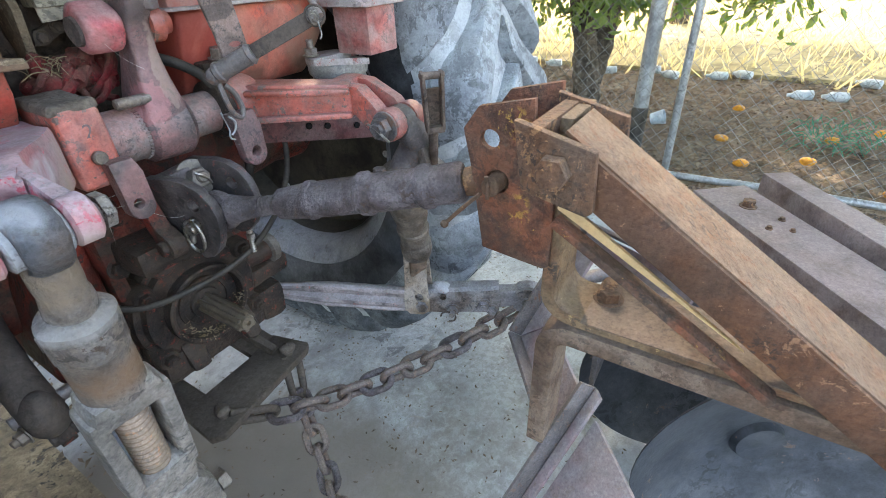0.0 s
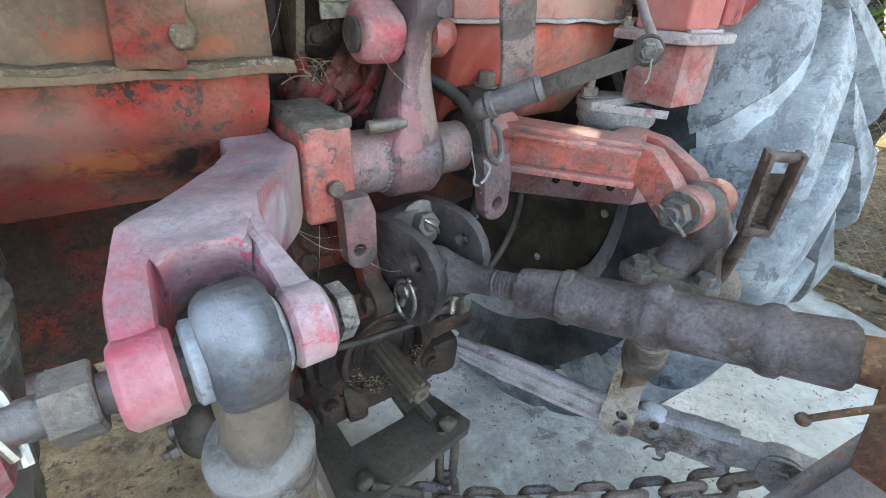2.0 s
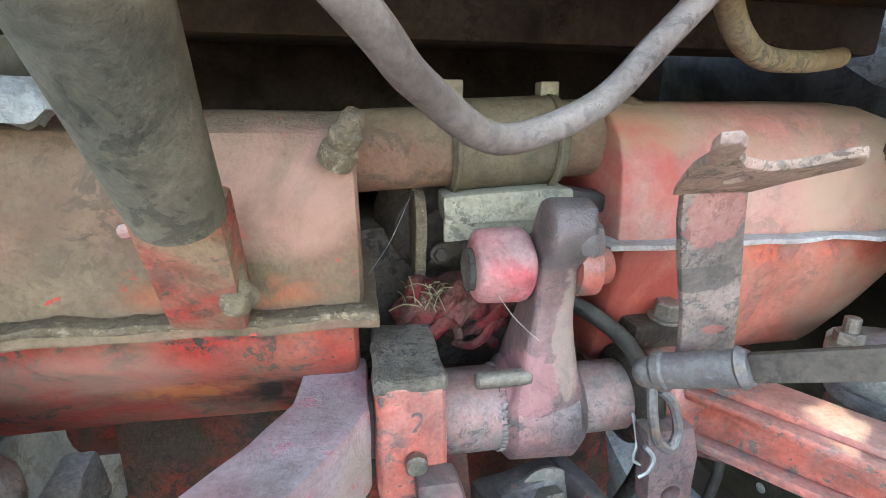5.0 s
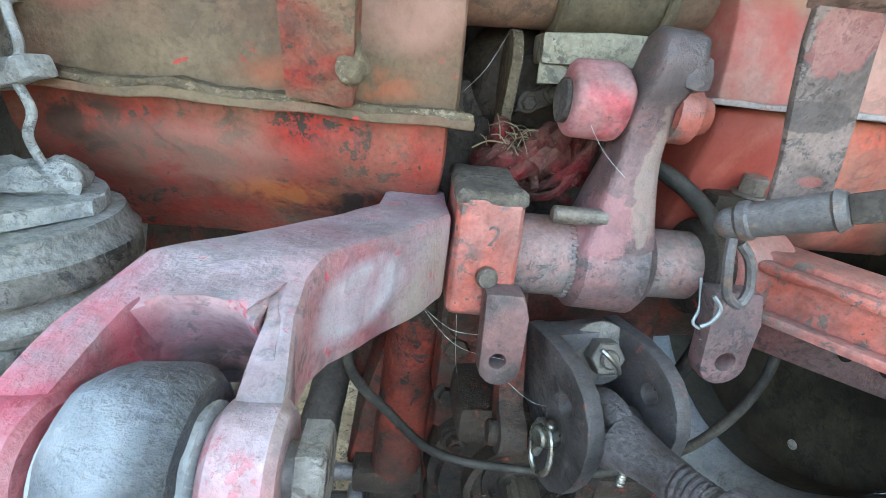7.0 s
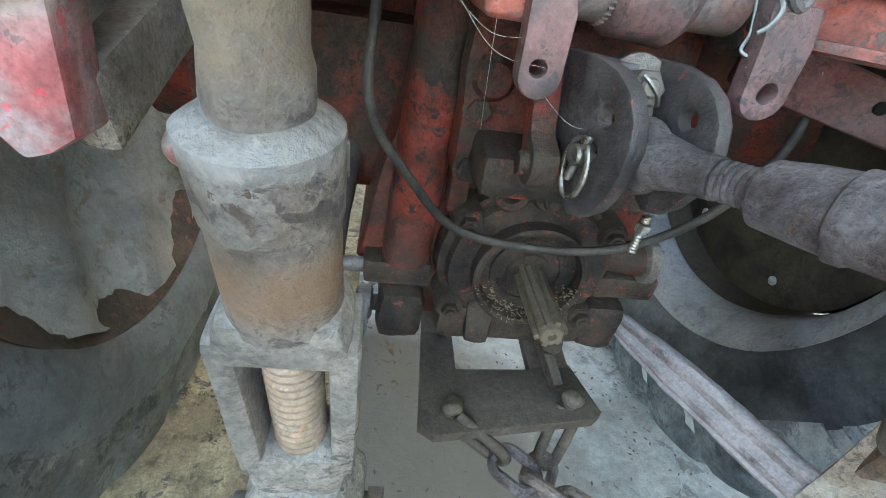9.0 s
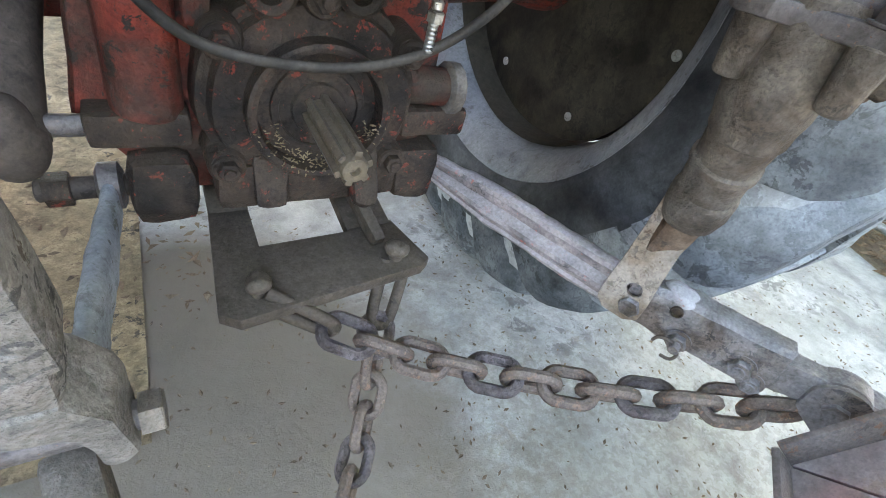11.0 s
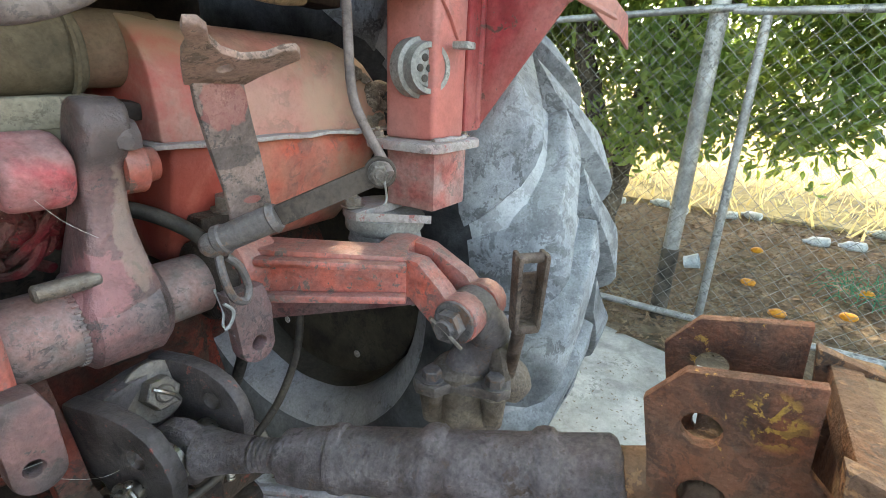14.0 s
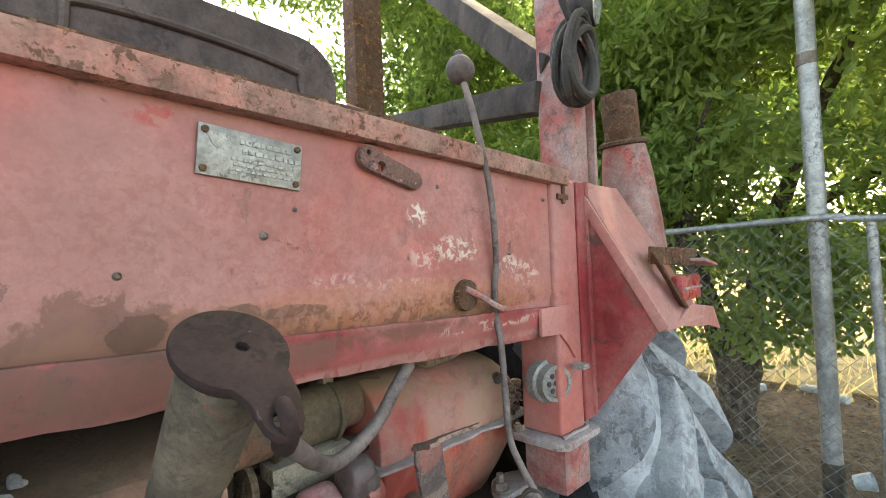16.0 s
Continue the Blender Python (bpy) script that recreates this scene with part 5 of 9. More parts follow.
# lift rods
def rod_near():
    t = thing("lift_rod", (-0.29, 0.73, 0.47), "mud-caked turnbuckle lift rod with open slot", "lift rod", "lift rods")
    top, low = Vector((-0.297, 0.654, 1.036)), Vector((-0.292, 0.740, 0.500))
    d = (low - top).normalized()
    at = lambda a: top + d * a
    eye = lathe(top + Vector((-0.020, 0, -0.003)), top + Vector((0.020, 0, -0.003)), [(0.003, 0.019), (0.0032, 0.0275), (0.005, 0.0298), (0.008, 0.0320), (0.012, 0.0330), (0.028, 0.0330), (0.032, 0.0320), (0.035, 0.0298), (0.0368, 0.0275), (0.037, 0.019)], 48)
    eye = lumpy(lumpy(eye, 0.0025, 30), 0.0008, 120)
    e = part("eye", eye, EYE, t, "rounded blue-grey eye of the rod", sharp=30)
    part("bush", lathe(top + Vector((-0.0250, 0, -0.003)), top + Vector((0.0215, 0, -0.003)), [(0, 0.0185), (0.002, 0.0215), (0.0445, 0.0215), (0.0465, 0.0185)], 28), RIM, e, "chalky bush in the eye")
    part("neck", lumpy(lathe(at(0.016), at(0.092), [(0, 0.0185), (0.018, 0.0205), (0.034, 0.0200), (0.046, 0.0195), (0.054, 0.0215), (0.064, 0.0222), (0.076, 0.0215)], 32), 0.0022, 45), ROD, t, "mud-caked neck")
    part("sleeve", lumpy(lathe(at(0.086), at(0.205), [(0, 0.0235), (0.002, 0.0265), (0.007, 0.0335), (0.048, 0.0335), (0.050, 0.0318), (0.118, 0.0315)], 30), 0.0018, 34), ROD, t, "round collar with embossed band")
    for k in range(9):
        a = radians(195 + 150 * k / 8)
        mid = at(0.112) + Vector((math.cos(a), 0, 0)) * 0.0336 + d.cross(Vector((1, 0, 0))) * -0.0336 * math.sin(a) * -1
        part("raised_bar", bar(mid - d * 0.009, mid + d * 0.009, 0.0035 + 0.002 * (k % 2), 0.0022, 0.0005, up=(mid - at(0.112)).normalized()), ROD, t, "worn raised marking")
    # slotted body: head, two rails, foot
    s, f = Vector((1, 0, 0)), d.cross(Vector((1, 0, 0)))
    part("body", lumpy(bar(at(0.195), at(0.235), 0.068, 0.054, 0.012, up=f, w1=0.084), 0.0025, 25, 2), CRUST, t)
    for k in (-1, 1):
        part("rail", lumpy(bar(at(0.215) + s * k * 0.0345, at(0.385) + s * k * 0.0335, 0.018, 0.048, 0.007, up=f), 0.0025, 25, 2), CRUST, t, "side rail of the slot")
    part("screw", thread(at(0.20), at(0.385), 0.0195, 0.0085), SCREW, t, "rusty coarse-threaded screw")
    part("body", lumpy(bar(at(0.355), at(0.425), 0.084, 0.054, 0.014, up=f, w1=0.066), 0.004, 25, 2), CRUST, t)
    out = [(-0.030, 0.0), (0.030, 0.0), (0.050, -0.035), (0.052, -0.095), (0.040, -0.112), (0.030, -0.105), (0.028, -0.075)] + [(0.026 * math.cos(radians(a)), -0.062 + 0.026 * math.sin(radians(a))) for a in range(20, 161, 20)] + [(-0.028, -0.075), (-0.030, -0.105), (-0.040, -0.112), (-0.052, -0.095), (-0.050, -0.035)]
    bm = slab(out, "y", -0.027, 0.027, bevel=0.006)
    bm.transform(Matrix.Translation(at(0.418)) @ Matrix(((1, 0, 0), (0, f.y, -d.y), (0, f.z, -d.z))).to_4x4())
    part("fork", lumpy(bm, 0.005, 26, 2), CRUST, t, "arched fork at the foot of the rod")
    p = at(0.51)
    pn = part("pin", cyl(p + Vector((-0.075, 0, 0)), p + Vector((0.066, 0, 0)), 0.012, n=16), STEEL, t)
    part("nut", hexhead(p + Vector((0.055, 0, 0)), (1, 0, 0), 0.018, 0.016), BOLT, pn)
    return t


rod_near()


def rod_far():
    t = thing("lift_rod", (0.30, 0.72, 0.48), "greasy levelling lift rod with gear housing and crank", "lift rod", "lift rods")
    a, b = Vector((0.247, 0.692, 0.972)), Vector((0.318, 0.728, 0.640))
    part("eye", lumpy(lathe(a + Vector((-0.016, 0, 0)), a + Vector((0.016, 0, 0)), [(0, 0.022), (0.004, 0.029), (0.028, 0.029), (0.032, 0.022)], 24), 0.002, 30), STEEL, t, "bent upper eye")
    part("hook_arm", lumpy(tube([(0.248, 0.690, 0.972), (0.266, 0.682, 0.950), (0.280, 0.684, 0.925), (0.276, 0.698, 0.895), (0.266, 0.706, 0.870)], 0.027, 16, 6, 0.030), 0.002, 30), STEEL, t, "curved grey shank")
    h = part("gear_housing", lumpy(lathe((0.262, 0.712, 0.885), (0.274, 0.708, 0.775), [(0, 0.028), (0.006, 0.036), (0.04, 0.040), (0.075, 0.041), (0.095, 0.040), (0.112, 0.036)], 26), 0.003, 26), MUDROD, t, "greasy cast gear housing")
    plate = slab([(0.204, 0.742), (0.206, 0.714), (0.226, 0.706), (0.240, 0.672), (0.244, 0.646), (0.262, 0.636), (0.282, 0.646), (0.306, 0.668), (0.314, 0.706), (0.290, 0.744), (0.240, 0.756), (0.216, 0.754)], "z", 0.856, 0.872, bevel=0.004)
    part("cover_plate", lumpy(plate, 0.0015, 30), STEEL, h, "dusty grey bolted flange")
    for bx, by in ((0.223, 0.730), (0.256, 0.657)):
        part("ear", lumpy(cyl((bx, by, 0.862), (bx + 0.004, by, 0.810), 0.017, 0.013, n=18), 0.0015, 40), MUDROD, h, "cast ear under the flange")
        bolt(h, (bx, by, 0.872), (0, 0, 1), 0.0125, 0.013, mat=STEEL)
    part("side_hub", lumpy(lathe((0.296, 0.690, 0.885), (0.312, 0.640, 0.835), [(0, 0.020), (0.005, 0.028), (0.05, 0.029), (0.062, 0.024), (0.072, 0.018)], 22), 0.002, 30), MUDROD, h, "rounded pinion housing")
    part("side_boss", lumpy(bar((0.276, 0.668, 0.925), (0.290, 0.656, 0.850), 0.034, 0.026, 0.008), 0.0015, 30, 1), MUDROD, h)
    part("tube_body", lumpy(lathe((0.272, 0.706, 0.80), b, [(0, 0.036), (0.035, 0.036), (0.038, 0.033), (0.070, 0.032), (0.073, 0.035), (0.080, 0.035), (0.083, 0.032), (0.115, 0.031), (0.119, 0.034), (0.140, 0.035), (0.158, 0.031), (0.166, 0.022)], 28), 0.0018, 35), MUDROD, t, "greasy dark brown tube with rings")
    part("foot_block", lumpy(bar(b + Vector((-0.004, -0.002, 0.03)), (0.334, 0.744, 0.585), 0.040, 0.046, 0.008), 0.002, 30, 1), FOOTDUST, t, "dusty block between the straps")
    for k in (-1, 1):
        o = slab([(-0.025, 0.112), (0.025, 0.112), (0.027, 0.020), (0.031, -0.036), (0.030, -0.058), (0.018, -0.070), (-0.014, -0.070), (-0.029, -0.060), (-0.030, -0.036), (-0.027, 0.020)], "x", -0.0035, 0.0035, [(-0.006, -0.022, 0.0105)], 0.0015)
        at = Vector((0.334, 0.745, 0.548)) + Vector((0.905, 0.428, 0)) * 0.0265 * k
        o.transform(Matrix.Translation(at) @ Matrix.Rotation(radians(25.3), 4, "Z") @ Matrix.Rotation(radians(-5 * k), 4, "Y"))
        part("strap", lumpy(o, 0.0010, 40), STRAPTAN, t, "flat tan fork strap of the rod foot")
    at = Vector((0.334, 0.745, 0.502)) + Vector((0.428, -0.905, 0)) * 0.012
    near = Vector((-0.905, -0.428, 0)).normalized()
    pn = part("pin", cyl(at + near * 0.036, at - near * 0.040, 0.010, n=16), STEEL, t)
    part("nut", hexhead(at + near * 0.029, near, 0.0145, 0.012), SOCKETMUD, pn)
    # levelling crank: stem and slotted grip
    c0, c1 = Vector((0.304, 0.664, 0.820)), Vector((0.264, 0.633, 0.968))
    part("crank_stem", cyl(c0, c1, 0.0085, n=14), GRIPIRON, t, "rusty crank stem")
    u = Vector((-0.12, -0.05, 1)).normalized()
    g0 = Vector((0.266, 0.630, 0.962))
    g1 = g0 + u * 0.098
    side = Vector((0.72, -0.69, 0)).normalized()
    bms = [bar(g0 + side * 0.0135 * k, g1 + side * 0.0160 * k, 0.006, 0.022, 0.0025, up=u.cross(side)) for k in (-1, 1)]
    bms.append(bar(g0 - side * 0.0165, g0 + side * 0.0165, 0.022, 0.012, 0.005))
    bms.append(cyl(g1 - side * 0.021 - u * 0.006, g1 + side * 0.021 - u * 0.006, 0.006, n=14))
    back = u.cross(side)
    bms.append(bar(g0 + back * 0.009, g1 + back * 0.009 - u * 0.03, 0.026, 0.005, 0.001, up=back))
    part("crank_grip", join(*bms), GRIPIRON, t, "rusty slotted crank grip")
    return t


rod_far()

# top link bracket and top link
brk = thing("top_link_bracket", (-0.03, 0.9, 0.86), "dark steel top-link bracket with drilled cheeks", "bracket")
SWING = Matrix.Translation((-0.0445, 0.901, 0)) @ Matrix.Rotation(radians(14), 4, "Z")      # the bracket is swung towards the implement


def swung(bm):
    bm.transform(SWING)
    return bm


cheek_o = [(0.018, 0.955), (-0.030, 0.958), (-0.058, 0.954), (-0.078, 0.944), (-0.092, 0.926), (-0.098, 0.906), (-0.097, 0.886), (-0.091, 0.864), (-0.081, 0.846), (-0.066, 0.832), (-0.050, 0.827), (-0.038, 0.834), (-0.026, 0.852), (-0.012, 0.878), (0.018, 0.892)]
for x in (-0.042, 0.042):
    part("cheek", lumpy(swung(slab(cheek_o, "x", x - 0.008, x + 0.008, [(-0.060, 0.920, 0.0095), (-0.055, 0.886, 0.010)], 0.003)), 0.0008, 40), CHEEK, brk, "thick drilled cheek plate with rounded end")
part("web", lumpy(swung(box((-0.042, -0.006, 0.885), (0.042, 0.022, 0.952), 0.006)), 0.002, 30, 2), CHEEK, brk)
nd = Vector((0.06, -1, 0.30)).normalized()
nc = Vector((-0.027, 0.898, 0.930))
part("washer", cyl(nc - nd * 0.002, nc + nd * 0.004, 0.031, n=30, bevel=0.001), BOLT, brk, "large pale washer")
nut_ = part("nut", hexhead(nc + nd * 0.004, nd, 0.0170, 0.017), BOLT, brk, "dusty grey nut with split pin")
part("stud", cyl(nc + nd * 0.01, nc + nd * 0.026, 0.009, n=16), BOLT, nut_)
part("split_pin", tube([nc + nd * 0.023 + Vector(v) for v in ((-0.010, 0, 0.010), (-0.002, -0.003, 0.004), (0.008, -0.003, -0.006), (0.012, 0, -0.014))], 0.0022, 6, 4), BRIGHT, brk)
pn = part("link_pin", swung(cyl((-0.066, -0.055, 0.886), (0.070, -0.055, 0.886), 0.0095, n=18)), BRIGHT, brk, "polished link pin")
part("pin_head", swung(lathe((0.052, -0.055, 0.886), (0.072, -0.055, 0.886), [(0, 0.020), (0.004, 0.0245), (0.010, 0.0245), (0.014, 0.018), (0.020, 0.017)], 24)), RIM, pn)
part("linch_ring", swung(tube([(-0.060, -0.055 + 0.016 * math.sin(a), 0.874 + 0.026 * math.cos(a)) for a in [2 * math.pi * k / 20 for k in range(20)]], 0.0026, 8, 0, closed=True)), BRIGHT, pn, "linch pin ring")
part("linch_pin", swung(cyl((-0.059, -0.061, 0.905), (-0.060, -0.049, 0.862), 0.0042, n=12)), BRIGHT, pn)
arm_s = slab([(0.955, 0.985), (0.925, 0.985), (0.890, 0.930), (0.872, 0.888)] + arc(0.862, 0.862, 0.020, 120, 330, 8) + [(0.905, 0.90), (0.945, 0.945)], "x", -0.122, -0.098, bevel=0.004)
part("side_arm", lumpy(arm_s, 0.0015, 30), CASE_RED, brk, "dark red swan-necked arm")
part("stud", cyl((-0.130, 0.862, 0.862), (-0.090, 0.862, 0.862), 0.012, n=18), CAST, brk)
part("bridge", lumpy(box((-0.150, 0.905, 0.800), (0.060, 1.03, 0.850), 0.012), 0.004, 24, 2), CAST, brk, "greasy casting below the cheeks")

tl = thing("top_link", (0.03, 0.62, 0.86), "rusted purplish adjustable top link", "top link")
A, B = SWING @ Vector((0.0, -0.055, 0.886)), Vector((0.128, 0.428, 0.966))
axis_w = (SWING.to_3x3() @ Vector((1, 0, 0))).normalized()
dl = (B - A).normalized()
L = (B - A).length
part("ball", lathe(A - axis_w * 0.034, A + axis_w * 0.034, [(0, 0.0125), (0.002, 0.014), (0.014, 0.0145), (0.016, 0.0195), (0.026, 0.022), (0.042, 0.022), (0.052, 0.0195), (0.054, 0.0145), (0.066, 0.014), (0.068, 0.0125)], 28), BRIGHT, tl, "polished swivel ball and bush")
part("eye", lumpy(lathe(A - axis_w * 0.013, A + axis_w * 0.013, [(0, 0.0225), (0.002, 0.030), (0.006, 0.0335), (0.020, 0.0335), (0.024, 0.030), (0.026, 0.0225)], 30), 0.001, 30), TOPLINK, tl)
part("shank", lumpy(lathe(A + dl * 0.024, A + dl * 0.078, [(0, 0.024), (0.015, 0.0205), (0.03, 0.0175), (0.054, 0.0160)], 24), 0.0012, 40), TOPLINK, tl)
part("screw", thread(A + dl * 0.068, A + dl * 0.125, 0.0155, 0.0050), TOPLINK, tl, "worn thread")
prof = [(0, 0.017), (0.003, 0.0235), (0.03, 0.0262), (0.05, 0.0268), (0.052, 0.0290), (0.060, 0.0292), (0.063, 0.0270), (0.100, 0.0278), (0.132, 0.0275), (0.137, 0.0312), (0.142, 0.0322), (0.150, 0.0318), (0.155, 0.0278), (0.222, 0.0276), (0.227, 0.0312), (0.232, 0.0322), (0.240, 0.0314), (0.244, 0.0278), (0.283, 0.0285), (0.288, 0.025), (0.290, 0.018)]
part("sleeve", lumpy(lumpy(lathe(A + dl * 0.110, A + dl * 0.400, prof, 44), 0.0012, 60), 0.0005, 190), TOPLINK, tl, "pitted sleeve with raised rings")
part("shank", lumpy(lathe(A + dl * 0.390, A + dl * 0.445, [(0, 0.019), (0.02, 0.020), (0.055, 0.021)], 20), 0.001, 40), RUST, tl)
part("eye", lathe(B + Vector((-0.020, 0, 0)), B + Vector((0.020, 0, 0)), [(0, 0.022), (0.003, 0.028), (0.037, 0.028), (0.040, 0.022)], 26), RUST, tl)

# fuel tanks
def tank(name, x0, x1, yr, z0, zs, z1, label, dusty, taper):
    t = thing(name, ((x0 + x1) / 2, yr + 0.15, z0), label, "fuel tank", "fuel tanks")
    depth = 0.36
    up = [(yr + 0.006, zs), (yr + 0.012, z1 - 0.045), (yr + 0.028, z1 - 0.014), (yr + 0.060, z1), (yr + depth, z1), (yr + depth, zs)]
    if taper:
        up = [(yr + 0.006, zs), (yr + 0.008, zs + 0.030), (yr + 0.013, z1 - 0.055), (yr + 0.022, z1 - 0.034), (yr + 0.038, z1 - 0.016), (yr + 0.062, z1 - 0.004), (yr + 0.095, z1), (yr + depth, z1), (yr + depth, zs)]
    bm = slab(up, "x", x0, x1, bevel=0.030 if taper else 0.016)
    bmesh.ops.subdivide_edges(bm, edges=bm.edges[:], cuts=2, use_grid_fill=True)
    for v in bm.verts:
        rise = max(0.0, (v.co.z - zs) / (z1 - zs))
        v.co.x -= taper * rise ** 1.6 * max(0.0, (v.co.x - x0) / (x1 - x0)) ** 2
    part("upper_half", lumpy(bm, 0.004, 9), dusty, t, "dust-caked upper half", 75 if taper else 38)
    drop = 0.4 if taper else 1.0
    lo = [(yr + 0.006, zs), (yr + 0.006 + 0.010 * drop, zs - 0.035), (yr + 0.006 + 0.054 * drop, zs - 0.090), (yr + 0.015 + 0.090 * drop, z0), (yr + depth, z0), (yr + depth, zs)]
    bm = slab(lo, "x", x0 + 0.006, x1 - 0.006, bevel=0.018)
    bmesh.ops.subdivide_edges(bm, edges=bm.edges[:], cuts=2, use_grid_fill=True)
    for v in bm.verts:
        v.co.x -= taper * max(0.0, (zs - v.co.z) / (zs - z0)) ** 1.3 * max(0.0, (v.co.x - x0) / (x1 - x0)) ** 2
    part("lower_half", lumpy(bm, 0.004, 9), TANK_RED if dusty is TANK_DUST else TANK_ORANGE, t, "chipped red lower half", 75 if taper else 38)
    seam = box((x0 - 0.016, yr - 0.012, zs - (0.0024 if taper else 0.0035)), (x1 + 0.012, yr + depth + 0.01, zs + (0.0024 if taper else 0.0035)), 0.0015)
    bmesh.ops.subdivide_edges(seam, edges=seam.edges[:], cuts=14, use_grid_fill=True)
    for v in seam.verts:
        if v.co.y < yr + 0.03:
            v.co.y += 0.006 * noise.noise(Vector((v.co.x * 16, 0, 3)))
            v.co.z += 0.004 * noise.noise(Vector((v.co.x * 22, 4, 3)))
    if dusty is TANK_DUST:
        crust = lumpy(bar((x0 - 0.012, yr - 0.002, zs + 0.007), (x1 + 0.010, yr - 0.002, zs + 0.0045), 0.020, 0.006, 0.0025), 0.0, 10, 0)
        bmesh.ops.subdivide_edges(crust, edges=[e for e in crust.edges if e.calc_length() > 0.05], cuts=70, use_grid_fill=True)
        for v in crust.verts:
            v.co.y += 0.006 * noise.noise(Vector((v.co.x * 16, 0, 3)))
            v.co.z += 0.004 * noise.noise(Vector((v.co.x * 22, 4, 3)))
        part("dirt_ledge", lumpy(lumpy(crust, 0.0022, 40), 0.0018, 150), DIRT, t, "crumbly dirt lying along the seam")
    part("seam_flange", lumpy(seam, 0.0015, 60), TANK_DUST if dusty is TANK_DUST else RAILDUST, t, "crimped seam flange carrying dust")
    return t


left_tank = tank("fuel_tank", -0.525, -0.186, 0.892, 0.985, 1.128, 1.272, "dented red fuel tank, upper half caked in dust", TANK_DUST, 0.0)
right_tank = tank("fuel_tank", 0.036, 0.378, 0.925, 1.020, 1.163, 1.285, "scuffed red fuel tank with dusty pale top", TANK_PALE, 0.060)
rb = random.Random(31)
for k in range(16):
    q = Vector((0.352 + rb.uniform(-0.012, 0.012) - 0.10 * max(0, k / 16 - 0.6), 0.940 + rb.uniform(-0.014, 0.012), 1.175 + 0.068 * k / 16))
    part("mud_clod", lumpy(lumpy(ball(q, rb.uniform(0.008, 0.014), (1, 1, 0.9), 12), 0.006, 60), 0.003, 170), CLODMUD, right_tank, "crumbly mud clod on the tank's end", 60)
for k in range(9):
    q = Vector((0.362, 0.925 + rb.uniform(-0.01, 0.01), 1.205 + rb.uniform(-0.020, 0.022)))
    part("bristle", tube([q, q + Vector((0.014, -0.006, rb.uniform(-0.006, 0.006))), q + Vector((rb.uniform(0.022, 0.034), -0.012, rb.uniform(-0.012, 0.014)))], 0.0009, 5, 3), CLODMUD, right_tank)
br = part("bracket_pad", bar((-0.284, 0.887, 1.140), (-0.278, 0.836, 1.226), 0.047, 0.030, 0.004, up=(0, 1, 0)), PADRED, left_tank, "welded red pad")
part("lump", lumpy(lumpy(ball((-0.262, 0.862, 1.165), 0.009, (0.8, 0.8, 2.0), 20), 0.006, 60), 0.003, 160), DIRT, br, "crust of brown dirt")
part("weld", lumpy(tube([(-0.312, 0.846, 1.207), (-0.288, 0.838, 1.213), (-0.262, 0.846, 1.207)], 0.004, 8, 4), 0.0025, 90), POST_RED, br, "rough weld bead")
# filler stub on the tank end and equaliser pipe
part("fitting", lathe((-0.200, 0.905, 1.238), (-0.184, 0.888, 1.272), [(0, 0.013), (0.012, 0.013), (0.014, 0.010), (0.020, 0.0115), (0.026, 0.0115), (0.028, 0.008), (0.036, 0.0085), (0.041, 0.006)], 16), DIRT, left_tank, "dusty pipe fitting")
pipe = thing("equaliser_pipe", (-0.06, 1.02, 1.2), "dust-covered pipe joining the two fuel tanks", "pipe")
part("pipe", lumpy(cyl((-0.195, 1.000, 1.238), (0.08, 1.005, 1.252), 0.036, n=28), 0.001, 30), TANK_DUST, pipe)
part("sleeve", lumpy(cyl((-0.105, 1.0, 1.2425), (0.000, 1.0, 1.248), 0.041, n=28), 0.001, 30), SLEEVE, pipe, "dusty rubber joining sleeve")
for x in (-0.100, -0.010):
    part("hose_clamp", tube([(x, 1.0 + 0.043 * math.cos(a), 1.244 + 0.043 * math.sin(a)) for a in [2 * math.pi * k / 24 for k in range(24)]], 0.0032, 6, 0, closed=True), SLEEVE, pipe, "hose clamp band")
    part("clamp_screw", box((x - 0.008, 0.995, 1.283), (x + 0.010, 1.012, 1.300), 0.002), CARTON, pipe)

# clay crust on the tank's corner and the white root hanging from it
rc = random.Random(12)
def ragged(points, step, amp):
    """A broken edge along the given corners."""
    out = []
    for (xa, za), (xb, zb) in zip(points, points[1:]):
        n = max(1, int(math.hypot(xb - xa, zb - za) / step))
        out += [(xa + (xb - xa) * k / n + rc.uniform(-amp, amp), za + (zb - za) * k / n + rc.uniform(-amp, amp)) for k in range(n)]
    return out


def crust_sheet(outline, y0, y1):
    bm = slab(outline, "y", y0, y1, bevel=0)
    bmesh.ops.triangulate(bm, faces=bm.faces)
    for _ in range(2):
        bmesh.ops.subdivide_edges(bm, edges=[e for e in bm.edges if e.calc_length() > 0.009], cuts=1)
    return lumpy(lumpy(lumpy(bm, 0.007, 45), 0.005, 110), 0.003, 230)


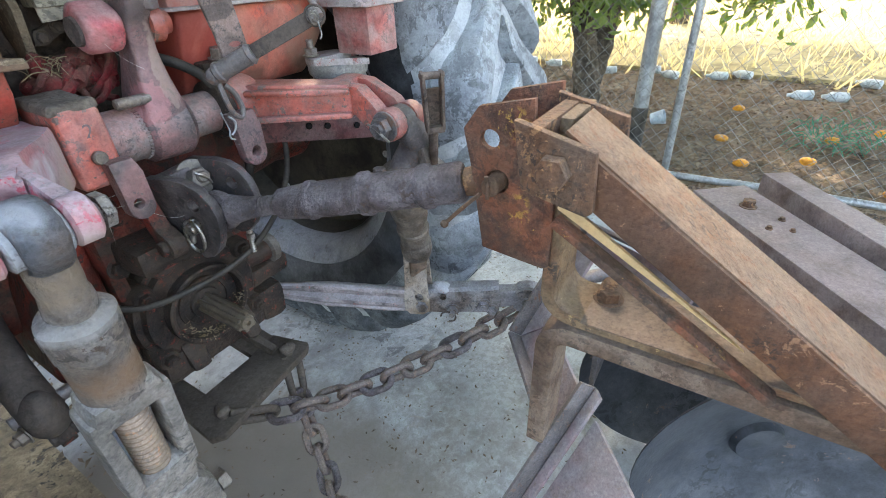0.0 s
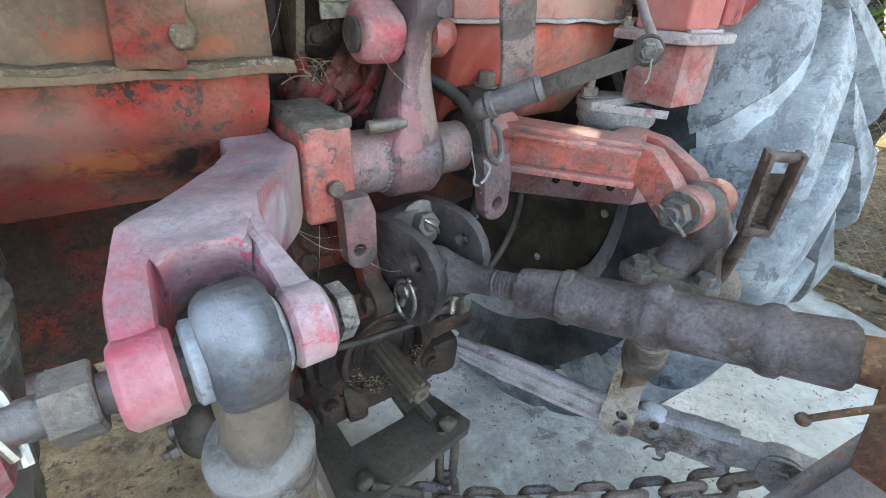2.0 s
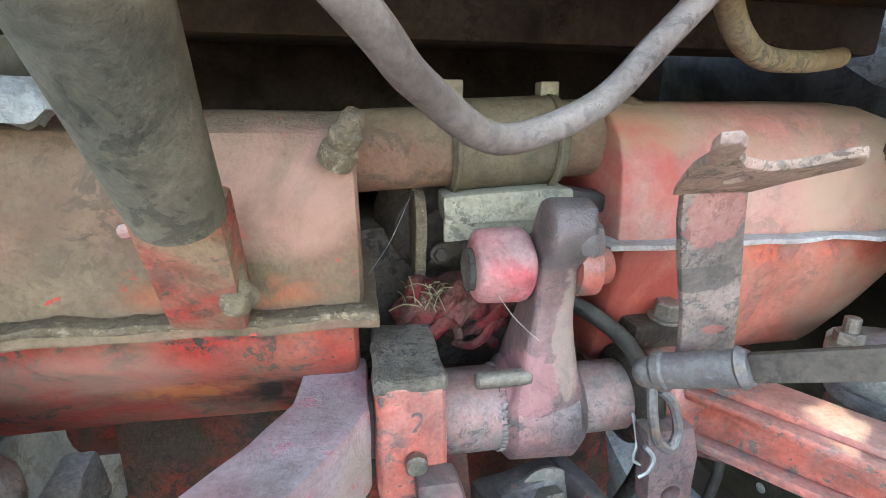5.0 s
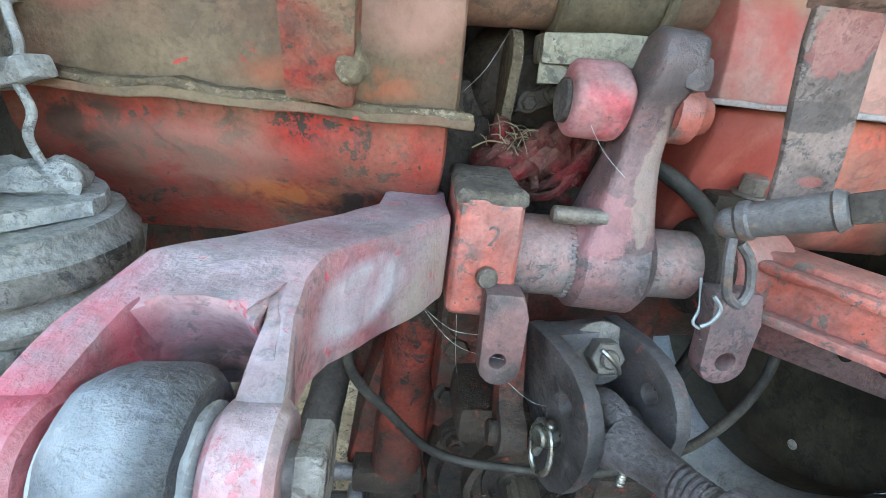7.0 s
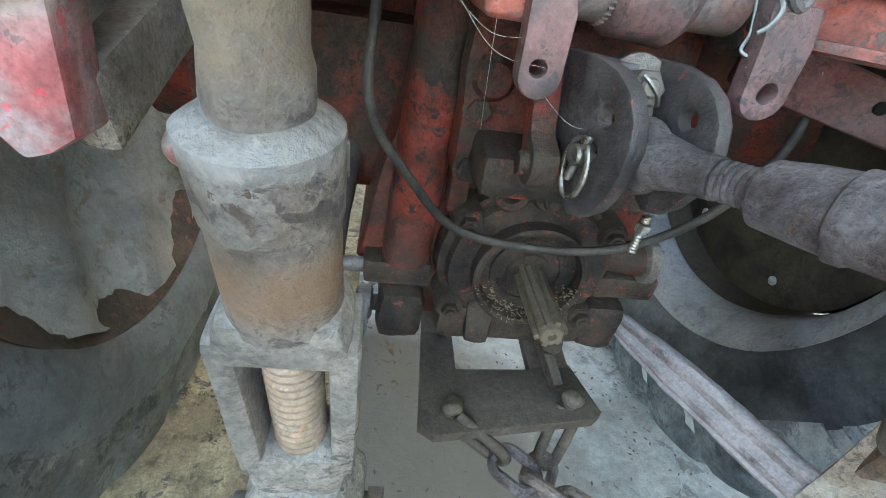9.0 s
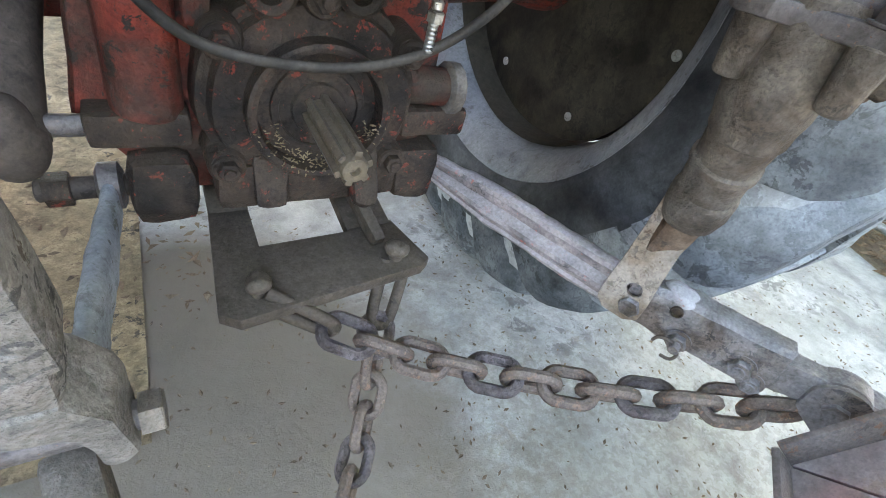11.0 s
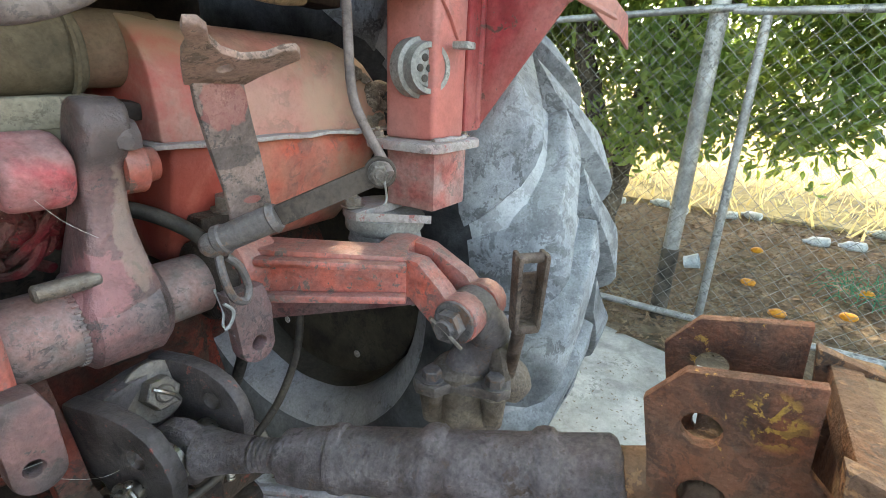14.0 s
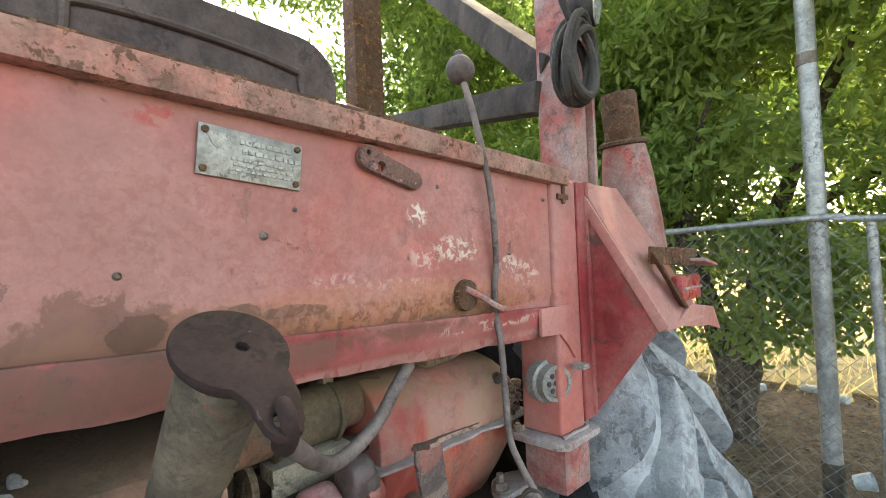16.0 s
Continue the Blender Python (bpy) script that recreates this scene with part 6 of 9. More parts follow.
crust = thing("clay_crust", (-0.52, 0.90, 1.15), "dried grey clay crumbling on the fuel tank's corner", "clay")
edge_ = ragged([(-0.500, 1.135), (-0.486, 1.175), (-0.490, 1.205), (-0.468, 1.228), (-0.462, 1.250), (-0.425, 1.262), (-0.370, 1.267), (-0.335, 1.272), (-0.360, 1.283), (-0.420, 1.286), (-0.480, 1.284), (-0.520, 1.268), (-0.536, 1.232), (-0.545, 1.185), (-0.532, 1.140), (-0.500, 1.135)], 0.009, 0.0045)
part("crust_sheet", crust_sheet(edge_, 0.884, 0.902), CLAY, crust, sharp=60)
edge_ = ragged([(-0.545, 1.205), (-0.505, 1.215), (-0.495, 1.245), (-0.520, 1.268), (-0.548, 1.250), (-0.545, 1.205)], 0.008, 0.004)
part("thick_crust", crust_sheet(edge_, 0.868, 0.890), CLAY, crust, sharp=60)
for k in range(4):
    solo("clay_clod", lumpy(lumpy(ball((-0.435 + 0.026 * k + rc.uniform(-0.01, 0.01), 0.945 + 0.02 * rc.random(), 1.275), 0.004 + 0.004 * rc.random(), (1.3, 1.4, 0.8), 12), 0.008, 70), 0.002, 200), CLAY, "crumb of dried clay lying on the tank", "clay", "clay clods", sharp=60)
solo("root", tube([(-0.478, 0.874, 1.202), (-0.472, 0.866, 1.172), (-0.466, 0.862, 1.150), (-0.471, 0.860, 1.132), (-0.463, 0.857, 1.112), (-0.467, 0.855, 1.095), (-0.456, 0.850, 1.076)], 0.0030, 8, 5, 0.003), CLAY, "thin clay-coated root hanging by the tank", "root")
solo("clay_flake", lumpy(bar((-0.492, 0.868, 1.128), (-0.455, 0.862, 1.140), 0.022, 0.014, 0.003), 0.003, 40, 2), CLAY, "pale flake of clay on the seam", "clay")

# tapered olive column over the near tank, capped with a drilled plate
col = thing("capped_column", (-0.284, 0.86, 1.13), "olive steel column with drilled round cap and lug", "column")
c1 = Vector((-0.262, 0.684, 1.405))
c0 = Vector((-0.278, 0.880, 1.142)).lerp(c1, 0.31)
dc = (c1 - c0).normalized()
Lc = (c1 - c0).length
part("column", lumpy(lathe(c0, c1, [(0, 0.022), (0.05, 0.024), (Lc - 0.02, 0.029), (Lc - 0.004, 0.0305), (Lc, 0.0305)], 26), 0.0012, 25), OLIVE, col)
part("cap_rim", lathe(c1 + dc * 0.0005, c1 + dc * 0.006, [(0, 0.0325), (0.001, 0.0345), (0.0055, 0.0350)], 40), CAPIRON, col, "turned-down rim of the cap")
ux = Vector((1, 0, 0)) - dc * dc.x
ux.normalize()
cap_at = Matrix.Translation(c1 + dc * 0.005)
for row, axis in enumerate((ux, dc.cross(ux), dc)):
    for k in range(3):
        cap_at[k][row] = axis[k]
drop_o = arc(-0.002, 0.0, 0.0358, -42, 252, 44) + [(-0.0070, -0.0455), (-0.0035, -0.064), (0.0015, -0.0705), (0.009, -0.0725), (0.0165, -0.0700), (0.0205, -0.062), (0.0240, -0.044)]
bm = slab(drop_o, "z", 0.0, 0.0065, [(0.0088, -0.0600, 0.0068), (0.0035, -0.001, 0.0040)], 0.0018)
for v in bm.verts:
    if v.co.y < -0.040:
        v.co.z -= 0.10 * (-0.040 - v.co.y)
bm.transform(cap_at)
cap = part("cap", lumpy(bm, 0.0006, 40), CAPIRON, col, "dark drop-shaped cap plate with two drilled holes")
hook = [(-0.252, 0.636, 1.3835), (-0.2535, 0.628, 1.3815), (-0.2535, 0.624, 1.3755), (-0.250, 0.630, 1.366), (-0.244, 0.648, 1.353), (-0.234, 0.680, 1.343), (-0.222, 0.706, 1.341)]
part("shackle", tube(hook, 0.0052, 10, 5), CAPIRON, cap, "bent link hooked through the lug")

# hoses
solo("breather_hose", tube([(-0.222, 0.715, 1.340), (-0.179, 0.749, 1.301), (-0.156, 0.778, 1.281), (-0.112, 0.806, 1.258), (-0.055, 0.820, 1.275), (-0.015, 0.828, 1.310), (0.018, 0.832, 1.342)], 0.0082, 12, 7), HOSE, "grey-brown dusty rubber hose hanging in a loop", "hose")
solo("hose_clip", bar((0.012, 0.822, 1.335), (0.032, 0.835, 1.352), 0.030, 0.006, 0.002), RUST, "bent metal clip holding the hose", "clip")
solo("rear_hose", tube([(0.03, 0.842, 1.345), (0.065, 0.865, 1.322), (0.115, 0.895, 1.312), (0.17, 0.91, 1.312), (0.215, 0.925, 1.318)], 0.0085, 10, 6), DIRTHOSE, "tan dusty hose over the fuel tank", "hose")

# drilled support strap between the tanks, with its forked bracket
st = thing("strap_bracket", (0.08, 0.86, 1.07), "flat black-and-red steel strap with forked top", "bracket")
strap_o = [(0.056, 1.078), (0.106, 1.078), (0.100, 1.10), (0.092, 1.13), (0.082, 1.165), (0.070, 1.20), (0.063, 1.224), (0.014, 1.232), (0.020, 1.205), (0.032, 1.168), (0.045, 1.13), (0.053, 1.10)]
bm = slab(strap_o, "y", 0.861, 0.867, bevel=0.002)
for v in bm.verts:
    v.co.y -= 0.030 * (v.co.z - 1.078) / 0.145
part("strap", lumpy(bm, 0.0012, 20), STRAPIRON, st, "bent flat strap with flaking paint")
# forked plate bent forward over the strap's top
fork_o = [(0.012, 0.836), (-0.002, 0.812), (-0.013, 0.790), (-0.016, 0.776), (-0.027, 0.762), (-0.030, 0.754), (-0.021, 0.752), (-0.011, 0.759), (-0.003, 0.771), (0.014, 0.784), (0.035, 0.791), (0.052, 0.786), (0.061, 0.773), (0.070, 0.770), (0.079, 0.776), (0.086, 0.784), (0.078, 0.800), (0.070, 0.817), (0.064, 0.838)]
fk = slab(fork_o, "z", 1.221, 1.227, [(0.030, 0.806, 0.007)], 0.0015)
for v in fk.verts:
    v.co.z += 0.45 * (0.836 - v.co.y)
part("fork", fk, FORKTAN, st, "bent forked plate")
hb = thing("feed_bolt_block", (0.09, 0.94, 1.07), "greasy bolted block below the fuel tank", "bolted block")
part("block", lumpy(box((0.060, 0.925, 1.058), (0.128, 0.985, 1.085), 0.006), 0.002, 40, 1), CAST, hb)
bolt(hb, (0.098, 0.938, 1.085), (0, -0.15, 1), 0.012, 0.016)

# draft control rod from the shaft ear across to the far lever
rod = thing("control_rod", (0.08, 0.80, 1.08), "grey control rod with flattened dark end", "control rod")
p0 = Vector((0.036, 0.862, 1.078))
p2 = Vector((0.130, 0.735, 1.150))
p1 = p0 + (p2 - p0) * 0.42
part("sleeve", lathe(p0, p1, [(0, 0.011), (0.004, 0.0155), (0.010, 0.0155), (0.012, 0.0135), (0.060, 0.0135), (0.062, 0.0155), (0.068, 0.012)], 20), STEEL, rod, "grey turned sleeve")
part("rod_end", lumpy(bar(p1 - (p2 - p0) * 0.03, p2, 0.0080, 0.021, 0.0025), 0.0008, 30), DARKPIPE, rod, "flat dark bar")
flat = (p2 - p0).cross(Vector((0, 0, 1))).normalized()
if flat.y > 0:
    flat = -flat
part("rod_eye", lumpy(cyl(p2 - flat * 0.0042, p2 + flat * 0.0042, 0.0150, n=26, bevel=0.0015), 0.0006, 60), DARKPIPE, rod, "round eye of the flat bar")
bolt(rod, p2 + flat * 0.0042, flat, 0.0085, 0.0070, shank=0.004, mat=ROD)
part("tie_wire", tube([p2 + flat * 0.012 + Vector((0.004, 0, 0.004)), p2 + flat * 0.014 + Vector((0.008, 0, -0.010)), p2 + flat * 0.012 + Vector((0.010, 0, -0.024)), p2 + flat * 0.013 + Vector((0.006, 0, -0.030))], 0.0011, 6, 4), GALV, rod, "loose end of tie wire")
part("knuckle", ball((0.034, 0.864, 1.076), 0.0125), STEEL, rod)
part("link", tube([(0.036, 0.860, 1.066), (0.034, 0.852, 1.045), (0.040, 0.850, 1.022), (0.054, 0.852, 1.012), (0.062, 0.856, 1.024), (0.056, 0.858, 1.048), (0.044, 0.860, 1.062)], 0.0042, 8, 4), STEEL, rod, "hanging chain link")
part("split_pin", tube([(0.028, 0.848, 1.020), (0.036, 0.846, 1.010), (0.032, 0.846, 0.998), (0.026, 0.848, 0.992)], 0.0018, 6, 4), GALV, rod)
# tall bent lever with a ball knob
lv = thing("hand_lever", (0.25, 0.76, 1.10), "thin bent iron hand lever with round knob", "lever")
part("stem", tube([(0.128, 0.722, 1.150), (0.133, 0.735, 1.162), (0.132, 0.755, 1.190), (0.133, 0.771, 1.221), (0.141, 0.782, 1.28), (0.149, 0.792, 1.339), (0.155, 0.806, 1.40), (0.155, 0.800, 1.47), (0.140, 0.794, 1.56), (0.120, 0.800, 1.66), (0.112, 0.812, 1.715)], 0.0047, 10, 5), HOSE, lv)
part("knob", lumpy(ball((0.110, 0.815, 1.733), 0.0205), 0.0006, 40), SEAT, lv, "dark round knob")
part("nub", cyl((0.110, 0.816, 1.750), (0.110, 0.817, 1.760), 0.007, n=12), SEAT, lv)
gd = thing("lever_guide", (0.09, 0.80, 1.39), "rusty wire guide holding the lever", "guide")
part("plate", lathe((0.096, 0.812, 1.415), (0.096, 0.803, 1.415), [(0, 0.020), (0.002, 0.022), (0.009, 0.021)], 20), RUST, gd)
part("loop", tube([(0.090, 0.802, 1.424), (0.110, 0.797, 1.414), (0.135, 0.792, 1.400), (0.152, 0.790, 1.392), (0.168, 0.796, 1.390)], 0.0045, 8, 4), POST_RED, gd)

# ---- gear case, power take-off and drawbar ----
gc = thing("rear_gearcase", (CX, 1.15, 0.45), "grimy red rear gear case with power take-off", "gear case")
out = [(-0.245, 0.56), (-0.280, 0.60), (-0.262, 0.70), (-0.240, 0.80), (-0.205, 0.93), (-0.14, 1.00), (0.07, 1.00), (0.13, 0.93), (0.155, 0.78), (0.155, 0.60), (0.125, 0.50), (-0.205, 0.50)]
part("housing", lumpy(slab(out, "y", 1.065, 1.60, bevel=0.02), 0.006, 9, 1), CASE_RED, gc)
part("rib", lumpy(box((-0.160, 1.02, 0.72), (-0.135, 1.08, 0.99), 0.008), 0.003, 30, 2), CASE_RED, gc)
part("upper_cover", lumpy(box((-0.170, 0.985, 0.78), (0.085, 1.08, 0.985), 0.02), 0.006, 16, 2), CASE_RED, gc)
part("round_rib", lumpy(cyl((-0.205, 1.055, 0.62), (-0.190, 1.050, 0.98), 0.036, n=22), 0.004, 18), CASE_RED, gc, "upright round rib of the casting")
part("brace_rib", lumpy(bar((-0.150, 1.005, 0.860), (-0.075, 0.995, 0.775), 0.030, 0.036, 0.010), 0.003, 30, 2), CAST, gc)
part("oil_boss", lumpy(lathe((-0.140, 1.01, 0.905), (-0.140, 0.972, 0.905), [(0, 0.026), (0.030, 0.024), (0.038, 0.018)], 20), 0.002, 30), CASE_RED, gc)
for x, y, z in ((-0.149, 0.990, 0.800), (-0.148, 0.990, 0.869), (0.075, 0.985, 0.82)):
    bolt(gc, (x, y, z), (0, -1, 0), 0.014, 0.010, mat=CAST)
PC = Vector((-0.030, 1.0, 0.640))
part("flange", lumpy(lathe(PC + Vector((0, 0.075, 0)), PC + Vector((0, 0.012, 0)), [(0, 0.135), (0.045, 0.128), (0.05, 0.118), (0.063, 0.114)], 36), 0.003, 20), CAST, gc, "oily cast flange")
ring = part("pto_cover", lathe(PC + Vector((0, 0.02, 0)), PC + Vector((0, -0.012, 0)), [(0, 0.084), (0.030, 0.083), (0.032, 0.079), (0.030, 0.073), (0.006, 0.070), (0.004, 0.058), (0.012, 0.055), (0.012, 0.047), (0.004, 0.044), (0.004, 0.034), (0.014, 0.031), (0.014, 0.024)], 40), CAST, gc, "stepped round cover with chaff")
sp = part("pto_shaft", lathe(PC + Vector((0, 0.02, 0)), PC + Vector((0.002, -0.120, -0.004)), [(0, 0.0155), (0.134, 0.0155), (0.138, 0.0135), (0.1385, 0.0060), (0.132, 0.0050)], 24), PTO, gc, "splined greasy shaft")
for k in range(6):
    a = 2 * math.pi * k / 6 + 0.3
    o = Vector((math.cos(a) * 0.0175, 0, math.sin(a) * 0.0175))
    part("spline", bar(PC + o + Vector((0, 0.01, 0)), PC + o + Vector((0.002, -0.114, -0.004)), 0.008, 0.007, 0.001, up=o.normalized()), PTO, sp)
for a in (35, 90, 142, 215, 322):
    q = PC + Vector((0.128 * math.cos(radians(a)), 0.016, 0.122 * math.sin(radians(a))))
    part("boss", lumpy(lathe(q + Vector((0, 0.05, 0)), q + Vector((0, -0.012, 0)), [(0, 0.026), (0.055, 0.022), (0.062, 0.019)], 18), 0.002, 40), CAST, gc)
    bolt(gc, q + Vector((0, -0.012, 0)), (0, -1, 0), 0.013, 0.012, shank=0.006, mat=CAST)
for x, z in ((-0.085, 0.768), (0.005, 0.775)):
    part("eyelet", lathe((x, 1.015, z), (x, 0.990, z), [(0, 0.026), (0.021, 0.026), (0.024, 0.022), (0.021, 0.014), (0.006, 0.012)], 20), CAST, gc)
for s in (-1, 1):
    x0 = CX + s * 0.13
    part("side_lug", lumpy(box((min(x0, x0 + s * 0.075), 1.03, 0.47), (max(x0, x0 + s * 0.075), 1.16, 0.565), 0.026), 0.006, 20, 3), CAST, gc, "cast lug for the lower link")
    part("side_plate", lumpy(box((min(x0, x0 + s * 0.10), 1.03, 0.585), (max(x0, x0 + s * 0.10), 1.14, 0.625), 0.008), 0.003, 20, 2), CAST, gc)
    if s < 0:
        continue
    part("side_boss", lumpy(cyl((CX + s * 0.12, 1.055, 0.655), (CX + s * 0.205, 1.05, 0.650), 0.026, n=20), 0.002, 30), CASE_RED, gc)
    part("knurled_nut", lathe((CX + s * 0.190, 1.05, 0.650), (CX + s * 0.215, 1.05, 0.649), [(0, 0.03), (0.004, 0.036), (0.02, 0.036), (0.025, 0.028)], 12), ROD, gc, "chalky round nut")
part("lower_foot", lumpy(bar((-0.085, 1.03, 0.575), (-0.088, 1.00, 0.512), 0.046, 0.052, 0.014, w1=0.040), 0.003, 40, 2), CAST, gc, "rounded cast foot under the cover")
part("lower_foot", lumpy(bar((0.036, 1.03, 0.575), (0.030, 0.985, 0.508), 0.040, 0.046, 0.014, w1=0.034), 0.003, 40, 2), CAST, gc)
part("cover_lip", lumpy(box((-0.150, 1.005, 0.505), (0.085, 1.06, 0.570), 0.014), 0.004, 26, 2), CAST, gc, "greasy lower lip of the housing")
# axle trumpet housings
for s in (-1, 1):
    ax = thing("axle_housing", (CX + s * 0.35, 1.38, 0.65), "dirty red rear axle housing", "axle housing", "axle housings")
    part("trumpet", lumpy(lathe((CX + s * 0.14, 1.42, 0.80), (CX + s * 0.62, 1.42, 0.80), [(0, 0.20), (0.05, 0.19), (0.16, 0.14), (0.38, 0.115), (0.44, 0.125), (0.48, 0.125)], 32), 0.004, 12), CASE_RED, ax)
    if s < 0:
        # beam takes the darker casing red to imitate the shade under the tank
        part("beam", lumpy(box((CX + min(s * 0.14, s * 0.50), 1.19, 0.66), (CX + max(s * 0.14, s * 0.50), 1.30, 0.92), 0.02), 0.004, 12, 1), CASE_RED, ax, "box beam, red darkened for shade under the tank")
    if s > 0:
        continue
    part("stay", lumpy(tube([(CX + s * 0.27, 1.22, 0.73), (CX + s * 0.28, 1.15, 0.68), (CX + s * 0.288, 1.09, 0.635), (CX + s * 0.290, 1.04, 0.600)], 0.027, 14, 4, 0.033), 0.002, 30), DARKPIPE, ax, "stout dark stay with rounded end")
    part("stay_end", lumpy(ball((CX + s * 0.290, 1.036, 0.598), 0.036, (0.85, 1.0, 1.25), 22), 0.003, 30), DARKPIPE, ax, "rounded end of the stay")
    bolt(ax, (CX + s * 0.322, 1.030, 0.588), (-1, -0.2, 0), 0.012, 0.012, shank=0.010, mat=BOLT)
    part("stay_bolt", cyl((CX + s * 0.22, 1.050, 0.605), (CX + s * 0.33, 1.050, 0.605), 0.012, n=16), STEEL, ax)
rc = random.Random(12)
chaff = bmesh.new()
for k in range(260):
    a, rr = rc.uniform(math.pi * 1.05, math.pi * 1.95), rc.uniform(0.052, 0.080)
    q = PC + Vector((rr * math.cos(a), -0.004 + rc.uniform(-0.012, 0.004), rr * math.sin(a)))
    dv = Vector((rc.uniform(-1, 1), rc.uniform(-1, 1), rc.uniform(-0.4, 0.4))).normalized() * rc.uniform(0.001, 0.003)
    chaff = join(chaff, bar(q - dv, q + dv, 0.0014, 0.001, 0.0003))
part("chaff", chaff, SAND, ring, "straw-coloured chaff caught in the cover")
dead = thing("dark_underbody", (0, 1.75, 0.95), "rusty floor behind the tanks, with unseen transmission added to block sun", "underbody")
# forward body and front axle are out of view, added to block sun
body = [(-0.16, 0.46), (0.09, 0.46), (0.17, 0.62), (0.20, 0.95), (0.18, 1.24), (0.10, 1.36), (-0.17, 1.36), (-0.25, 1.24), (-0.27, 0.95), (-0.24, 0.62)]
part("transmission", lumpy(slab(body, "y", 1.585, 3.55, bevel=0.03), 0.008, 6, 1), CASE_RED, dead, "unseen transmission and engine block added to shade the ground")
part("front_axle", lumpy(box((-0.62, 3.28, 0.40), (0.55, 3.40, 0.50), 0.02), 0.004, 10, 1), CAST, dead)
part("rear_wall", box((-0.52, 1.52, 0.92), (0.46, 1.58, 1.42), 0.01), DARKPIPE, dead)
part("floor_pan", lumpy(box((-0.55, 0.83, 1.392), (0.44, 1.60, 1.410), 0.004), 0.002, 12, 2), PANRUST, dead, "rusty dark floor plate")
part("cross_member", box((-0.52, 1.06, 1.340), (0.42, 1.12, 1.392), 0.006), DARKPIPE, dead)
part("gear_cover", lumpy(lathe((-0.10, 1.09, 1.16), (-0.10, 1.02, 1.15), [(0, 0.07), (0.02, 0.07), (0.05, 0.05), (0.055, 0.035), (0.07, 0.032)], 26), 0.002, 30), PLATE_IRON, dead)
part("top_case", lumpy(box((-0.20, 1.05, 0.98), (0.08, 1.52, 1.16), 0.03), 0.006, 14, 2), PLATE_IRON, dead)
cv = thing("linkage_cover", (-0.06, 1.0, 1.17), "dusty folded cover over the lift linkage", "cover")
part("cover", lumpy(bar((-0.112, 0.985, 1.190), (0.004, 0.978, 1.196), 0.050, 0.026, 0.004), 0.002, 40, 1), CARTON, cv)
part("arm", lumpy(bar((0.000, 0.980, 1.198), (0.040, 0.975, 1.192), 0.030, 0.018, 0.005), 0.002, 30), DARKPIPE, cv)
part("end_plate", slab(arc(1.00, 1.175, 0.030, 0, 180) + [(0.985, 1.12), (1.02, 1.12)], "x", -0.136, -0.126, bevel=0.002), DIRT, cv)
part("curved_link", lumpy(slab([(-0.118 + 0.052 * math.cos(radians(a)), 1.185 + 0.052 * math.sin(radians(a))) for a in range(-95, 1, 12)] + [(-0.118 + 0.034 * math.cos(radians(a)), 1.185 + 0.034 * math.sin(radians(a))) for a in range(0, -96, -12)], "y", 0.992, 1.002, bevel=0.002), 0.001, 40), PLATE_IRON, cv, "curved greasy link plate")
for a in (-80, -45, -12):
    bolt(cv, (-0.118 + 0.043 * math.cos(radians(a)), 0.992, 1.185 + 0.043 * math.sin(radians(a))), (0, -1, 0), 0.0075, 0.006, mat=PLATE_IRON)
part("fold_flap", lumpy(bar((-0.112, 0.968, 1.172), (-0.012, 0.962, 1.180), 0.004, 0.022, 0.0012), 0.0015, 40), CARTON, cv, "bent front flap")
rg = thing("rag", (-0.11, 0.99, 1.06), "crumpled faded red rag stuffed behind the block", "rag")
part("core", lumpy(join(ball((-0.125, 0.995, 1.086), 0.030, (1.0, 1.1, 0.9), 26), ball((-0.080, 1.0, 1.090), 0.030, (1.5, 1.0, 0.8), 26)), 0.012, 34), RAG, rg)
rr_ = random.Random(5)
for k in range(11):
    c = Vector((-0.118 + 0.018 * (k % 4), 0.985 + 0.004 * (k % 3), 1.090))
    w0, w1, ph = rr_.uniform(0.022, 0.040), rr_.uniform(0.018, 0.034), rr_.uniform(0, 6)
    lean = rr_.uniform(-0.6, 0.6)
    pts = [c + Vector((w0 * math.cos(a + ph), -0.012 + 0.016 * math.sin(2 * a + ph), w1 * math.sin(a) + lean * 0.02 * math.cos(a))) for a in [math.pi * (0.1 + 1.3 * j / 9) for j in range(10)]]
    part("fold", lumpy(tube(pts, rr_.uniform(0.004, 0.009), 8, 3, rr_.uniform(0.003, 0.006)), 0.002, 80), RAG, rg, "twisted fold of cloth")
straw = bmesh.new()
for k in range(34):
    q = Vector((rr_.uniform(-0.150, -0.100), rr_.uniform(0.955, 0.985), rr_.uniform(1.100, 1.122)))
    dv = Vector((rr_.uniform(-1, 1), rr_.uniform(-0.8, 0.8), rr_.uniform(-0.6, 0.6))).normalized() * rr_.uniform(0.006, 0.016)
    straw = join(straw, tube([q - dv, q + Vector((0, 0, 0.004)), q + dv], rr_.uniform(0.0003, 0.0007), 5, 3))
solo("dry_straw", straw, SAND, "dry straw wisps and dust caught in the rag", "straw", kind="stuff")
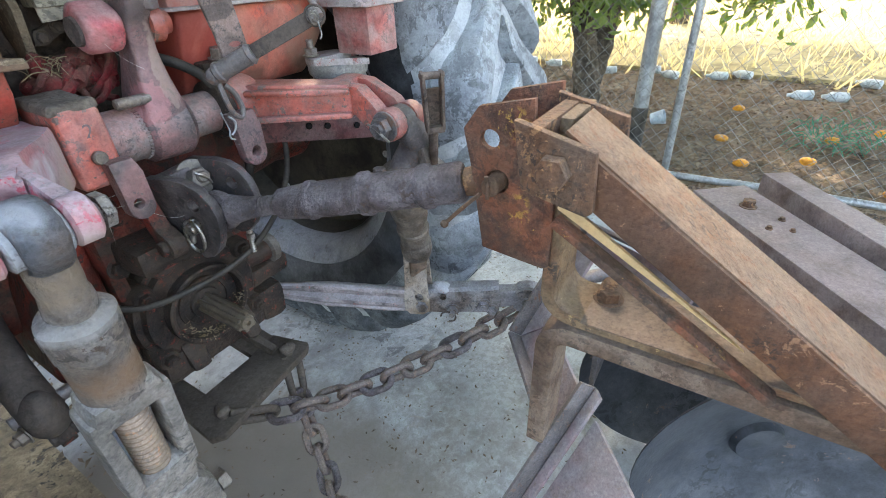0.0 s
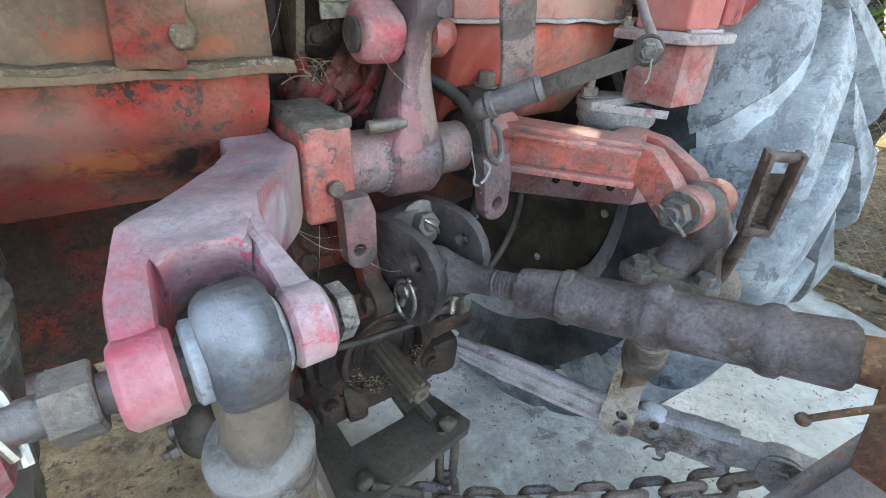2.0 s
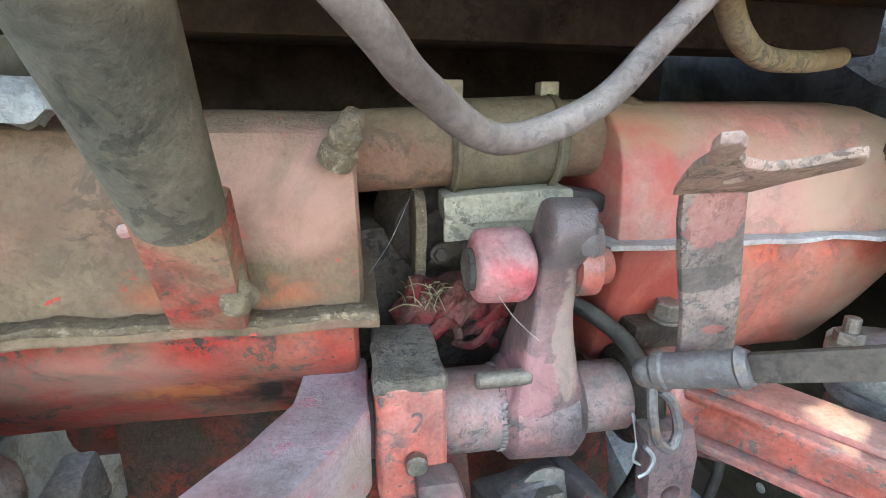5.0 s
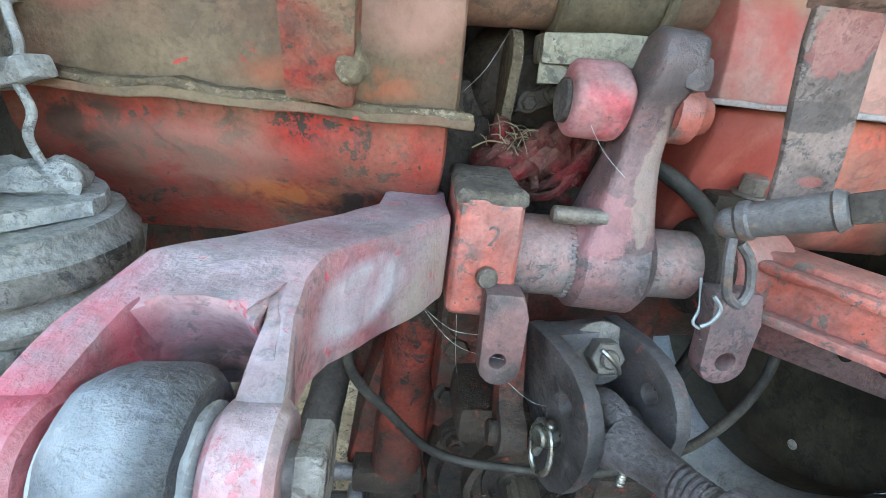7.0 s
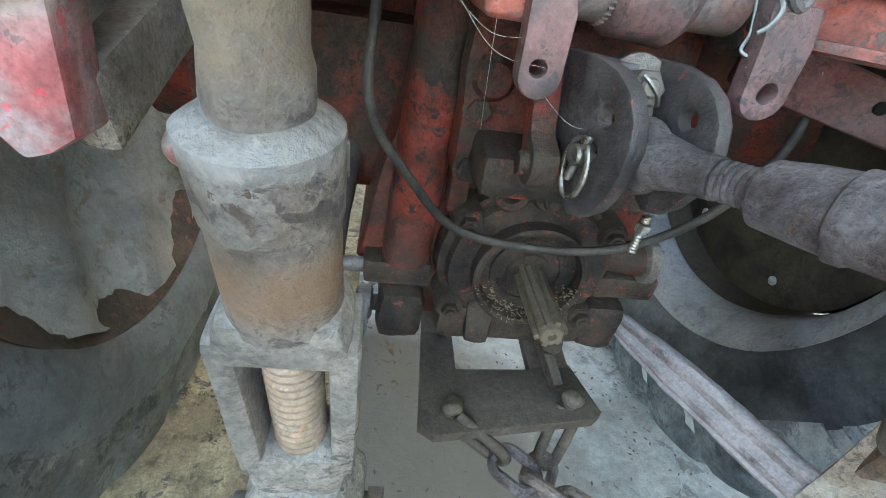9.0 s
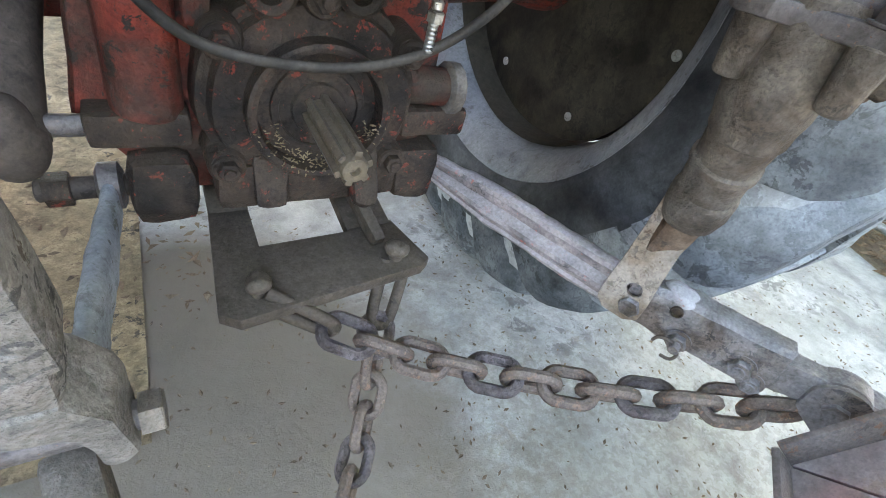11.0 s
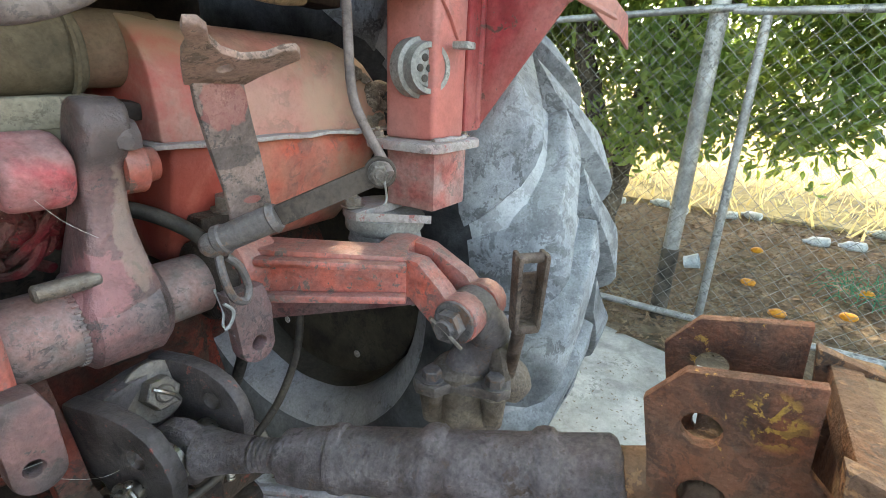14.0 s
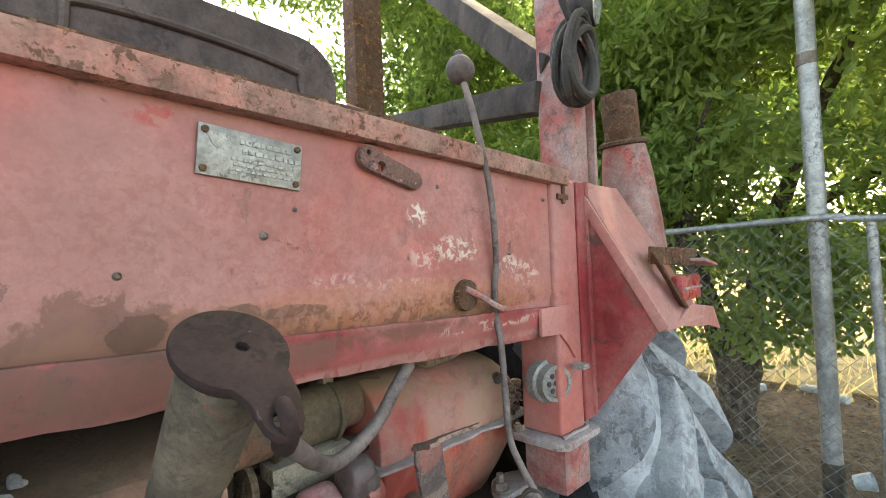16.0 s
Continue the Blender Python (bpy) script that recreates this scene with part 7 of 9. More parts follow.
# cobwebs between the block, the lever and the tank
cw = thing("cobweb", (-0.13, 0.86, 0.95), "fine dusty cobweb strands round the lift shaft", "cobweb")
for a, b, sag in (((-0.214, 0.872, 1.00), (-0.128, 0.855, 0.945), 0.02), ((-0.205, 0.874, 0.985), (-0.140, 0.860, 0.965), 0.012), ((-0.130, 0.856, 0.930), (-0.060, 0.850, 0.905), 0.014), ((-0.170, 0.872, 0.975), (-0.150, 0.95, 0.86), 0.01), ((-0.05, 0.884, 1.10), (-0.09, 0.90, 1.15), 0.006), ((-0.18, 0.92, 1.15), (-0.14, 0.98, 1.20), 0.006)):
    a, b = Vector(a), Vector(b)
    part("strand", tube([a, a.lerp(b, 0.5) - Vector((0, 0, sag)), b], 0.00017, 5, 6), WEB, cw)


# drawbar plate with shackles
db = thing("drawbar_plate", (-0.02, 0.97, 0.44), "dusty black iron drawbar plate with square opening", "drawbar")
o2 = [(-0.150, 0.868), (0.095, 0.902), (0.112, 0.915), (0.088, 1.010), (0.016, 1.010), (0.016, 0.996), (-0.108, 0.990), (-0.108, 1.085), (-0.160, 1.085), (-0.172, 0.885)]
bm = slab(o2, "z", 0.438, 0.456, bevel=0.003)
part("plate", bm, PLATE_IRON, db)
part("arm", bar((0.050, 1.000, 0.447), (0.046, 1.14, 0.470), 0.070, 0.018, 0.003), PLATE_IRON, db)
part("arm", bar((-0.134, 1.07, 0.447), (-0.134, 1.16, 0.470), 0.052, 0.018, 0.003), PLATE_IRON, db)
part("brace", bar((0.030, 1.035, 0.500), (0.048, 0.955, 0.462), 0.018, 0.022, 0.003), PLATE_IRON, db)
for x, y in ((-0.124, 0.905), (0.063, 0.926)):
    part("shackle_bolt", join(cyl((x, y, 0.425), (x, y, 0.472), 0.010, n=16), lumpy(ball((x, y, 0.474), 0.016, (1, 1, 0.75)), 0.004, 60)), PLATE_IRON, db, "round-headed bolt")


# chains
def chain_link(p, d, nrm, L, W, r):
    d, nrm = Vector(d).normalized(), Vector(nrm)
    s = d.cross(nrm).normalized()
    pts = []
    for k in range(20):
        a = 2 * math.pi * k / 20
        cx, cy = math.cos(a), math.sin(a)
        pts.append(Vector(p) + d * ((L / 2 - W / 2) * (1 if cx > 0 else -1) + cx * W / 2) + s * cy * W / 2)
    return tube(pts, r, 8, 0, closed=True)


def chain(name, points, label, n, L=0.047, W=0.0285, r=0.0058, first=0):
    """Welded links hung along a line."""
    line = spline(points, 12)
    dist = [0.0]
    for a, b in zip(line, line[1:]):
        dist.append(dist[-1] + (b - a).length)
    t = thing(name, points[len(points) // 2], label, "chain", "check chains")
    step = dist[-1] / n
    for k in range(n):
        at = (k + 0.5) * step
        i = min(max(j for j in range(len(dist)) if dist[j] <= at), len(line) - 2)
        f = (at - dist[i]) / max(dist[i + 1] - dist[i], 1e-6)
        p, d = line[i].lerp(line[i + 1], f), (line[i + 1] - line[i]).normalized()
        ref = Vector((0, 0, 1)) if abs(d.z) < 0.85 else Vector((0, 1, 0))
        s = d.cross(ref).normalized()
        u = s.cross(d)
        tw = radians(20 + 90 * (k % 2) + 8 * math.sin(k * 2.1))
        nn = u * math.cos(tw) + s * math.sin(tw)
        part("link", chain_link(p, d, nn, step * 1.36, W, r), CHAIN if k % 4 else TOPLINK, t)
    return t


def shackle(base, tip, r, gap, nrm, label):
    base, tip = Vector(base), Vector(tip)
    d = (tip - base).normalized()
    s = d.cross(Vector(nrm)).normalized()
    pts = [base - s * gap, base.lerp(tip, 0.5) - s * gap, base.lerp(tip, 0.9) - s * gap * 0.8, tip, base.lerp(tip, 0.9) + s * gap * 0.8, base.lerp(tip, 0.5) + s * gap, base + s * gap]
    return pts


sh1 = shackle((-0.122, 0.903, 0.450), (-0.040, 0.868, 0.402), 0.008, 0.016, (0, 0.9, 0.4), "")
solo("shackle", tube(sh1, 0.0085, 10, 6), PLATE_IRON, "long forged shackle on the drawbar plate", "shackle", "drawbar shackles")
sh2 = shackle((0.063, 0.922, 0.452), (0.030, 0.880, 0.372), 0.008, 0.015, (0.3, 0.9, 0.0), "")
solo("shackle", tube(sh2, 0.0085, 10, 6), PLATE_IRON, "long forged shackle on the drawbar plate", "shackle", "drawbar shackles")
chain("check_chain", [(-0.046, 0.870, 0.402), (0.05, 0.806, 0.386), (0.17, 0.726, 0.390), (0.30, 0.634, 0.418), (0.448, 0.530, 0.466)], "sagging rusty check chain to the far lower link", 12, W=0.042, r=0.0086)
chain("check_chain", [(0.030, 0.884, 0.376), (0.012, 0.84, 0.30), (-0.02, 0.78, 0.24), (-0.07, 0.70, 0.235), (-0.13, 0.60, 0.30), (-0.17, 0.53, 0.40)], "rusty check chain hanging from the drawbar plate", 12, W=0.040, r=0.0082)

# lower links
ll = thing("lower_link", (0.31, 0.80, 0.47), "ribbed red-specked steel lower link", "lower link", "lower links")
F, M, E_ = Vector((0.165, 1.092, 0.510)), Vector((0.340, 0.722, 0.500)), Vector((0.478, 0.500, 0.508))
nn = Vector((-0.905, -0.428, 0)).normalized()
part("front_eye", lumpy(lathe(F + nn * 0.014, F - nn * 0.014, [(0, 0.020), (0.004, 0.027), (0.024, 0.027), (0.028, 0.020)], 26), 0.0016, 40), RIBCHALK, ll, "chalky front eye")
part("ball", ball(F + Vector((-0.016, -0.004, 0)), 0.015), BRIGHT, ll, "polished ball")
a0, a1 = F.lerp(M, 0.05), F.lerp(M, 0.99)
section = [(-0.012, 0.029), (-0.005, 0.0335), (0.006, 0.0345), (0.0125, 0.031), (0.0145, 0.024), (0.007, 0.017), (0.0055, 0.006), (0.012, 0.001), (0.0185, -0.003), (0.0200, -0.010), (0.012, -0.017), (0.009, -0.024), (0.013, -0.028), (0.010, -0.033), (-0.012, -0.033)]
part("bar", lumpy(lumpy(swept(section, a0, a1, nn, 0.62, 1.0, 60), 0.0022, 30), 0.0008, 120), LINKBAR, ll, "ribbed bar worn pink and grey")
body = swept([(-0.022, 0.034), (-0.014, 0.040), (0.014, 0.040), (0.022, 0.034), (0.023, -0.026), (0.015, -0.033), (-0.015, -0.033), (-0.022, -0.027)], F.lerp(M, 0.94), M.lerp(E_, 0.66), nn, 0.90, 1.0, 40)
part("telescopic_end", lumpy(lumpy(body, 0.0035, 28), 0.0012, 90), SOCKETMUD, ll, "thick mud-smeared socket end")
part("crown_lump", lumpy(ball(M.lerp(E_, 0.13) + Vector((0, 0, 0.036)), 0.018, (1.1, 1.4, 0.7), 18), 0.003, 50), RIBCHALK, ll)
part("slide", lumpy(lumpy(swept([(-0.015, 0.024), (0.015, 0.024), (0.018, 0.016), (0.018, -0.018), (0.012, -0.024), (-0.012, -0.024), (-0.018, -0.018), (-0.018, 0.016)], M.lerp(E_, 0.55), M.lerp(E_, 1.12), nn, 1.0, 1.0, 24), 0.003, 40), 0.001, 130), SOCKETMUD, ll, "inner sliding bar")
part("hole", lathe(M.lerp(E_, 0.15) + nn * 0.020 + Vector((0, 0, 0.024)), M.lerp(E_, 0.15) + nn * 0.0255 + Vector((0, 0, 0.024)), [(0, 0.0075), (0.0045, 0.0085), (0.0055, 0.0070), (0.001, 0.0060)], 16), CAST, ll, "dark round hole")
for f_, dz, r_ in ((0.235, -0.016, 0.0125), (0.52, -0.008, 0.0145), (0.60, -0.022, 0.0120)):
    q = M.lerp(E_, f_) + Vector((0, 0, dz))
    bolt(ll, q + nn * 0.022, nn, r_, 0.011, shank=0.014 if f_ < 0.3 else 0.004, mat=SOCKETMUD)
q = M.lerp(E_, 0.235) + Vector((0, 0, -0.016)) + nn * 0.040
part("r_clip", tube([q + Vector(v) for v in ((-0.016, 0.022, -0.004), (-0.014, 0.018, 0.006), (-0.004, 0.008, 0.006), (0.002, 0.0, 0.0), (0.006, -0.006, -0.010), (0.002, -0.004, -0.020), (-0.006, 0.006, -0.020))], 0.0023, 6, 5), DARKPIPE, ll, "bent spring clip")
q = M.lerp(E_, 0.92)
cheek = slab(arc(0.0, 0.0, 0.036, 20, 200, 10) + [(-0.034, -0.028), (0.0, -0.042), (0.032, -0.022)], "x", -0.004, 0.004, bevel=0.002)
cheek.transform(Matrix.Translation(q + nn * 0.026) @ Matrix.Rotation(radians(25.3), 4, "Z"))
part("latch_cheek", lumpy(cheek, 0.0015, 40), SOCKETMUD, ll, "rounded latch cheek")
part("end_ball", lumpy(lathe(q - nn * 0.018, q + nn * 0.020, [(0, 0.026), (0.004, 0.034), (0.034, 0.034), (0.038, 0.026)], 24), 0.002, 40), SOCKETMUD, ll)
bolt(ll, q + nn * 0.022, nn, 0.015, 0.012, mat=SOCKETMUD)

l2 = thing("lower_link", (-0.28, 0.8, 0.45), "greasy blue-grey steel lower link", "lower link", "lower links")
F2, M2, E2 = Vector((-0.262, 1.090, 0.500)), Vector((-0.292, 0.745, 0.478)), Vector((-0.235, 0.46, 0.44))
part("front_eye", lumpy(lathe(F2 + Vector((-0.014, 0, 0)), F2 + Vector((0.014, 0, 0)), [(0, 0.022), (0.004, 0.030), (0.024, 0.030), (0.028, 0.022)], 22), 0.001, 40), STEEL, l2)
pn = part("pin", cyl(F2 + Vector((-0.075, 0, 0)), F2 + Vector((0.06, 0, 0)), 0.014, n=18), DARKPIPE, l2)
part("nut", hexhead(F2 + Vector((-0.066, 0, 0)), (1, 0, 0), 0.021, 0.026), CAST, pn)
part("arm", lumpy(lumpy(swept([(0.013 * math.cos(k * math.pi / 8) * (1 - 0.15 * math.cos(k * math.pi / 4)), 0.026 * math.sin(k * math.pi / 8)) for k in range(16)], F2 + Vector((0, -0.015, -0.004)), M2, (0.99, -0.09, 0), 0.85, 1.12, 40), 0.0022, 30), 0.0008, 110), RIM, l2, "chalky rounded arm", 60)
part("arm", lumpy(bar(M2, E2, 0.038, 0.062, 0.008), 0.003, 30, 2), ROD, l2)
part("end_ball", lumpy(ball(E2, 0.032, (0.8, 1, 1)), 0.002, 40), STEEL, l2)

# bowden cable looping under the shaft
solo("control_cable", tube([(-0.262, 0.960, 0.985), (-0.268, 0.935, 0.905), (-0.258, 0.940, 0.855), (-0.222, 0.955, 0.800), (-0.175, 0.965, 0.742), (-0.130, 0.968, 0.718), (-0.066, 0.968, 0.708), (-0.005, 0.960, 0.712), (0.055, 0.945, 0.733), (0.105, 0.935, 0.768), (0.140, 0.925, 0.812), (0.172, 0.925, 0.870), (0.190, 0.940, 0.930), (0.185, 0.985, 0.985)], 0.0055, 12, 7), CABLE, "black sheathed control cable in a loop", "cable")
solo("cable_end", join(thread((0.045, 0.912, 0.748), (0.047, 0.913, 0.780), 0.0052, 0.004, 12), hexhead((0.047, 0.913, 0.776), (0.06, 0.03, 1), 0.0088, 0.010), cyl((0.0475, 0.9135, 0.786), (0.048, 0.914, 0.796), 0.006, n=12)), BRIGHT, "threaded brass-coloured cable adjuster", "adjuster")
solo("iron_pipe", tube([(0.118, 0.99, 0.985), (0.128, 0.97, 0.93), (0.118, 0.975, 0.86), (0.095, 0.985, 0.80)], 0.008, 10, 6), CABLE, "thin black pipe below the far lift arm", "pipe")
solo("oil_pipe", tube([(-0.005, 0.965, 1.105), (0.025, 0.945, 1.092), (0.052, 0.925, 1.070), (0.062, 0.915, 1.050)], 0.008, 10, 6), CABLE, "curved black hose behind the lever", "hose")
ab = thing("support_arm", (0.30, 0.85, 0.88), "dull purple-red pressed steel arm with torn end", "support arm")
part("arm", lumpy(bar((0.105, 0.96, 0.965), (0.385, 0.862, 0.905), 0.030, 0.060, 0.010, h1=0.050), 0.002, 20, 2), MAROON, ab)
for f in (0.45, 0.58, 0.80):
    q = Vector((0.105, 0.96, 0.965)).lerp(Vector((0.385, 0.862, 0.905)), f) + Vector((-0.005, -0.0155, 0.004))
    part("hole", lathe(q, q + Vector((-0.001, -0.003, 0)), [(0, 0.0065), (0.003, 0.0065)], 14), BLACK, ab, "punched hole")
part("hook", lumpy(bar((0.372, 0.868, 0.898), (0.425, 0.850, 0.905), 0.026, 0.040, 0.006), 0.003, 40, 1), POST_RED, ab)

# ---- rear wheels ----
def wheel(xi, xo, label, yc=1.42):
    """xi: inner face, xo: outer face; the axle at yc."""
    R = 0.775
    zc = GZ + R - 0.004
    s = 1 if xo > xi else -1
    W = abs(xo - xi)
    X = lambda a: xi + s * a
    t = thing("rear_wheel", ((xi + xo) / 2, yc, GZ), label, "wheel", "rear wheels")
    wall = [(0.055, 0.478), (0.030, 0.490), (0.012, 0.52), (0.0, 0.58), (0.005, 0.625)]
    tyre = part("tyre", lumpy(lathe((xi, yc, zc), (xo, yc, zc), wall, 72, cap=False), 0.003, 8), RUBBER if s > 0 else MUDWALL, t, "dusty black tyre wall" if s > 0 else "blue-grey muddy tyre wall")
    part("outer_wall", lathe((xo, yc, zc), (xi, yc, zc), wall, 72, cap=False), RUBBER, tyre)
    part("tread_bed", lumpy(lathe((xi, yc, zc), (xo, yc, zc), [(0.005, 0.625), (0.008, 0.65), (0.021, 0.690), (0.05, 0.722), (0.12, 0.740), (W / 2, 0.744), (W - 0.12, 0.740), (W - 0.05, 0.722), (W - 0.021, 0.690), (W - 0.008, 0.65), (W - 0.005, 0.625)], 90, cap=False), 0.006, 10), CHALK if s > 0 else MUDLUG, tyre, "chalky tread bed" if s > 0 else "muddy tread bed")

    def lug_mesh(a0, outer):
        sweep, n = -0.30, 18
        bm = bmesh.new()
        rows = []
        for i in range(n + 1):
            f = i / n
            shoulder = min(1.0, f / 0.26)
            ax = 0.004 + 0.050 * shoulder ** 1.6 if f < 0.26 else 0.054 + (f - 0.26) / 0.74 * (W * 0.52 - 0.054)
            r0 = 0.615 + 0.098 * math.sin(shoulder * math.pi / 2)
            r1 = 0.645 + (R + 0.003 - 0.645) * math.sin(shoulder * math.pi / 2) ** 0.75
            wid = 0.066 - 0.026 * min(1, f * 1.5)
            ang = a0 + 0.055 * (1 - shoulder) + (max(0, f - 0.10) ** 1.1) * sweep
            if outer:
                ax = W - ax
            row = []
            for q, ww in ((0.0, 1.42), (0.45, 1.18), (0.90, 1.00), (0.985, 0.95), (1.0, 0.88), (1.0, 0.3), (1.0, -0.3), (1.0, -0.88), (0.985, -0.96), (0.90, -1.03), (0.45, -1.22), (0.0, -1.45)):
                th = ang + ww * wid / 0.775
                rr = r0 + (r1 - r0) * q
                row.append(bm.verts.new((X(ax), yc + rr * math.cos(th), zc + rr * math.sin(th))))
            rows.append(row)
        for q, w in zip(rows, rows[1:]):
            for k in range(12):
                bm.faces.new((q[k], q[(k + 1) % 12], w[(k + 1) % 12], w[k]))
        bm.faces.new(rows[0])
        bm.faces.new(rows[-1])
        bmesh.ops.recalc_face_normals(bm, faces=bm.faces)
        return lumpy(lumpy(bm, 0.004, 6), 0.0012, 34)

    LUGS = 22
    for k in range(LUGS):
        a = radians(150.6) + 2 * math.pi * k / LUGS
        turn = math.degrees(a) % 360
        # near wheel: muddy bars; far wheel: bottom bars painted darker for shade
        dark_lug = s < 0 or 232 < turn < 300
        part("lug", lug_mesh(a, False), (MUDLUG if s < 0 else SHADELUG) if dark_lug else LUG, tyre, "dark tread bar, mud or painted shade" if dark_lug else "worn tread bar chalky with dust", sharp=46)
        part("lug", lug_mesh(a + math.pi / LUGS, True), LUG if s > 0 else MUDLUG, tyre, sharp=32)
    part("rim", lathe((xi, yc, zc), (xo, yc, zc), [(0.036, 0.492), (0.034, 0.486), (0.044, 0.478), (0.056, 0.462), (0.085, 0.432), (0.15, 0.412), (W * 0.5, 0.405), (W - 0.075, 0.432), (W - 0.055, 0.470), (W - 0.045, 0.490)], 64, cap=False), RIM if s > 0 else CAST, t, "chalk-grey steel rim" if s > 0 else "oily brown rim edge")
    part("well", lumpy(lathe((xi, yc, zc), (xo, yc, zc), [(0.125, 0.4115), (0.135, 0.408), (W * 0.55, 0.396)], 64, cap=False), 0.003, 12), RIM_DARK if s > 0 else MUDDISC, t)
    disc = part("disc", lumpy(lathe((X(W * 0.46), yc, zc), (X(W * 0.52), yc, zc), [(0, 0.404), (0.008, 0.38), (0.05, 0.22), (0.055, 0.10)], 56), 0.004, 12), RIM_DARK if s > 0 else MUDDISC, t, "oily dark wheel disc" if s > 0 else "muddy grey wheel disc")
    if s < 0:
        mud = lathe((xi, yc, zc), (xo, yc, zc), [(0.052 + 0.095 * math.sin(k / 16 * math.pi / 2), 0.474 - 0.40 * (k / 16) ** 1.15) for k in range(17)], 96, cap=False)
        part("mud_coat", lumpy(lumpy(lumpy(mud, 0.034, 7), 0.014, 19), 0.005, 55), MUDDISC, disc, "thick dried mud plastered over the disc", sharp=60)
    for a in (195, 247, 299, 351, 43, 95, 147) if s > 0 else ():
        q = Vector((X(W * 0.46 - 0.004), yc + 0.345 * math.cos(radians(a)), zc + 0.345 * math.sin(radians(a))))
        part("hole", lathe(q, q + Vector((s * 0.01, 0, 0)), [(0, 0.011), (0.003, 0.011)], 14), CLAY, disc, "hole in the disc")
    return t


wheel(0.475, 0.905, "large rear tractor wheel with chalky worn bars")
wheel(-0.655, -1.085, "large rear tractor wheel, inside coated in oil and mud", 1.345)

# ---- mounts and posts of the platform ----
def mount(cx, cy, mx, my, flip, clean, label):
    """cx, cy: the post; mx, my: its rubber mount."""
    t = thing("platform_post", (cx, cy, 0.98), label, "post", "platform posts")
    m1, m2 = (POST_RED, PANEL) if clean else (NEARFOOT, POST_RED)
    if clean:
        prof = [(0, 0.044), (0.012, 0.050), (0.022, 0.046), (0.030, 0.053), (0.042, 0.050), (0.050, 0.056), (0.066, 0.057)]
    else:
        prof = [(-0.026, 0.058), (-0.024, 0.072), (-0.012, 0.073), (-0.009, 0.060), (-0.004, 0.062), (0.003, 0.076), (0.012, 0.080), (0.019, 0.077), (0.023, 0.069), (0.026, 0.068), (0.030, 0.082), (0.034, 0.085), (0.050, 0.085), (0.056, 0.080), (0.066, 0.076)]
    part("mount_base", lumpy(lathe((mx, my, 0.985), (mx, my, 1.055), prof, 40), 0.0025, 25), BOOT, t, "clay-caked ribbed rubber mount")
    reach = 0.060 if clean else 0.066
    lo_x, hi_x = min(cx - 0.058, mx - reach), max(cx + 0.058, mx + reach)
    plate = [(cx - 0.058, cy - 0.055), (cx + 0.058, cy - 0.055), (hi_x, my)] + arc(mx, my, 0.060 if clean else 0.068, 0, 180, 12) + [(lo_x, my)]
    part("mount_plate", lumpy(slab(plate, "z", 1.052, 1.063, bevel=0.003), 0.001, 30), RAILDUST if clean else CLAY, t, "rounded base plate")
    if clean:
        part("foot", lumpy(box((cx - 0.041, cy - 0.046, 1.062), (cx + 0.042, cy + 0.036, 1.146), 0.005), 0.0012, 30), m1, t, "short square foot")
        plate = [(cx - 0.052, cy - 0.060), (cx + 0.054, cy - 0.060), (cx + 0.066, cy - 0.050), (cx + 0.066, cy + 0.052), (cx - 0.066, cy + 0.052), (cx - 0.066, cy - 0.046)]
        part("flange", lumpy(slab(plate, "z", 1.144, 1.157, bevel=0.004), 0.0014, 40), RAILDUST, t, "chalky flange plate with clipped corners")
        part("weld", lumpy(tube([(cx - 0.040, cy - 0.043, 1.158), (cx, cy - 0.044, 1.159), (cx + 0.043, cy - 0.043, 1.158), (cx + 0.045, cy, 1.158)], 0.0035, 8, 5), 0.0025, 90), RAILDUST, t, "rough weld bead under chalky dust")
        for dx, dy in ((0.054, -0.030), (-0.054, 0.040)):
            bolt(t, (cx + dx, cy + dy, 1.157), (0, 0, 1), 0.008, 0.008, shank=0.006)
        foot_z = 1.157
    else:
        part("foot", lumpy(bar((cx, cy - 0.008, 1.064), (cx, cy - 0.008, 1.142), 0.098, 0.082, 0.004, up=(0, 1, 0), w1=0.074, h1=0.074), 0.001, 30), NEARFOOT, t, "tapered welded foot")
        part("gusset", lumpy(slab([(cx + 0.030, 1.064), (cx + 0.096, 1.064), (cx + 0.092, 1.072), (cx + 0.044, 1.136), (cx + 0.030, 1.138)], "y", cy - 0.034, cy - 0.026, bevel=0.0015), 0.001, 30), NEARFOOT, t, "chalk-smeared gusset with black and red paint remains")
        part("flange", lumpy(box((cx - 0.066, cy - 0.058, 1.140), (cx + 0.066, cy + 0.052, 1.151), 0.004), 0.0016, 40), NEARFOOT, t, "rusty bolted flange")
        top = box((cx - 0.066, cy - 0.060, 1.151), (cx + 0.068, cy + 0.052, 1.165), 0.005)
        bmesh.ops.subdivide_edges(top, edges=top.edges[:], cuts=8, use_grid_fill=True)
        part("flange", lumpy(lumpy(top, 0.003, 35), 0.0012, 120), CLAY, t, "clay-covered upper flange")
        for dx, dy in ((-0.050, -0.046), (0.046, -0.044), (0.050, 0.040), (-0.050, 0.040)):
            bolt(t, (cx + dx, cy + dy, 1.166), (0, 0, 1), 0.009, 0.010, shank=0.012, mat=RAILDUST)
        foot_z = 1.165
    if clean:
        bolt(t, (mx - 0.045 * flip, my + 0.020, 1.066), (0, 0, 1), 0.012, 0.012, shank=0.016)
    else:
        part("clay_lump", lumpy(lumpy(ball((mx + 0.02, my + 0.02, 1.068), 0.024, (1.5, 1.1, 0.5), 26), 0.008, 50), 0.004, 130), CLAY, t, "crumbled clay on the base plate")
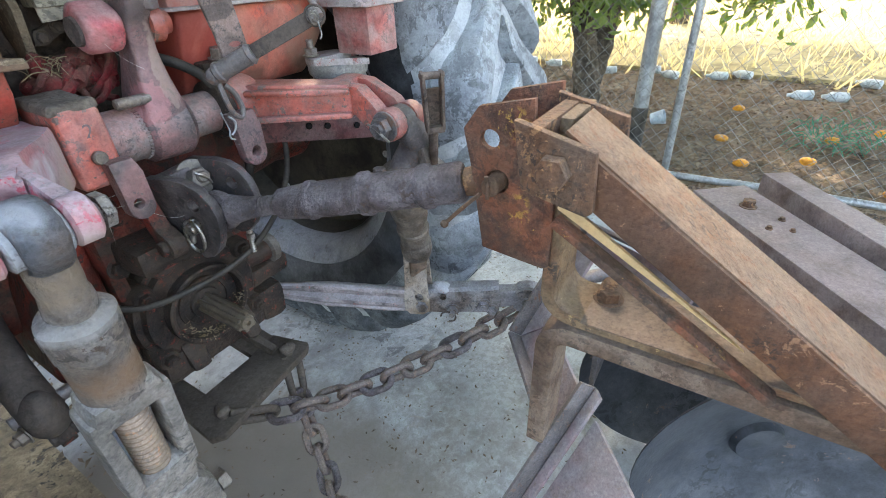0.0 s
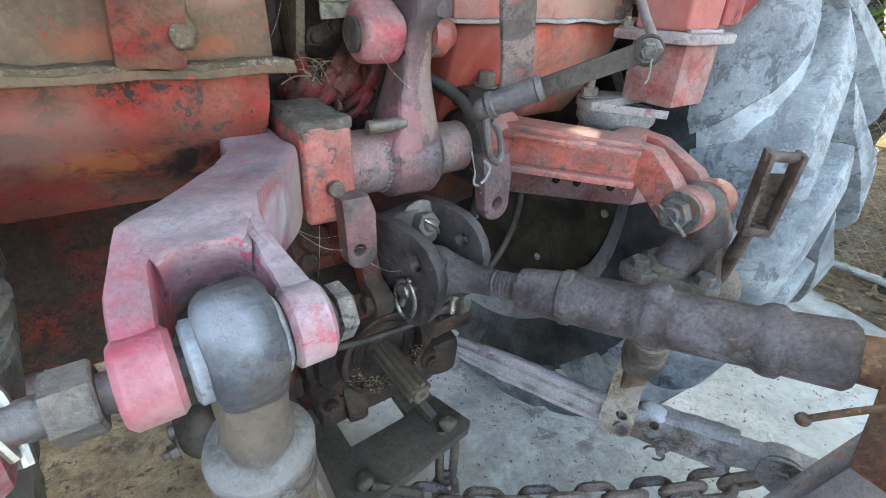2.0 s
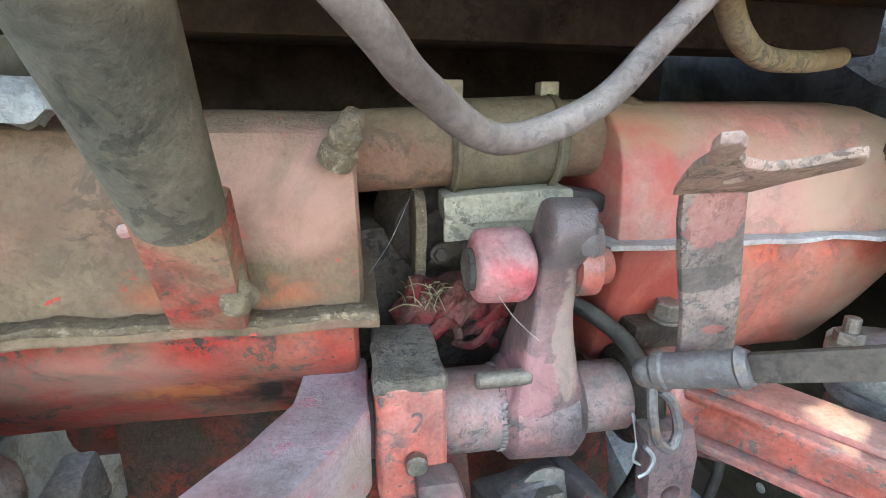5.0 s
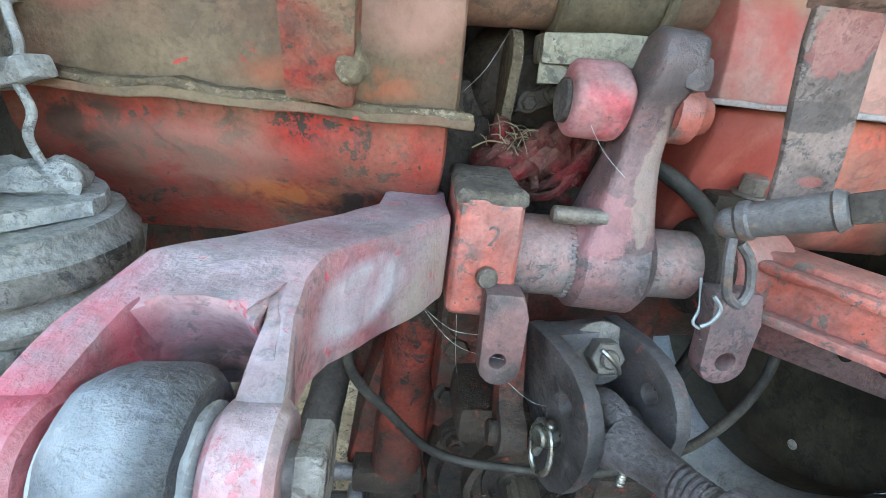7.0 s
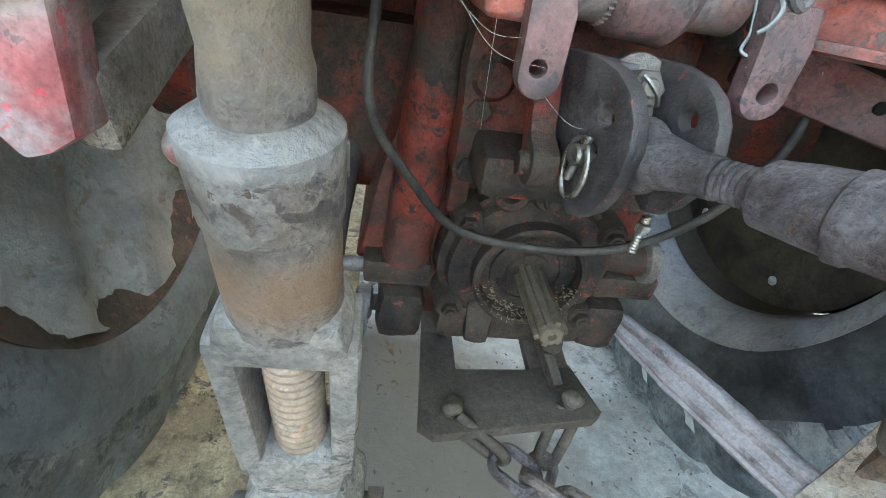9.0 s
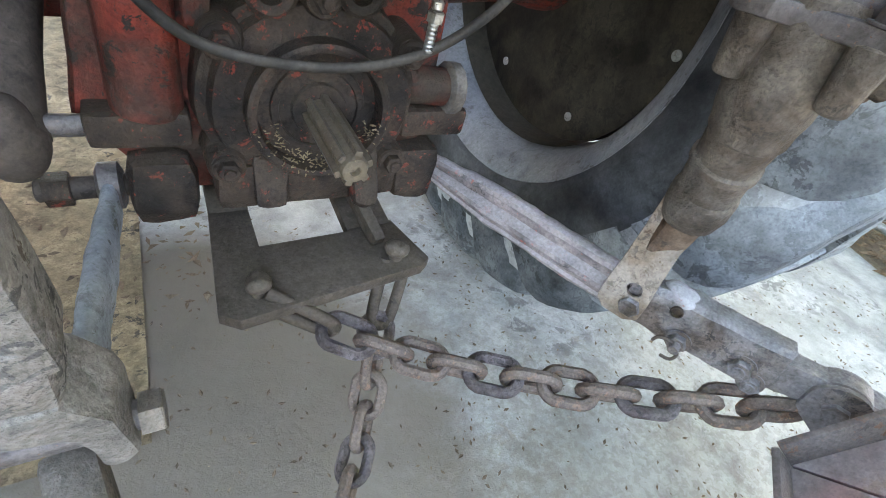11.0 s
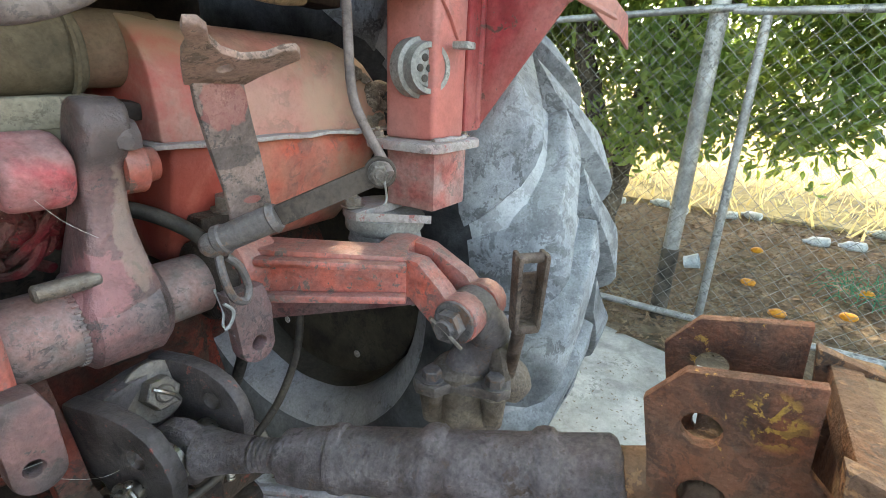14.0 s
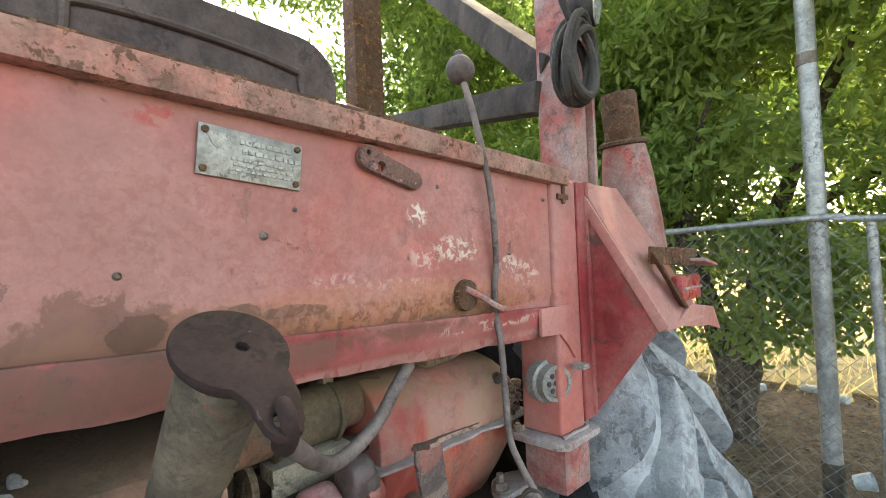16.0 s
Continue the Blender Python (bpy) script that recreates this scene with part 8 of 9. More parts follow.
    part("column", lumpy(box((cx - 0.038, cy - 0.040, foot_z), (cx + 0.040, cy + 0.040, 1.60), 0.007, 3), 0.0008, 20), m2, t, "square steel post")
    return t


mount(0.354, 0.842, 0.302, 0.872, 1, True, "dull red platform post on a rubber mount")
mount(-0.536, 0.800, -0.487, 0.832, -1, False, "clay-spattered platform post on a rubber mount")
lb = thing("mount_bracket", (-0.50, 0.82, 0.80), "pale red forked bracket under the rubber mount", "bracket")
part("prong", lumpy(slab([(-0.488, 0.972), (-0.434, 0.972), (-0.439, 0.878), (-0.457, 0.866), (-0.474, 0.861), (-0.485, 0.876)], "y", 0.778, 0.822, bevel=0.005), 0.002, 25, 1), PRONG, lb)
part("prong", lumpy(bar((-0.545, 0.800, 0.975), (-0.570, 0.800, 0.87), 0.050, 0.050, 0.006), 0.002, 25, 2), POST_RED, lb)
part("cheek", lumpy(bar((-0.452, 0.815, 0.884), (-0.458, 1.010, 0.930), 0.030, 0.062, 0.006), 0.002, 25, 2), BOOT, lb, "dark curved cheek running forward from the prong")
part("knob", lumpy(ball((-0.458, 0.985, 0.795), 0.026, (1, 1.2, 1)), 0.002, 30), PRONG, lb, "round pink boss")
part("plate", lumpy(box((-0.565, 0.745, 0.962), (-0.440, 0.88, 0.986), 0.006), 0.002, 25, 2), BOOT, lb)

# ---- rear panel of the platform ----
def rise(x):
    return 0.030 * (0.34 - x) + (0.0006 if x < 0 else 0)


pn = thing("rear_panel", (-0.1, 0.82, 1.33), "sun-bleached red sheet-metal rear panel", "panel")
bm = box((-0.80, 0.811, 1.338), (0.358, 0.818, 1.597), 0.002)
bmesh.ops.subdivide_edges(bm, edges=[e for e in bm.edges if e.calc_length() > 0.1], cuts=24, use_grid_fill=True)
for v in bm.verts:
    v.co.z += rise(v.co.x)
    v.co.y += 0.0026 * noise.noise(Vector((v.co.x * 5, v.co.z * 6, 1))) + (0.004 if v.co.z < 1.40 else 0)
part("sheet", bm, PANEL, pn)
bm = box((-0.80, 0.802, 1.330), (0.300, 0.811, 1.380), 0.003)
bmesh.ops.subdivide_edges(bm, edges=[e for e in bm.edges if e.calc_length() > 0.1], cuts=40, use_grid_fill=True)
for v in bm.verts:
    low = v.co.z < 1.36
    v.co.z += rise(v.co.x) + (0.005 if low else 0.0015) * noise.noise(Vector((v.co.x * 18, 0, 7)))
    v.co.y += 0.003 * noise.noise(Vector((v.co.x * 7, v.co.z * 6, 1))) + (0.006 if low else 0.0)
part("lower_strip", bm, FENDER, pn, "rolled darker red lower edge")
part("end_gusset", lumpy(slab([(0.262, 1.380), (0.352, 1.380), (0.364, 1.360), (0.364, 1.284), (0.345, 1.308), (0.318, 1.332), (0.290, 1.334), (0.262, 1.336)], "y", 0.797, 0.803, bevel=0.0015), 0.0008, 20), PANEL, pn, "bent end of the lower edge")
part("top_rail", lumpy(bar((-0.80, 0.806, 1.604 + rise(-0.80)), (0.362, 0.806, 1.601), 0.026, 0.028, 0.004), 0.001, 15), RAIL, pn, "rust-speckled angle along the top")
part("top_strip", bar((-0.80, 0.850, 1.660), (0.10, 0.850, 1.636), 0.006, 0.030, 0.002), RUST, pn, "thin rusty sheet edge")
part("top_strip", bar((0.06, 0.850, 1.632), (0.34, 0.850, 1.622), 0.006, 0.024, 0.002), RUST, pn)
for x, z, r in ((0.323, 1.398, 0.004), (-0.183, 1.493, 0.0036), (0.30, 1.56, 0.003), (-0.30, 1.46, 0.003), (0.05, 1.56, 0.003), (-0.15, 1.52, 0.002), (0.20, 1.47, 0.002)):
    part("rivet", lathe((x, 0.812, z), (x, 0.807, z), [(0, r * 1.4), (0.003, r), (0.005, r * 0.5)], 12), BOLT, pn)
ct = thing("latch_catch", (0.345, 0.80, 1.56), "small rusty latch catch on the panel edge", "catch")
part("pin", cyl((0.348, 0.800, 1.555), (0.348, 0.800, 1.590), 0.004, n=10), RUST, ct)
part("tab", box((0.328, 0.797, 1.562), (0.362, 0.806, 1.572), 0.002), RUST, ct)
ep = thing("maker_plate", (-0.19, 0.80, 1.53), "grey riveted maker's plate with raised lettering bars", "plate")
tilt = Matrix.Translation((-0.1925, 0.808, 1.5655)) @ Matrix.Rotation(radians(4.5), 4, "Y")


def on_plate(bm):
    bm.transform(tilt)
    return bm


part("plate", on_plate(box((-0.049, -0.0005, -0.023), (0.049, 0.0025, 0.023), 0.001)), ALU, ep)
for x, z, w, h in ((0.012, 0.013, 0.050, 0.0048), (0.016, 0.0045, 0.052, 0.0048), (0.010, -0.004, 0.060, 0.0025), (0.010, -0.009, 0.056, 0.0025), (0.010, -0.014, 0.062, 0.0025)):
    k, at = 0, x - w / 2
    while at < x + w / 2:
        wide = 0.0035 + 0.003 * ((k * 7) % 3) / 2
        part("lettering_bar", on_plate(box((at, -0.0015, z - h / 2), (at + wide, 0.0, z + h / 2), 0.0003, 1)), INK, ep)
        at += wide + 0.0016
        k += 1
part("emblem", on_plate(slab([(-0.043, 0.017), (-0.022, 0.017), (-0.028, 0.006), (-0.0325, 0.002), (-0.037, 0.006)], "y", -0.0015, 0.0, bevel=0.0003)), INK, ep, "diamond-shaped relief mark")
for x in (-0.0435, 0.0435):
    for z in (-0.0175, 0.0175):
        part("rivet", on_plate(lathe((x, 0.0, z), (x, -0.0035, z), [(0, 0.0035), (0.003, 0.003), (0.0035, 0.0015)], 10)), RUST, ep)
lg = thing("drilled_lug", (-0.03, 0.80, 1.55), "rusty drilled lug welded to the panel", "lug")
lo = slab(arc(-0.062, 1.583, 0.0145, 80, 250, 8) + [(-0.035, 1.561), (0.000, 1.552)] + arc(0.005, 1.5625, 0.011, -90, 70, 6) + [(-0.03, 1.585)], "y", 0.800, 0.811, [(-0.046, 1.574, 0.0062), (-0.064, 1.588, 0.003)], 0.0015)
part("lug", lo, LUGIRON, lg)
# trailer socket on the post
so = thing("trailer_socket", (0.33, 0.79, 1.2), "round grey trailer socket with open pins", "socket")
d0 = Vector((-0.35, -1, 0)).normalized()
c = Vector((0.326, 0.836, 1.248))
part("housing", lathe(c + d0 * -0.012, c + d0 * 0.030, [(0, 0.034), (0.004, 0.038), (0.024, 0.038), (0.027, 0.033), (0.042, 0.031), (0.042, 0.0245), (0.036, 0.0240)], 34), GREYPLASTIC, so)
part("insert", cyl(c + d0 * 0.016, c + d0 * 0.026, 0.0240, n=24), GREYPLASTIC, so, "grey contact insert")
su, sv = d0.cross(Vector((0, 0, 1))).normalized(), Vector((0, 0, 1))
for k in range(7):
    o = Vector((0, 0, 0)) if k == 6 else su * 0.0142 * math.cos(k * math.pi / 3) + sv * 0.0142 * math.sin(k * math.pi / 3)
    part("contact", lathe(c + o + d0 * 0.022, c + o + d0 * 0.0275, [(0, 0.0048), (0.0050, 0.0048), (0.0055, 0.0040)], 14), CABLE, so)
part("hinge", box((0.335, 0.768, 1.272), (0.358, 0.790, 1.281), 0.002), GREYPLASTIC, so)

ig = thing("inner_mudguard", (-0.60, 1.9, 1.05), "dark oily inner mudguard plate beside the wheel", "mudguard")
part("plate", lumpy(slab([(1.42, 1.05), (2.40, 1.05), (2.40, 1.72), (1.42, 1.72)], "x", -0.606, -0.598, bevel=0.002), 0.002, 8), PANRUST, ig)
part("rib", lumpy(bar((-0.594, 1.46, 1.08), (-0.594, 1.46, 1.70), 0.010, 0.030, 0.003), 0.001, 20), PANRUST, ig)
# ---- fender, lamp bracket, cab frame ----
fd = thing("fender", (0.55, 0.80, 1.15), "dark red steel mudguard plate with bent rim", "fender")
part("side_plate", lumpy(slab([(0.832, 1.598), (0.802, 1.168), (0.672, 1.345), (0.812, 1.598)], "x", 0.432, 0.438, bevel=0.0015), 0.0006, 12, 2), FENDER, fd, "dark red inner wall")
part("rolled_edge", tube([(0.428, 0.800, 1.60), (0.428, 0.799, 1.40), (0.430, 0.800, 1.17)], 0.005, 8, 4), FENDER, fd)
part("front_wall", lumpy(box((0.395, 0.800, 1.166), (0.436, 0.806, 1.598), 0.002), 0.0006, 20), FENDER, fd)
part("top_plate", lumpy(bar((0.520, 0.826, 1.606), (0.520, 0.664, 1.334), 0.19, 0.005, 0.0015, up=(0, -1, 0.6)), 0.0018, 14, 4), PANEL, fd, "pale red sloping top sheet")
part("lip", lumpy(bar((0.425, 0.826, 1.602), (0.425, 0.668, 1.336), 0.006, 0.018, 0.0015, up=(0, -1, 0.6)), 0.0008, 30), PANEL, fd, "folded lip")
lp = thing("tail_lamp", (0.61, 0.69, 1.36), "red tail lamp in a bent rusty bracket", "lamp")
part("bracket", lumpy(bar((0.500, 0.716, 1.460), (0.606, 0.672, 1.452), 0.006, 0.032, 0.0015), 0.002, 25, 1), RUST, lp, "torn bent bracket sheet")
part("bracket_leg", lumpy(bar((0.500, 0.712, 1.466), (0.526, 0.668, 1.364), 0.040, 0.005, 0.0015), 0.0015, 25, 1), RUST, lp)
part("lens", lumpy(box((0.535, 0.672, 1.372), (0.640, 0.694, 1.420), 0.006), 0.0006, 40), LENS_RED, lp, "faded red lens")
part("lens_rib", box((0.540, 0.669, 1.393), (0.636, 0.673, 1.398), 0.001), PINK, lp)
part("sheet", lumpy(bar((0.590, 0.672, 1.448), (0.665, 0.670, 1.436), 0.045, 0.005, 0.001), 0.002, 25, 1), POST_RED, lp)
part("base_sheet", lumpy(slab([(0.470, 1.338), (0.560, 1.366), (0.690, 1.350), (0.730, 1.300), (0.660, 1.316), (0.58, 1.322)], "y", 0.666, 0.671, bevel=0.001), 0.002, 25), PANEL, lp, "ragged lower end of the sheet")

cb = thing("cab_frame", (0.45, 0.9, 1.60), "rusty red open cab frame", "cab frame")
part("pillar", lumpy(box((0.450, 0.836, 1.600), (0.515, 0.910, 2.45), 0.005), 0.001, 15), POST_RED, cb, "square rear pillar")
part("base_plate", lumpy(box((0.365, 0.815, 1.594), (0.492, 0.915, 1.606), 0.003), 0.0006, 30), PANEL, cb)
part("pillar_rib", bar((0.532, 0.842, 1.605), (0.532, 0.842, 2.45), 0.012, 0.030, 0.003, up=(0, 1, 0)), POST_RED, cb)
part("side_beam", lumpy(bar((0.475, 0.885, 1.84), (0.86, 1.62, 2.50), 0.06, 0.075, 0.005), 0.001, 15), DARKPIPE, cb, "slanting dark beam")
part("cross_beam", lumpy(bar((0.460, 0.90, 1.795), (0.70, 1.72, 1.965), 0.05, 0.065, 0.005), 0.001, 15), DARKPIPE, cb, "rusty cross rail")
part("front_pillar", lumpy(bar((0.775, 1.95, 1.45), (0.775, 1.97, 3.0), 0.14, 0.08, 0.005), 0.002, 12), RUST, cb, "flaking front pillar")
seat = thing("tractor_seat", (-0.18, 1.25, 1.45), "faded dark pressed-steel seat back", "seat")
bo = arc(-0.30, 1.87, 0.09, 180, 90, 6) + arc(0.10, 1.855, 0.09, 90, 0, 6) + [(0.185, 1.42), (-0.39, 1.42)]
part("backrest", lumpy(slab(bo, "y", 1.26, 1.29, bevel=0.010), 0.001, 12), SEAT, seat)
part("pressed_rib", tube([(-0.28, 1.256, 1.55), (-0.285, 1.256, 1.83), (-0.24, 1.256, 1.885), (0.06, 1.256, 1.872), (0.105, 1.256, 1.82), (0.11, 1.256, 1.55)], 0.008, 8, 6), SEAT, seat)
part("side_plate", bar((0.16, 1.20, 1.52), (0.20, 1.20, 1.80), 0.05, 0.006, 0.002, up=(0, 1, 0)), PANEL, seat)
wl = thing("work_lamp", (0.46, 0.80, 1.80), "round work lamp on the cab pillar", "lamp")
lc = Vector((0.482, 0.800, 1.955))
ldir = Vector((0.30, -1, -0.12)).normalized()
part("shell", lathe(lc - ldir * 0.045, lc + ldir * 0.012, [(0, 0.012), (0.015, 0.028), (0.035, 0.036), (0.057, 0.039)], 26), CABLE, wl)
part("lens", lathe(lc + ldir * 0.010, lc + ldir * 0.020, [(0, 0.037), (0.004, 0.035), (0.010, 0.012)], 26), CHROME, wl, "domed glass lens")
part("stem", cyl((0.470, 0.838, 1.90), lc - ldir * 0.02, 0.008, n=12), CABLE, wl)
cc = thing("cable_coil", (0.42, 0.80, 1.74), "coil of black cable hung on the pillar", "cable coil")
for k in range(7):
    rr = 0.062 + 0.006 * (k % 3)
    cen = Vector((0.412 + 0.008 * (k % 2) + 0.003 * k, 0.786 + 0.005 * k, 1.822 + 0.006 * (k % 3)))
    lean = 0.25 + 0.05 * (k % 4)
    part("turn", tube([cen + Vector((rr * 0.80 * math.cos(a) + lean * 0.05 * math.sin(a), 0.012 * math.sin(a + k), rr * 1.15 * math.sin(a))) for a in [2 * math.pi * j / 24 for j in range(24)]], 0.0078, 8, 0, closed=True), CABLE, cc)
part("tail", tube([(0.40, 0.80, 1.90), (0.39, 0.81, 1.94), (0.40, 0.82, 2.0), (0.43, 0.83, 2.08)], 0.007, 8, 5), CABLE, cc)
ex = thing("intake_pipe", (0.63, 1.05, 1.45), "rusty red upright intake pipe beside the cab", "pipe")
part("cone", lathe((0.885, 0.90, 1.46), (0.835, 0.90, 1.755), [(0, 0.078), (0.10, 0.074), (0.22, 0.064), (0.30, 0.052)], 34), POST_RED, ex)
part("band", lathe((0.836, 0.90, 1.748), (0.834, 0.90, 1.762), [(0, 0.056), (0.003, 0.062), (0.011, 0.062), (0.014, 0.056)], 34), RUST, ex)
part("pipe", lathe((0.834, 0.90, 1.758), (0.815, 0.90, 1.885), [(0, 0.045), (0.115, 0.045), (0.128, 0.042)], 34), RUST, ex)
part("foot", lumpy(box((0.70, 0.86, 1.44), (1.04, 1.02, 1.475), 0.006), 0.002, 12, 1), FENDER, ex, "fender sheet under the stack")
rf = thing("shed_roof", (-1.6, 4.2, 2.4), "weathered corrugated shed roof behind the tractor", "roof", kind="structure")
bm = bmesh.new()
nx = 90
grid = [[bm.verts.new((-4.2 + 4.0 * i / nx, 3.2 + 3.4 * j, 2.72 - 0.10 * j + 0.018 * math.sin(i * 2.1))) for j in range(2)] for i in range(nx + 1)]
for i in range(nx):
    bm.faces.new((grid[i][0], grid[i + 1][0], grid[i + 1][1], grid[i][1]))
bmesh.ops.solidify(bm, geom=bm.faces[:], thickness=0.004)
part("roof_sheet", bm, ROOFTIN, rf)
for x, y in ((-4.1, 3.3), (-0.35, 3.3), (-4.1, 6.5), (-0.35, 6.5)):
    part("post", cyl((x, y, GZ - 0.05), (x, y, 2.71 - 0.1 * (y > 5)), 0.05, n=14), BARK, rf)

# ---- everything bolted together is one tractor ----
def bolt_together(name, base, label, category, units):
    """Each unit becomes one part, its pieces the part's sub-parts."""
    root = thing(name, base, label, category)
    for u in units:
        at = u.location.copy() - Vector(base)
        text = u["label"]
        if u.type == "MESH":
            main, rest = u, []
        else:
            kids = [o for o in u.children_recursive if o.type == "MESH"]
            main = max((o for o in kids if o.parent == u), key=lambda o: o.dimensions.x * o.dimensions.y * o.dimensions.z + 1e-4 * max(o.dimensions))
            rest = [o for o in kids if o != main]
            plain = u.name.split(".")[0]
            bpy.data.objects.remove(u)
            main.name = plain
        for key in ("category", "group", "kind"):
            if key in main:
                del main[key]
        main["label"] = text
        main.parent = root
        main.location = at
        for o in rest:
            o.parent = main
            o.location = (0, 0, 0)
    return root


loose = {"dry_straw", "clay_crust", "clay_clod", "root", "clay_flake", "rag", "cobweb", "check_chain", "shackle", "cable_coil", "chain_link_fence", "tree", "shed_roof", "dirt_patch", "pavement", "field", "ground", "dry_grass", "grass_tufts", "leaf_litter", "pavement_crumbs", "dirt_crumbs", "sun", "camera"}
bpy.context.view_layer.update()
units = [o for o in scene.objects if o.parent is None and o.name.split(".")[0] not in loose and o.type in ("MESH", "EMPTY")]
bolt_together("tractor", (CX, 1.3, GZ), "old red farm tractor seen from behind, worn and dusty", "tractor", units)

# ---- mounted disc implement ----
ms = thing("implement_mast", (0.14, 0.33, 0.75), "rusty implement mast with worn yellow paint and drilled plates", "mast")
for x in (0.101, 0.190):
    out = [(0.476, 1.034), (0.455, 1.063), (0.385, 1.079), (0.381, 1.022), (0.353, 0.996), (0.352, 0.866), (0.360, 0.861), (0.448, 0.870), (0.457, 0.930), (0.466, 0.988)]
    part("cheek_plate", lumpy(slab(out, "x", x - 0.005, x + 0.005, [(0.439, 1.025, 0.0125), (0.428, 0.972, 0.0155)], 0.0015), 0.0006, 40), MAST, ms, "rust-orange drilled plate with yellow paint flecks")
pin = part("mast_pin", lumpy(cyl((0.072, 0.428, 0.972), (0.225, 0.428, 0.972), 0.0120, n=20), 0.0006, 50), RUST, ms, "rusty pin through the plates")
part("nail", tube([(0.066, 0.428, 0.990), (0.070, 0.428, 0.972), (0.073, 0.430, 0.958)], 0.003, 8, 3), RUST, pin)
part("hanging_nail", join(tube([(0.075, 0.440, 0.962), (0.066, 0.462, 0.940), (0.058, 0.482, 0.918)], 0.0028, 8, 3), ball((0.057, 0.484, 0.916), 0.0055)), RUST, pin, "long rusty nail")
# bent straps: upright and foot, and its mirror image below
def bent(y_up, z_top, z_foot, y_end, thick, x0, x1, down, drop=0.0):
    r = 0.035
    sgn = -1 if down else 1
    path = [(y_up, z_top)] + [(y_up - r + r * math.cos(math.pi * k / 16), z_foot + sgn * (r - r * math.sin(math.pi * k / 16))) for k in range(9)] + [(y_end, z_foot - drop)]
    bm = bmesh.new()
    rows = []
    for i, (y, z) in enumerate(path):
        a, b = Vector(path[max(i - 1, 0)]), Vector(path[min(i + 1, len(path) - 1)])
        d = (b - a).normalized()
        nrm = Vector((-d.y, d.x)) * thick / 2
        rows.append([bm.verts.new((xx, y + s * nrm.x, z + s * nrm.y)) for xx, s in ((x0, -1), (x1, -1), (x1, 1), (x0, 1))])
    for q, v in zip(rows, rows[1:]):
        for k in range(4):
            bm.faces.new((q[k], q[(k + 1) % 4], v[(k + 1) % 4], v[k]))
    bm.faces.new(rows[0])
    bm.faces.new(rows[-1])
    bmesh.ops.recalc_face_normals(bm, faces=bm.faces)
    return lumpy(soften(bm, 0.003, 2, 50), 0.0008, 30)
part("upright_strap", bent(0.352, 1.060, 0.785, -0.42, 0.020, 0.105, 0.194, False), UPRIGHT, ms, "bent flat bar, yellow above and rusty below")
part("foot_cover", lumpy(box((0.092, -0.42, 0.7965), (0.200, 0.300, 0.799), 0.001), 0.0006, 20), FOOTDUST, ms, "tan dusty upper face of the foot")
part("lower_strap", bent(0.348, 0.50, 0.752, -0.42, 0.030, 0.104, 0.176, True), FOOTDUST, ms, "lower bent bar bolted under the foot")
part("stud", join(thread((0.160, 0.281, 0.79), (0.160, 0.281, 0.830), 0.0100, 0.0035), hexhead((0.160, 0.281, 0.800), (0, 0, 1), 0.0170, 0.016), cyl((0.160, 0.281, 0.796), (0.160, 0.281, 0.8005), 0.021, n=24, bevel=0.001)), RUST, ms, "rusty stud with hexagon nut")
# diagonal brace: channel bar on a bolted clevis
br = thing("diagonal_brace", (0.1, 0.0, 0.7), "long rusty diagonal brace bar of the implement", "brace")
q0, q1 = Vector((0.100, 0.335, 1.033)), Vector((0.100, -0.40, 0.551))
part("bar", lumpy(bar(q0, q1, 0.094, 0.046, 0.003), 0.0008, 25), BRACE, br)
# top face gets a paler brown than the bar's sides
part("cap_strip", bar(q0 + Vector((0.003, 0, 0.0275)), q1 + Vector((0.003, 0, 0.0275)), 0.090, 0.004, 0.001), BRACETOP, br, "paler top face")
for x in (0.044, 0.172):
    part("clevis_plate", lumpy(slab([(0.384, 1.072), (0.297, 1.050), (0.293, 0.986), (0.300, 0.980), (0.372, 0.996)], "x", x - 0.006, x + 0.006, bevel=0.002), 0.0006, 40), RUST, br, "thick clevis plate")
part("clevis_back", bar((0.044, 0.366, 1.052), (0.172, 0.366, 1.052), 0.018, 0.022, 0.002), RUST, br)
bolt(br, (0.038, 0.336, 1.026), (-1, 0, 0), 0.019, 0.014, mat=RUST, washer=False)
b2 = thing("diagonal_brace", (0.12, 0.0, 0.7), "thin rusty stay below the main brace", "brace")
part("bar", lumpy(bar((0.082, 0.345, 0.946), (0.082, 0.08, 0.788), 0.022, 0.010, 0.002), 0.0008, 25), MAST, b2)
# thin plate added to paint the bright sunlit strip below the brace
part("gusset", slab([(0.345, 0.974), (0.12, 0.834), (0.345, 0.957)], "x", 0.088, 0.094, bevel=0.001), SUNSTRIP, b2, "pale plate standing in for a sunlit strip")

# long frame bars beyond the mast
for k, (xa, ya, xb, yb, wd) in enumerate(((0.965, 0.185, 0.33, -0.33, 0.150), (1.090, 0.062, 0.55, -0.32, 0.075))):
    fb = thing("frame_bar", ((xa + xb) / 2, (ya + yb) / 2, 0.55), "dusty purple-brown flat frame bar of the implement", "frame bar", "implement frame bars")
    top = 0.660 + 0.02 * k
    part("bar", lumpy(bar((xa, ya, top - 0.03), (xb, yb, top - 0.03), wd, 0.06, 0.004), 0.0015, 18), FRAMEBAR, fb)
    for f, o, r in ((0.14, 0.0, 0.015), (0.24, 0.02, 0.006), (0.27, -0.02, 0.006), (0.30, 0.01, 0.005)):
        if k == 0:
            bolt(fb, (xa + (xb - xa) * f + o, ya + (yb - ya) * f - o, top), (0, 0, 1), r, r * 1.1, mat=RUST)

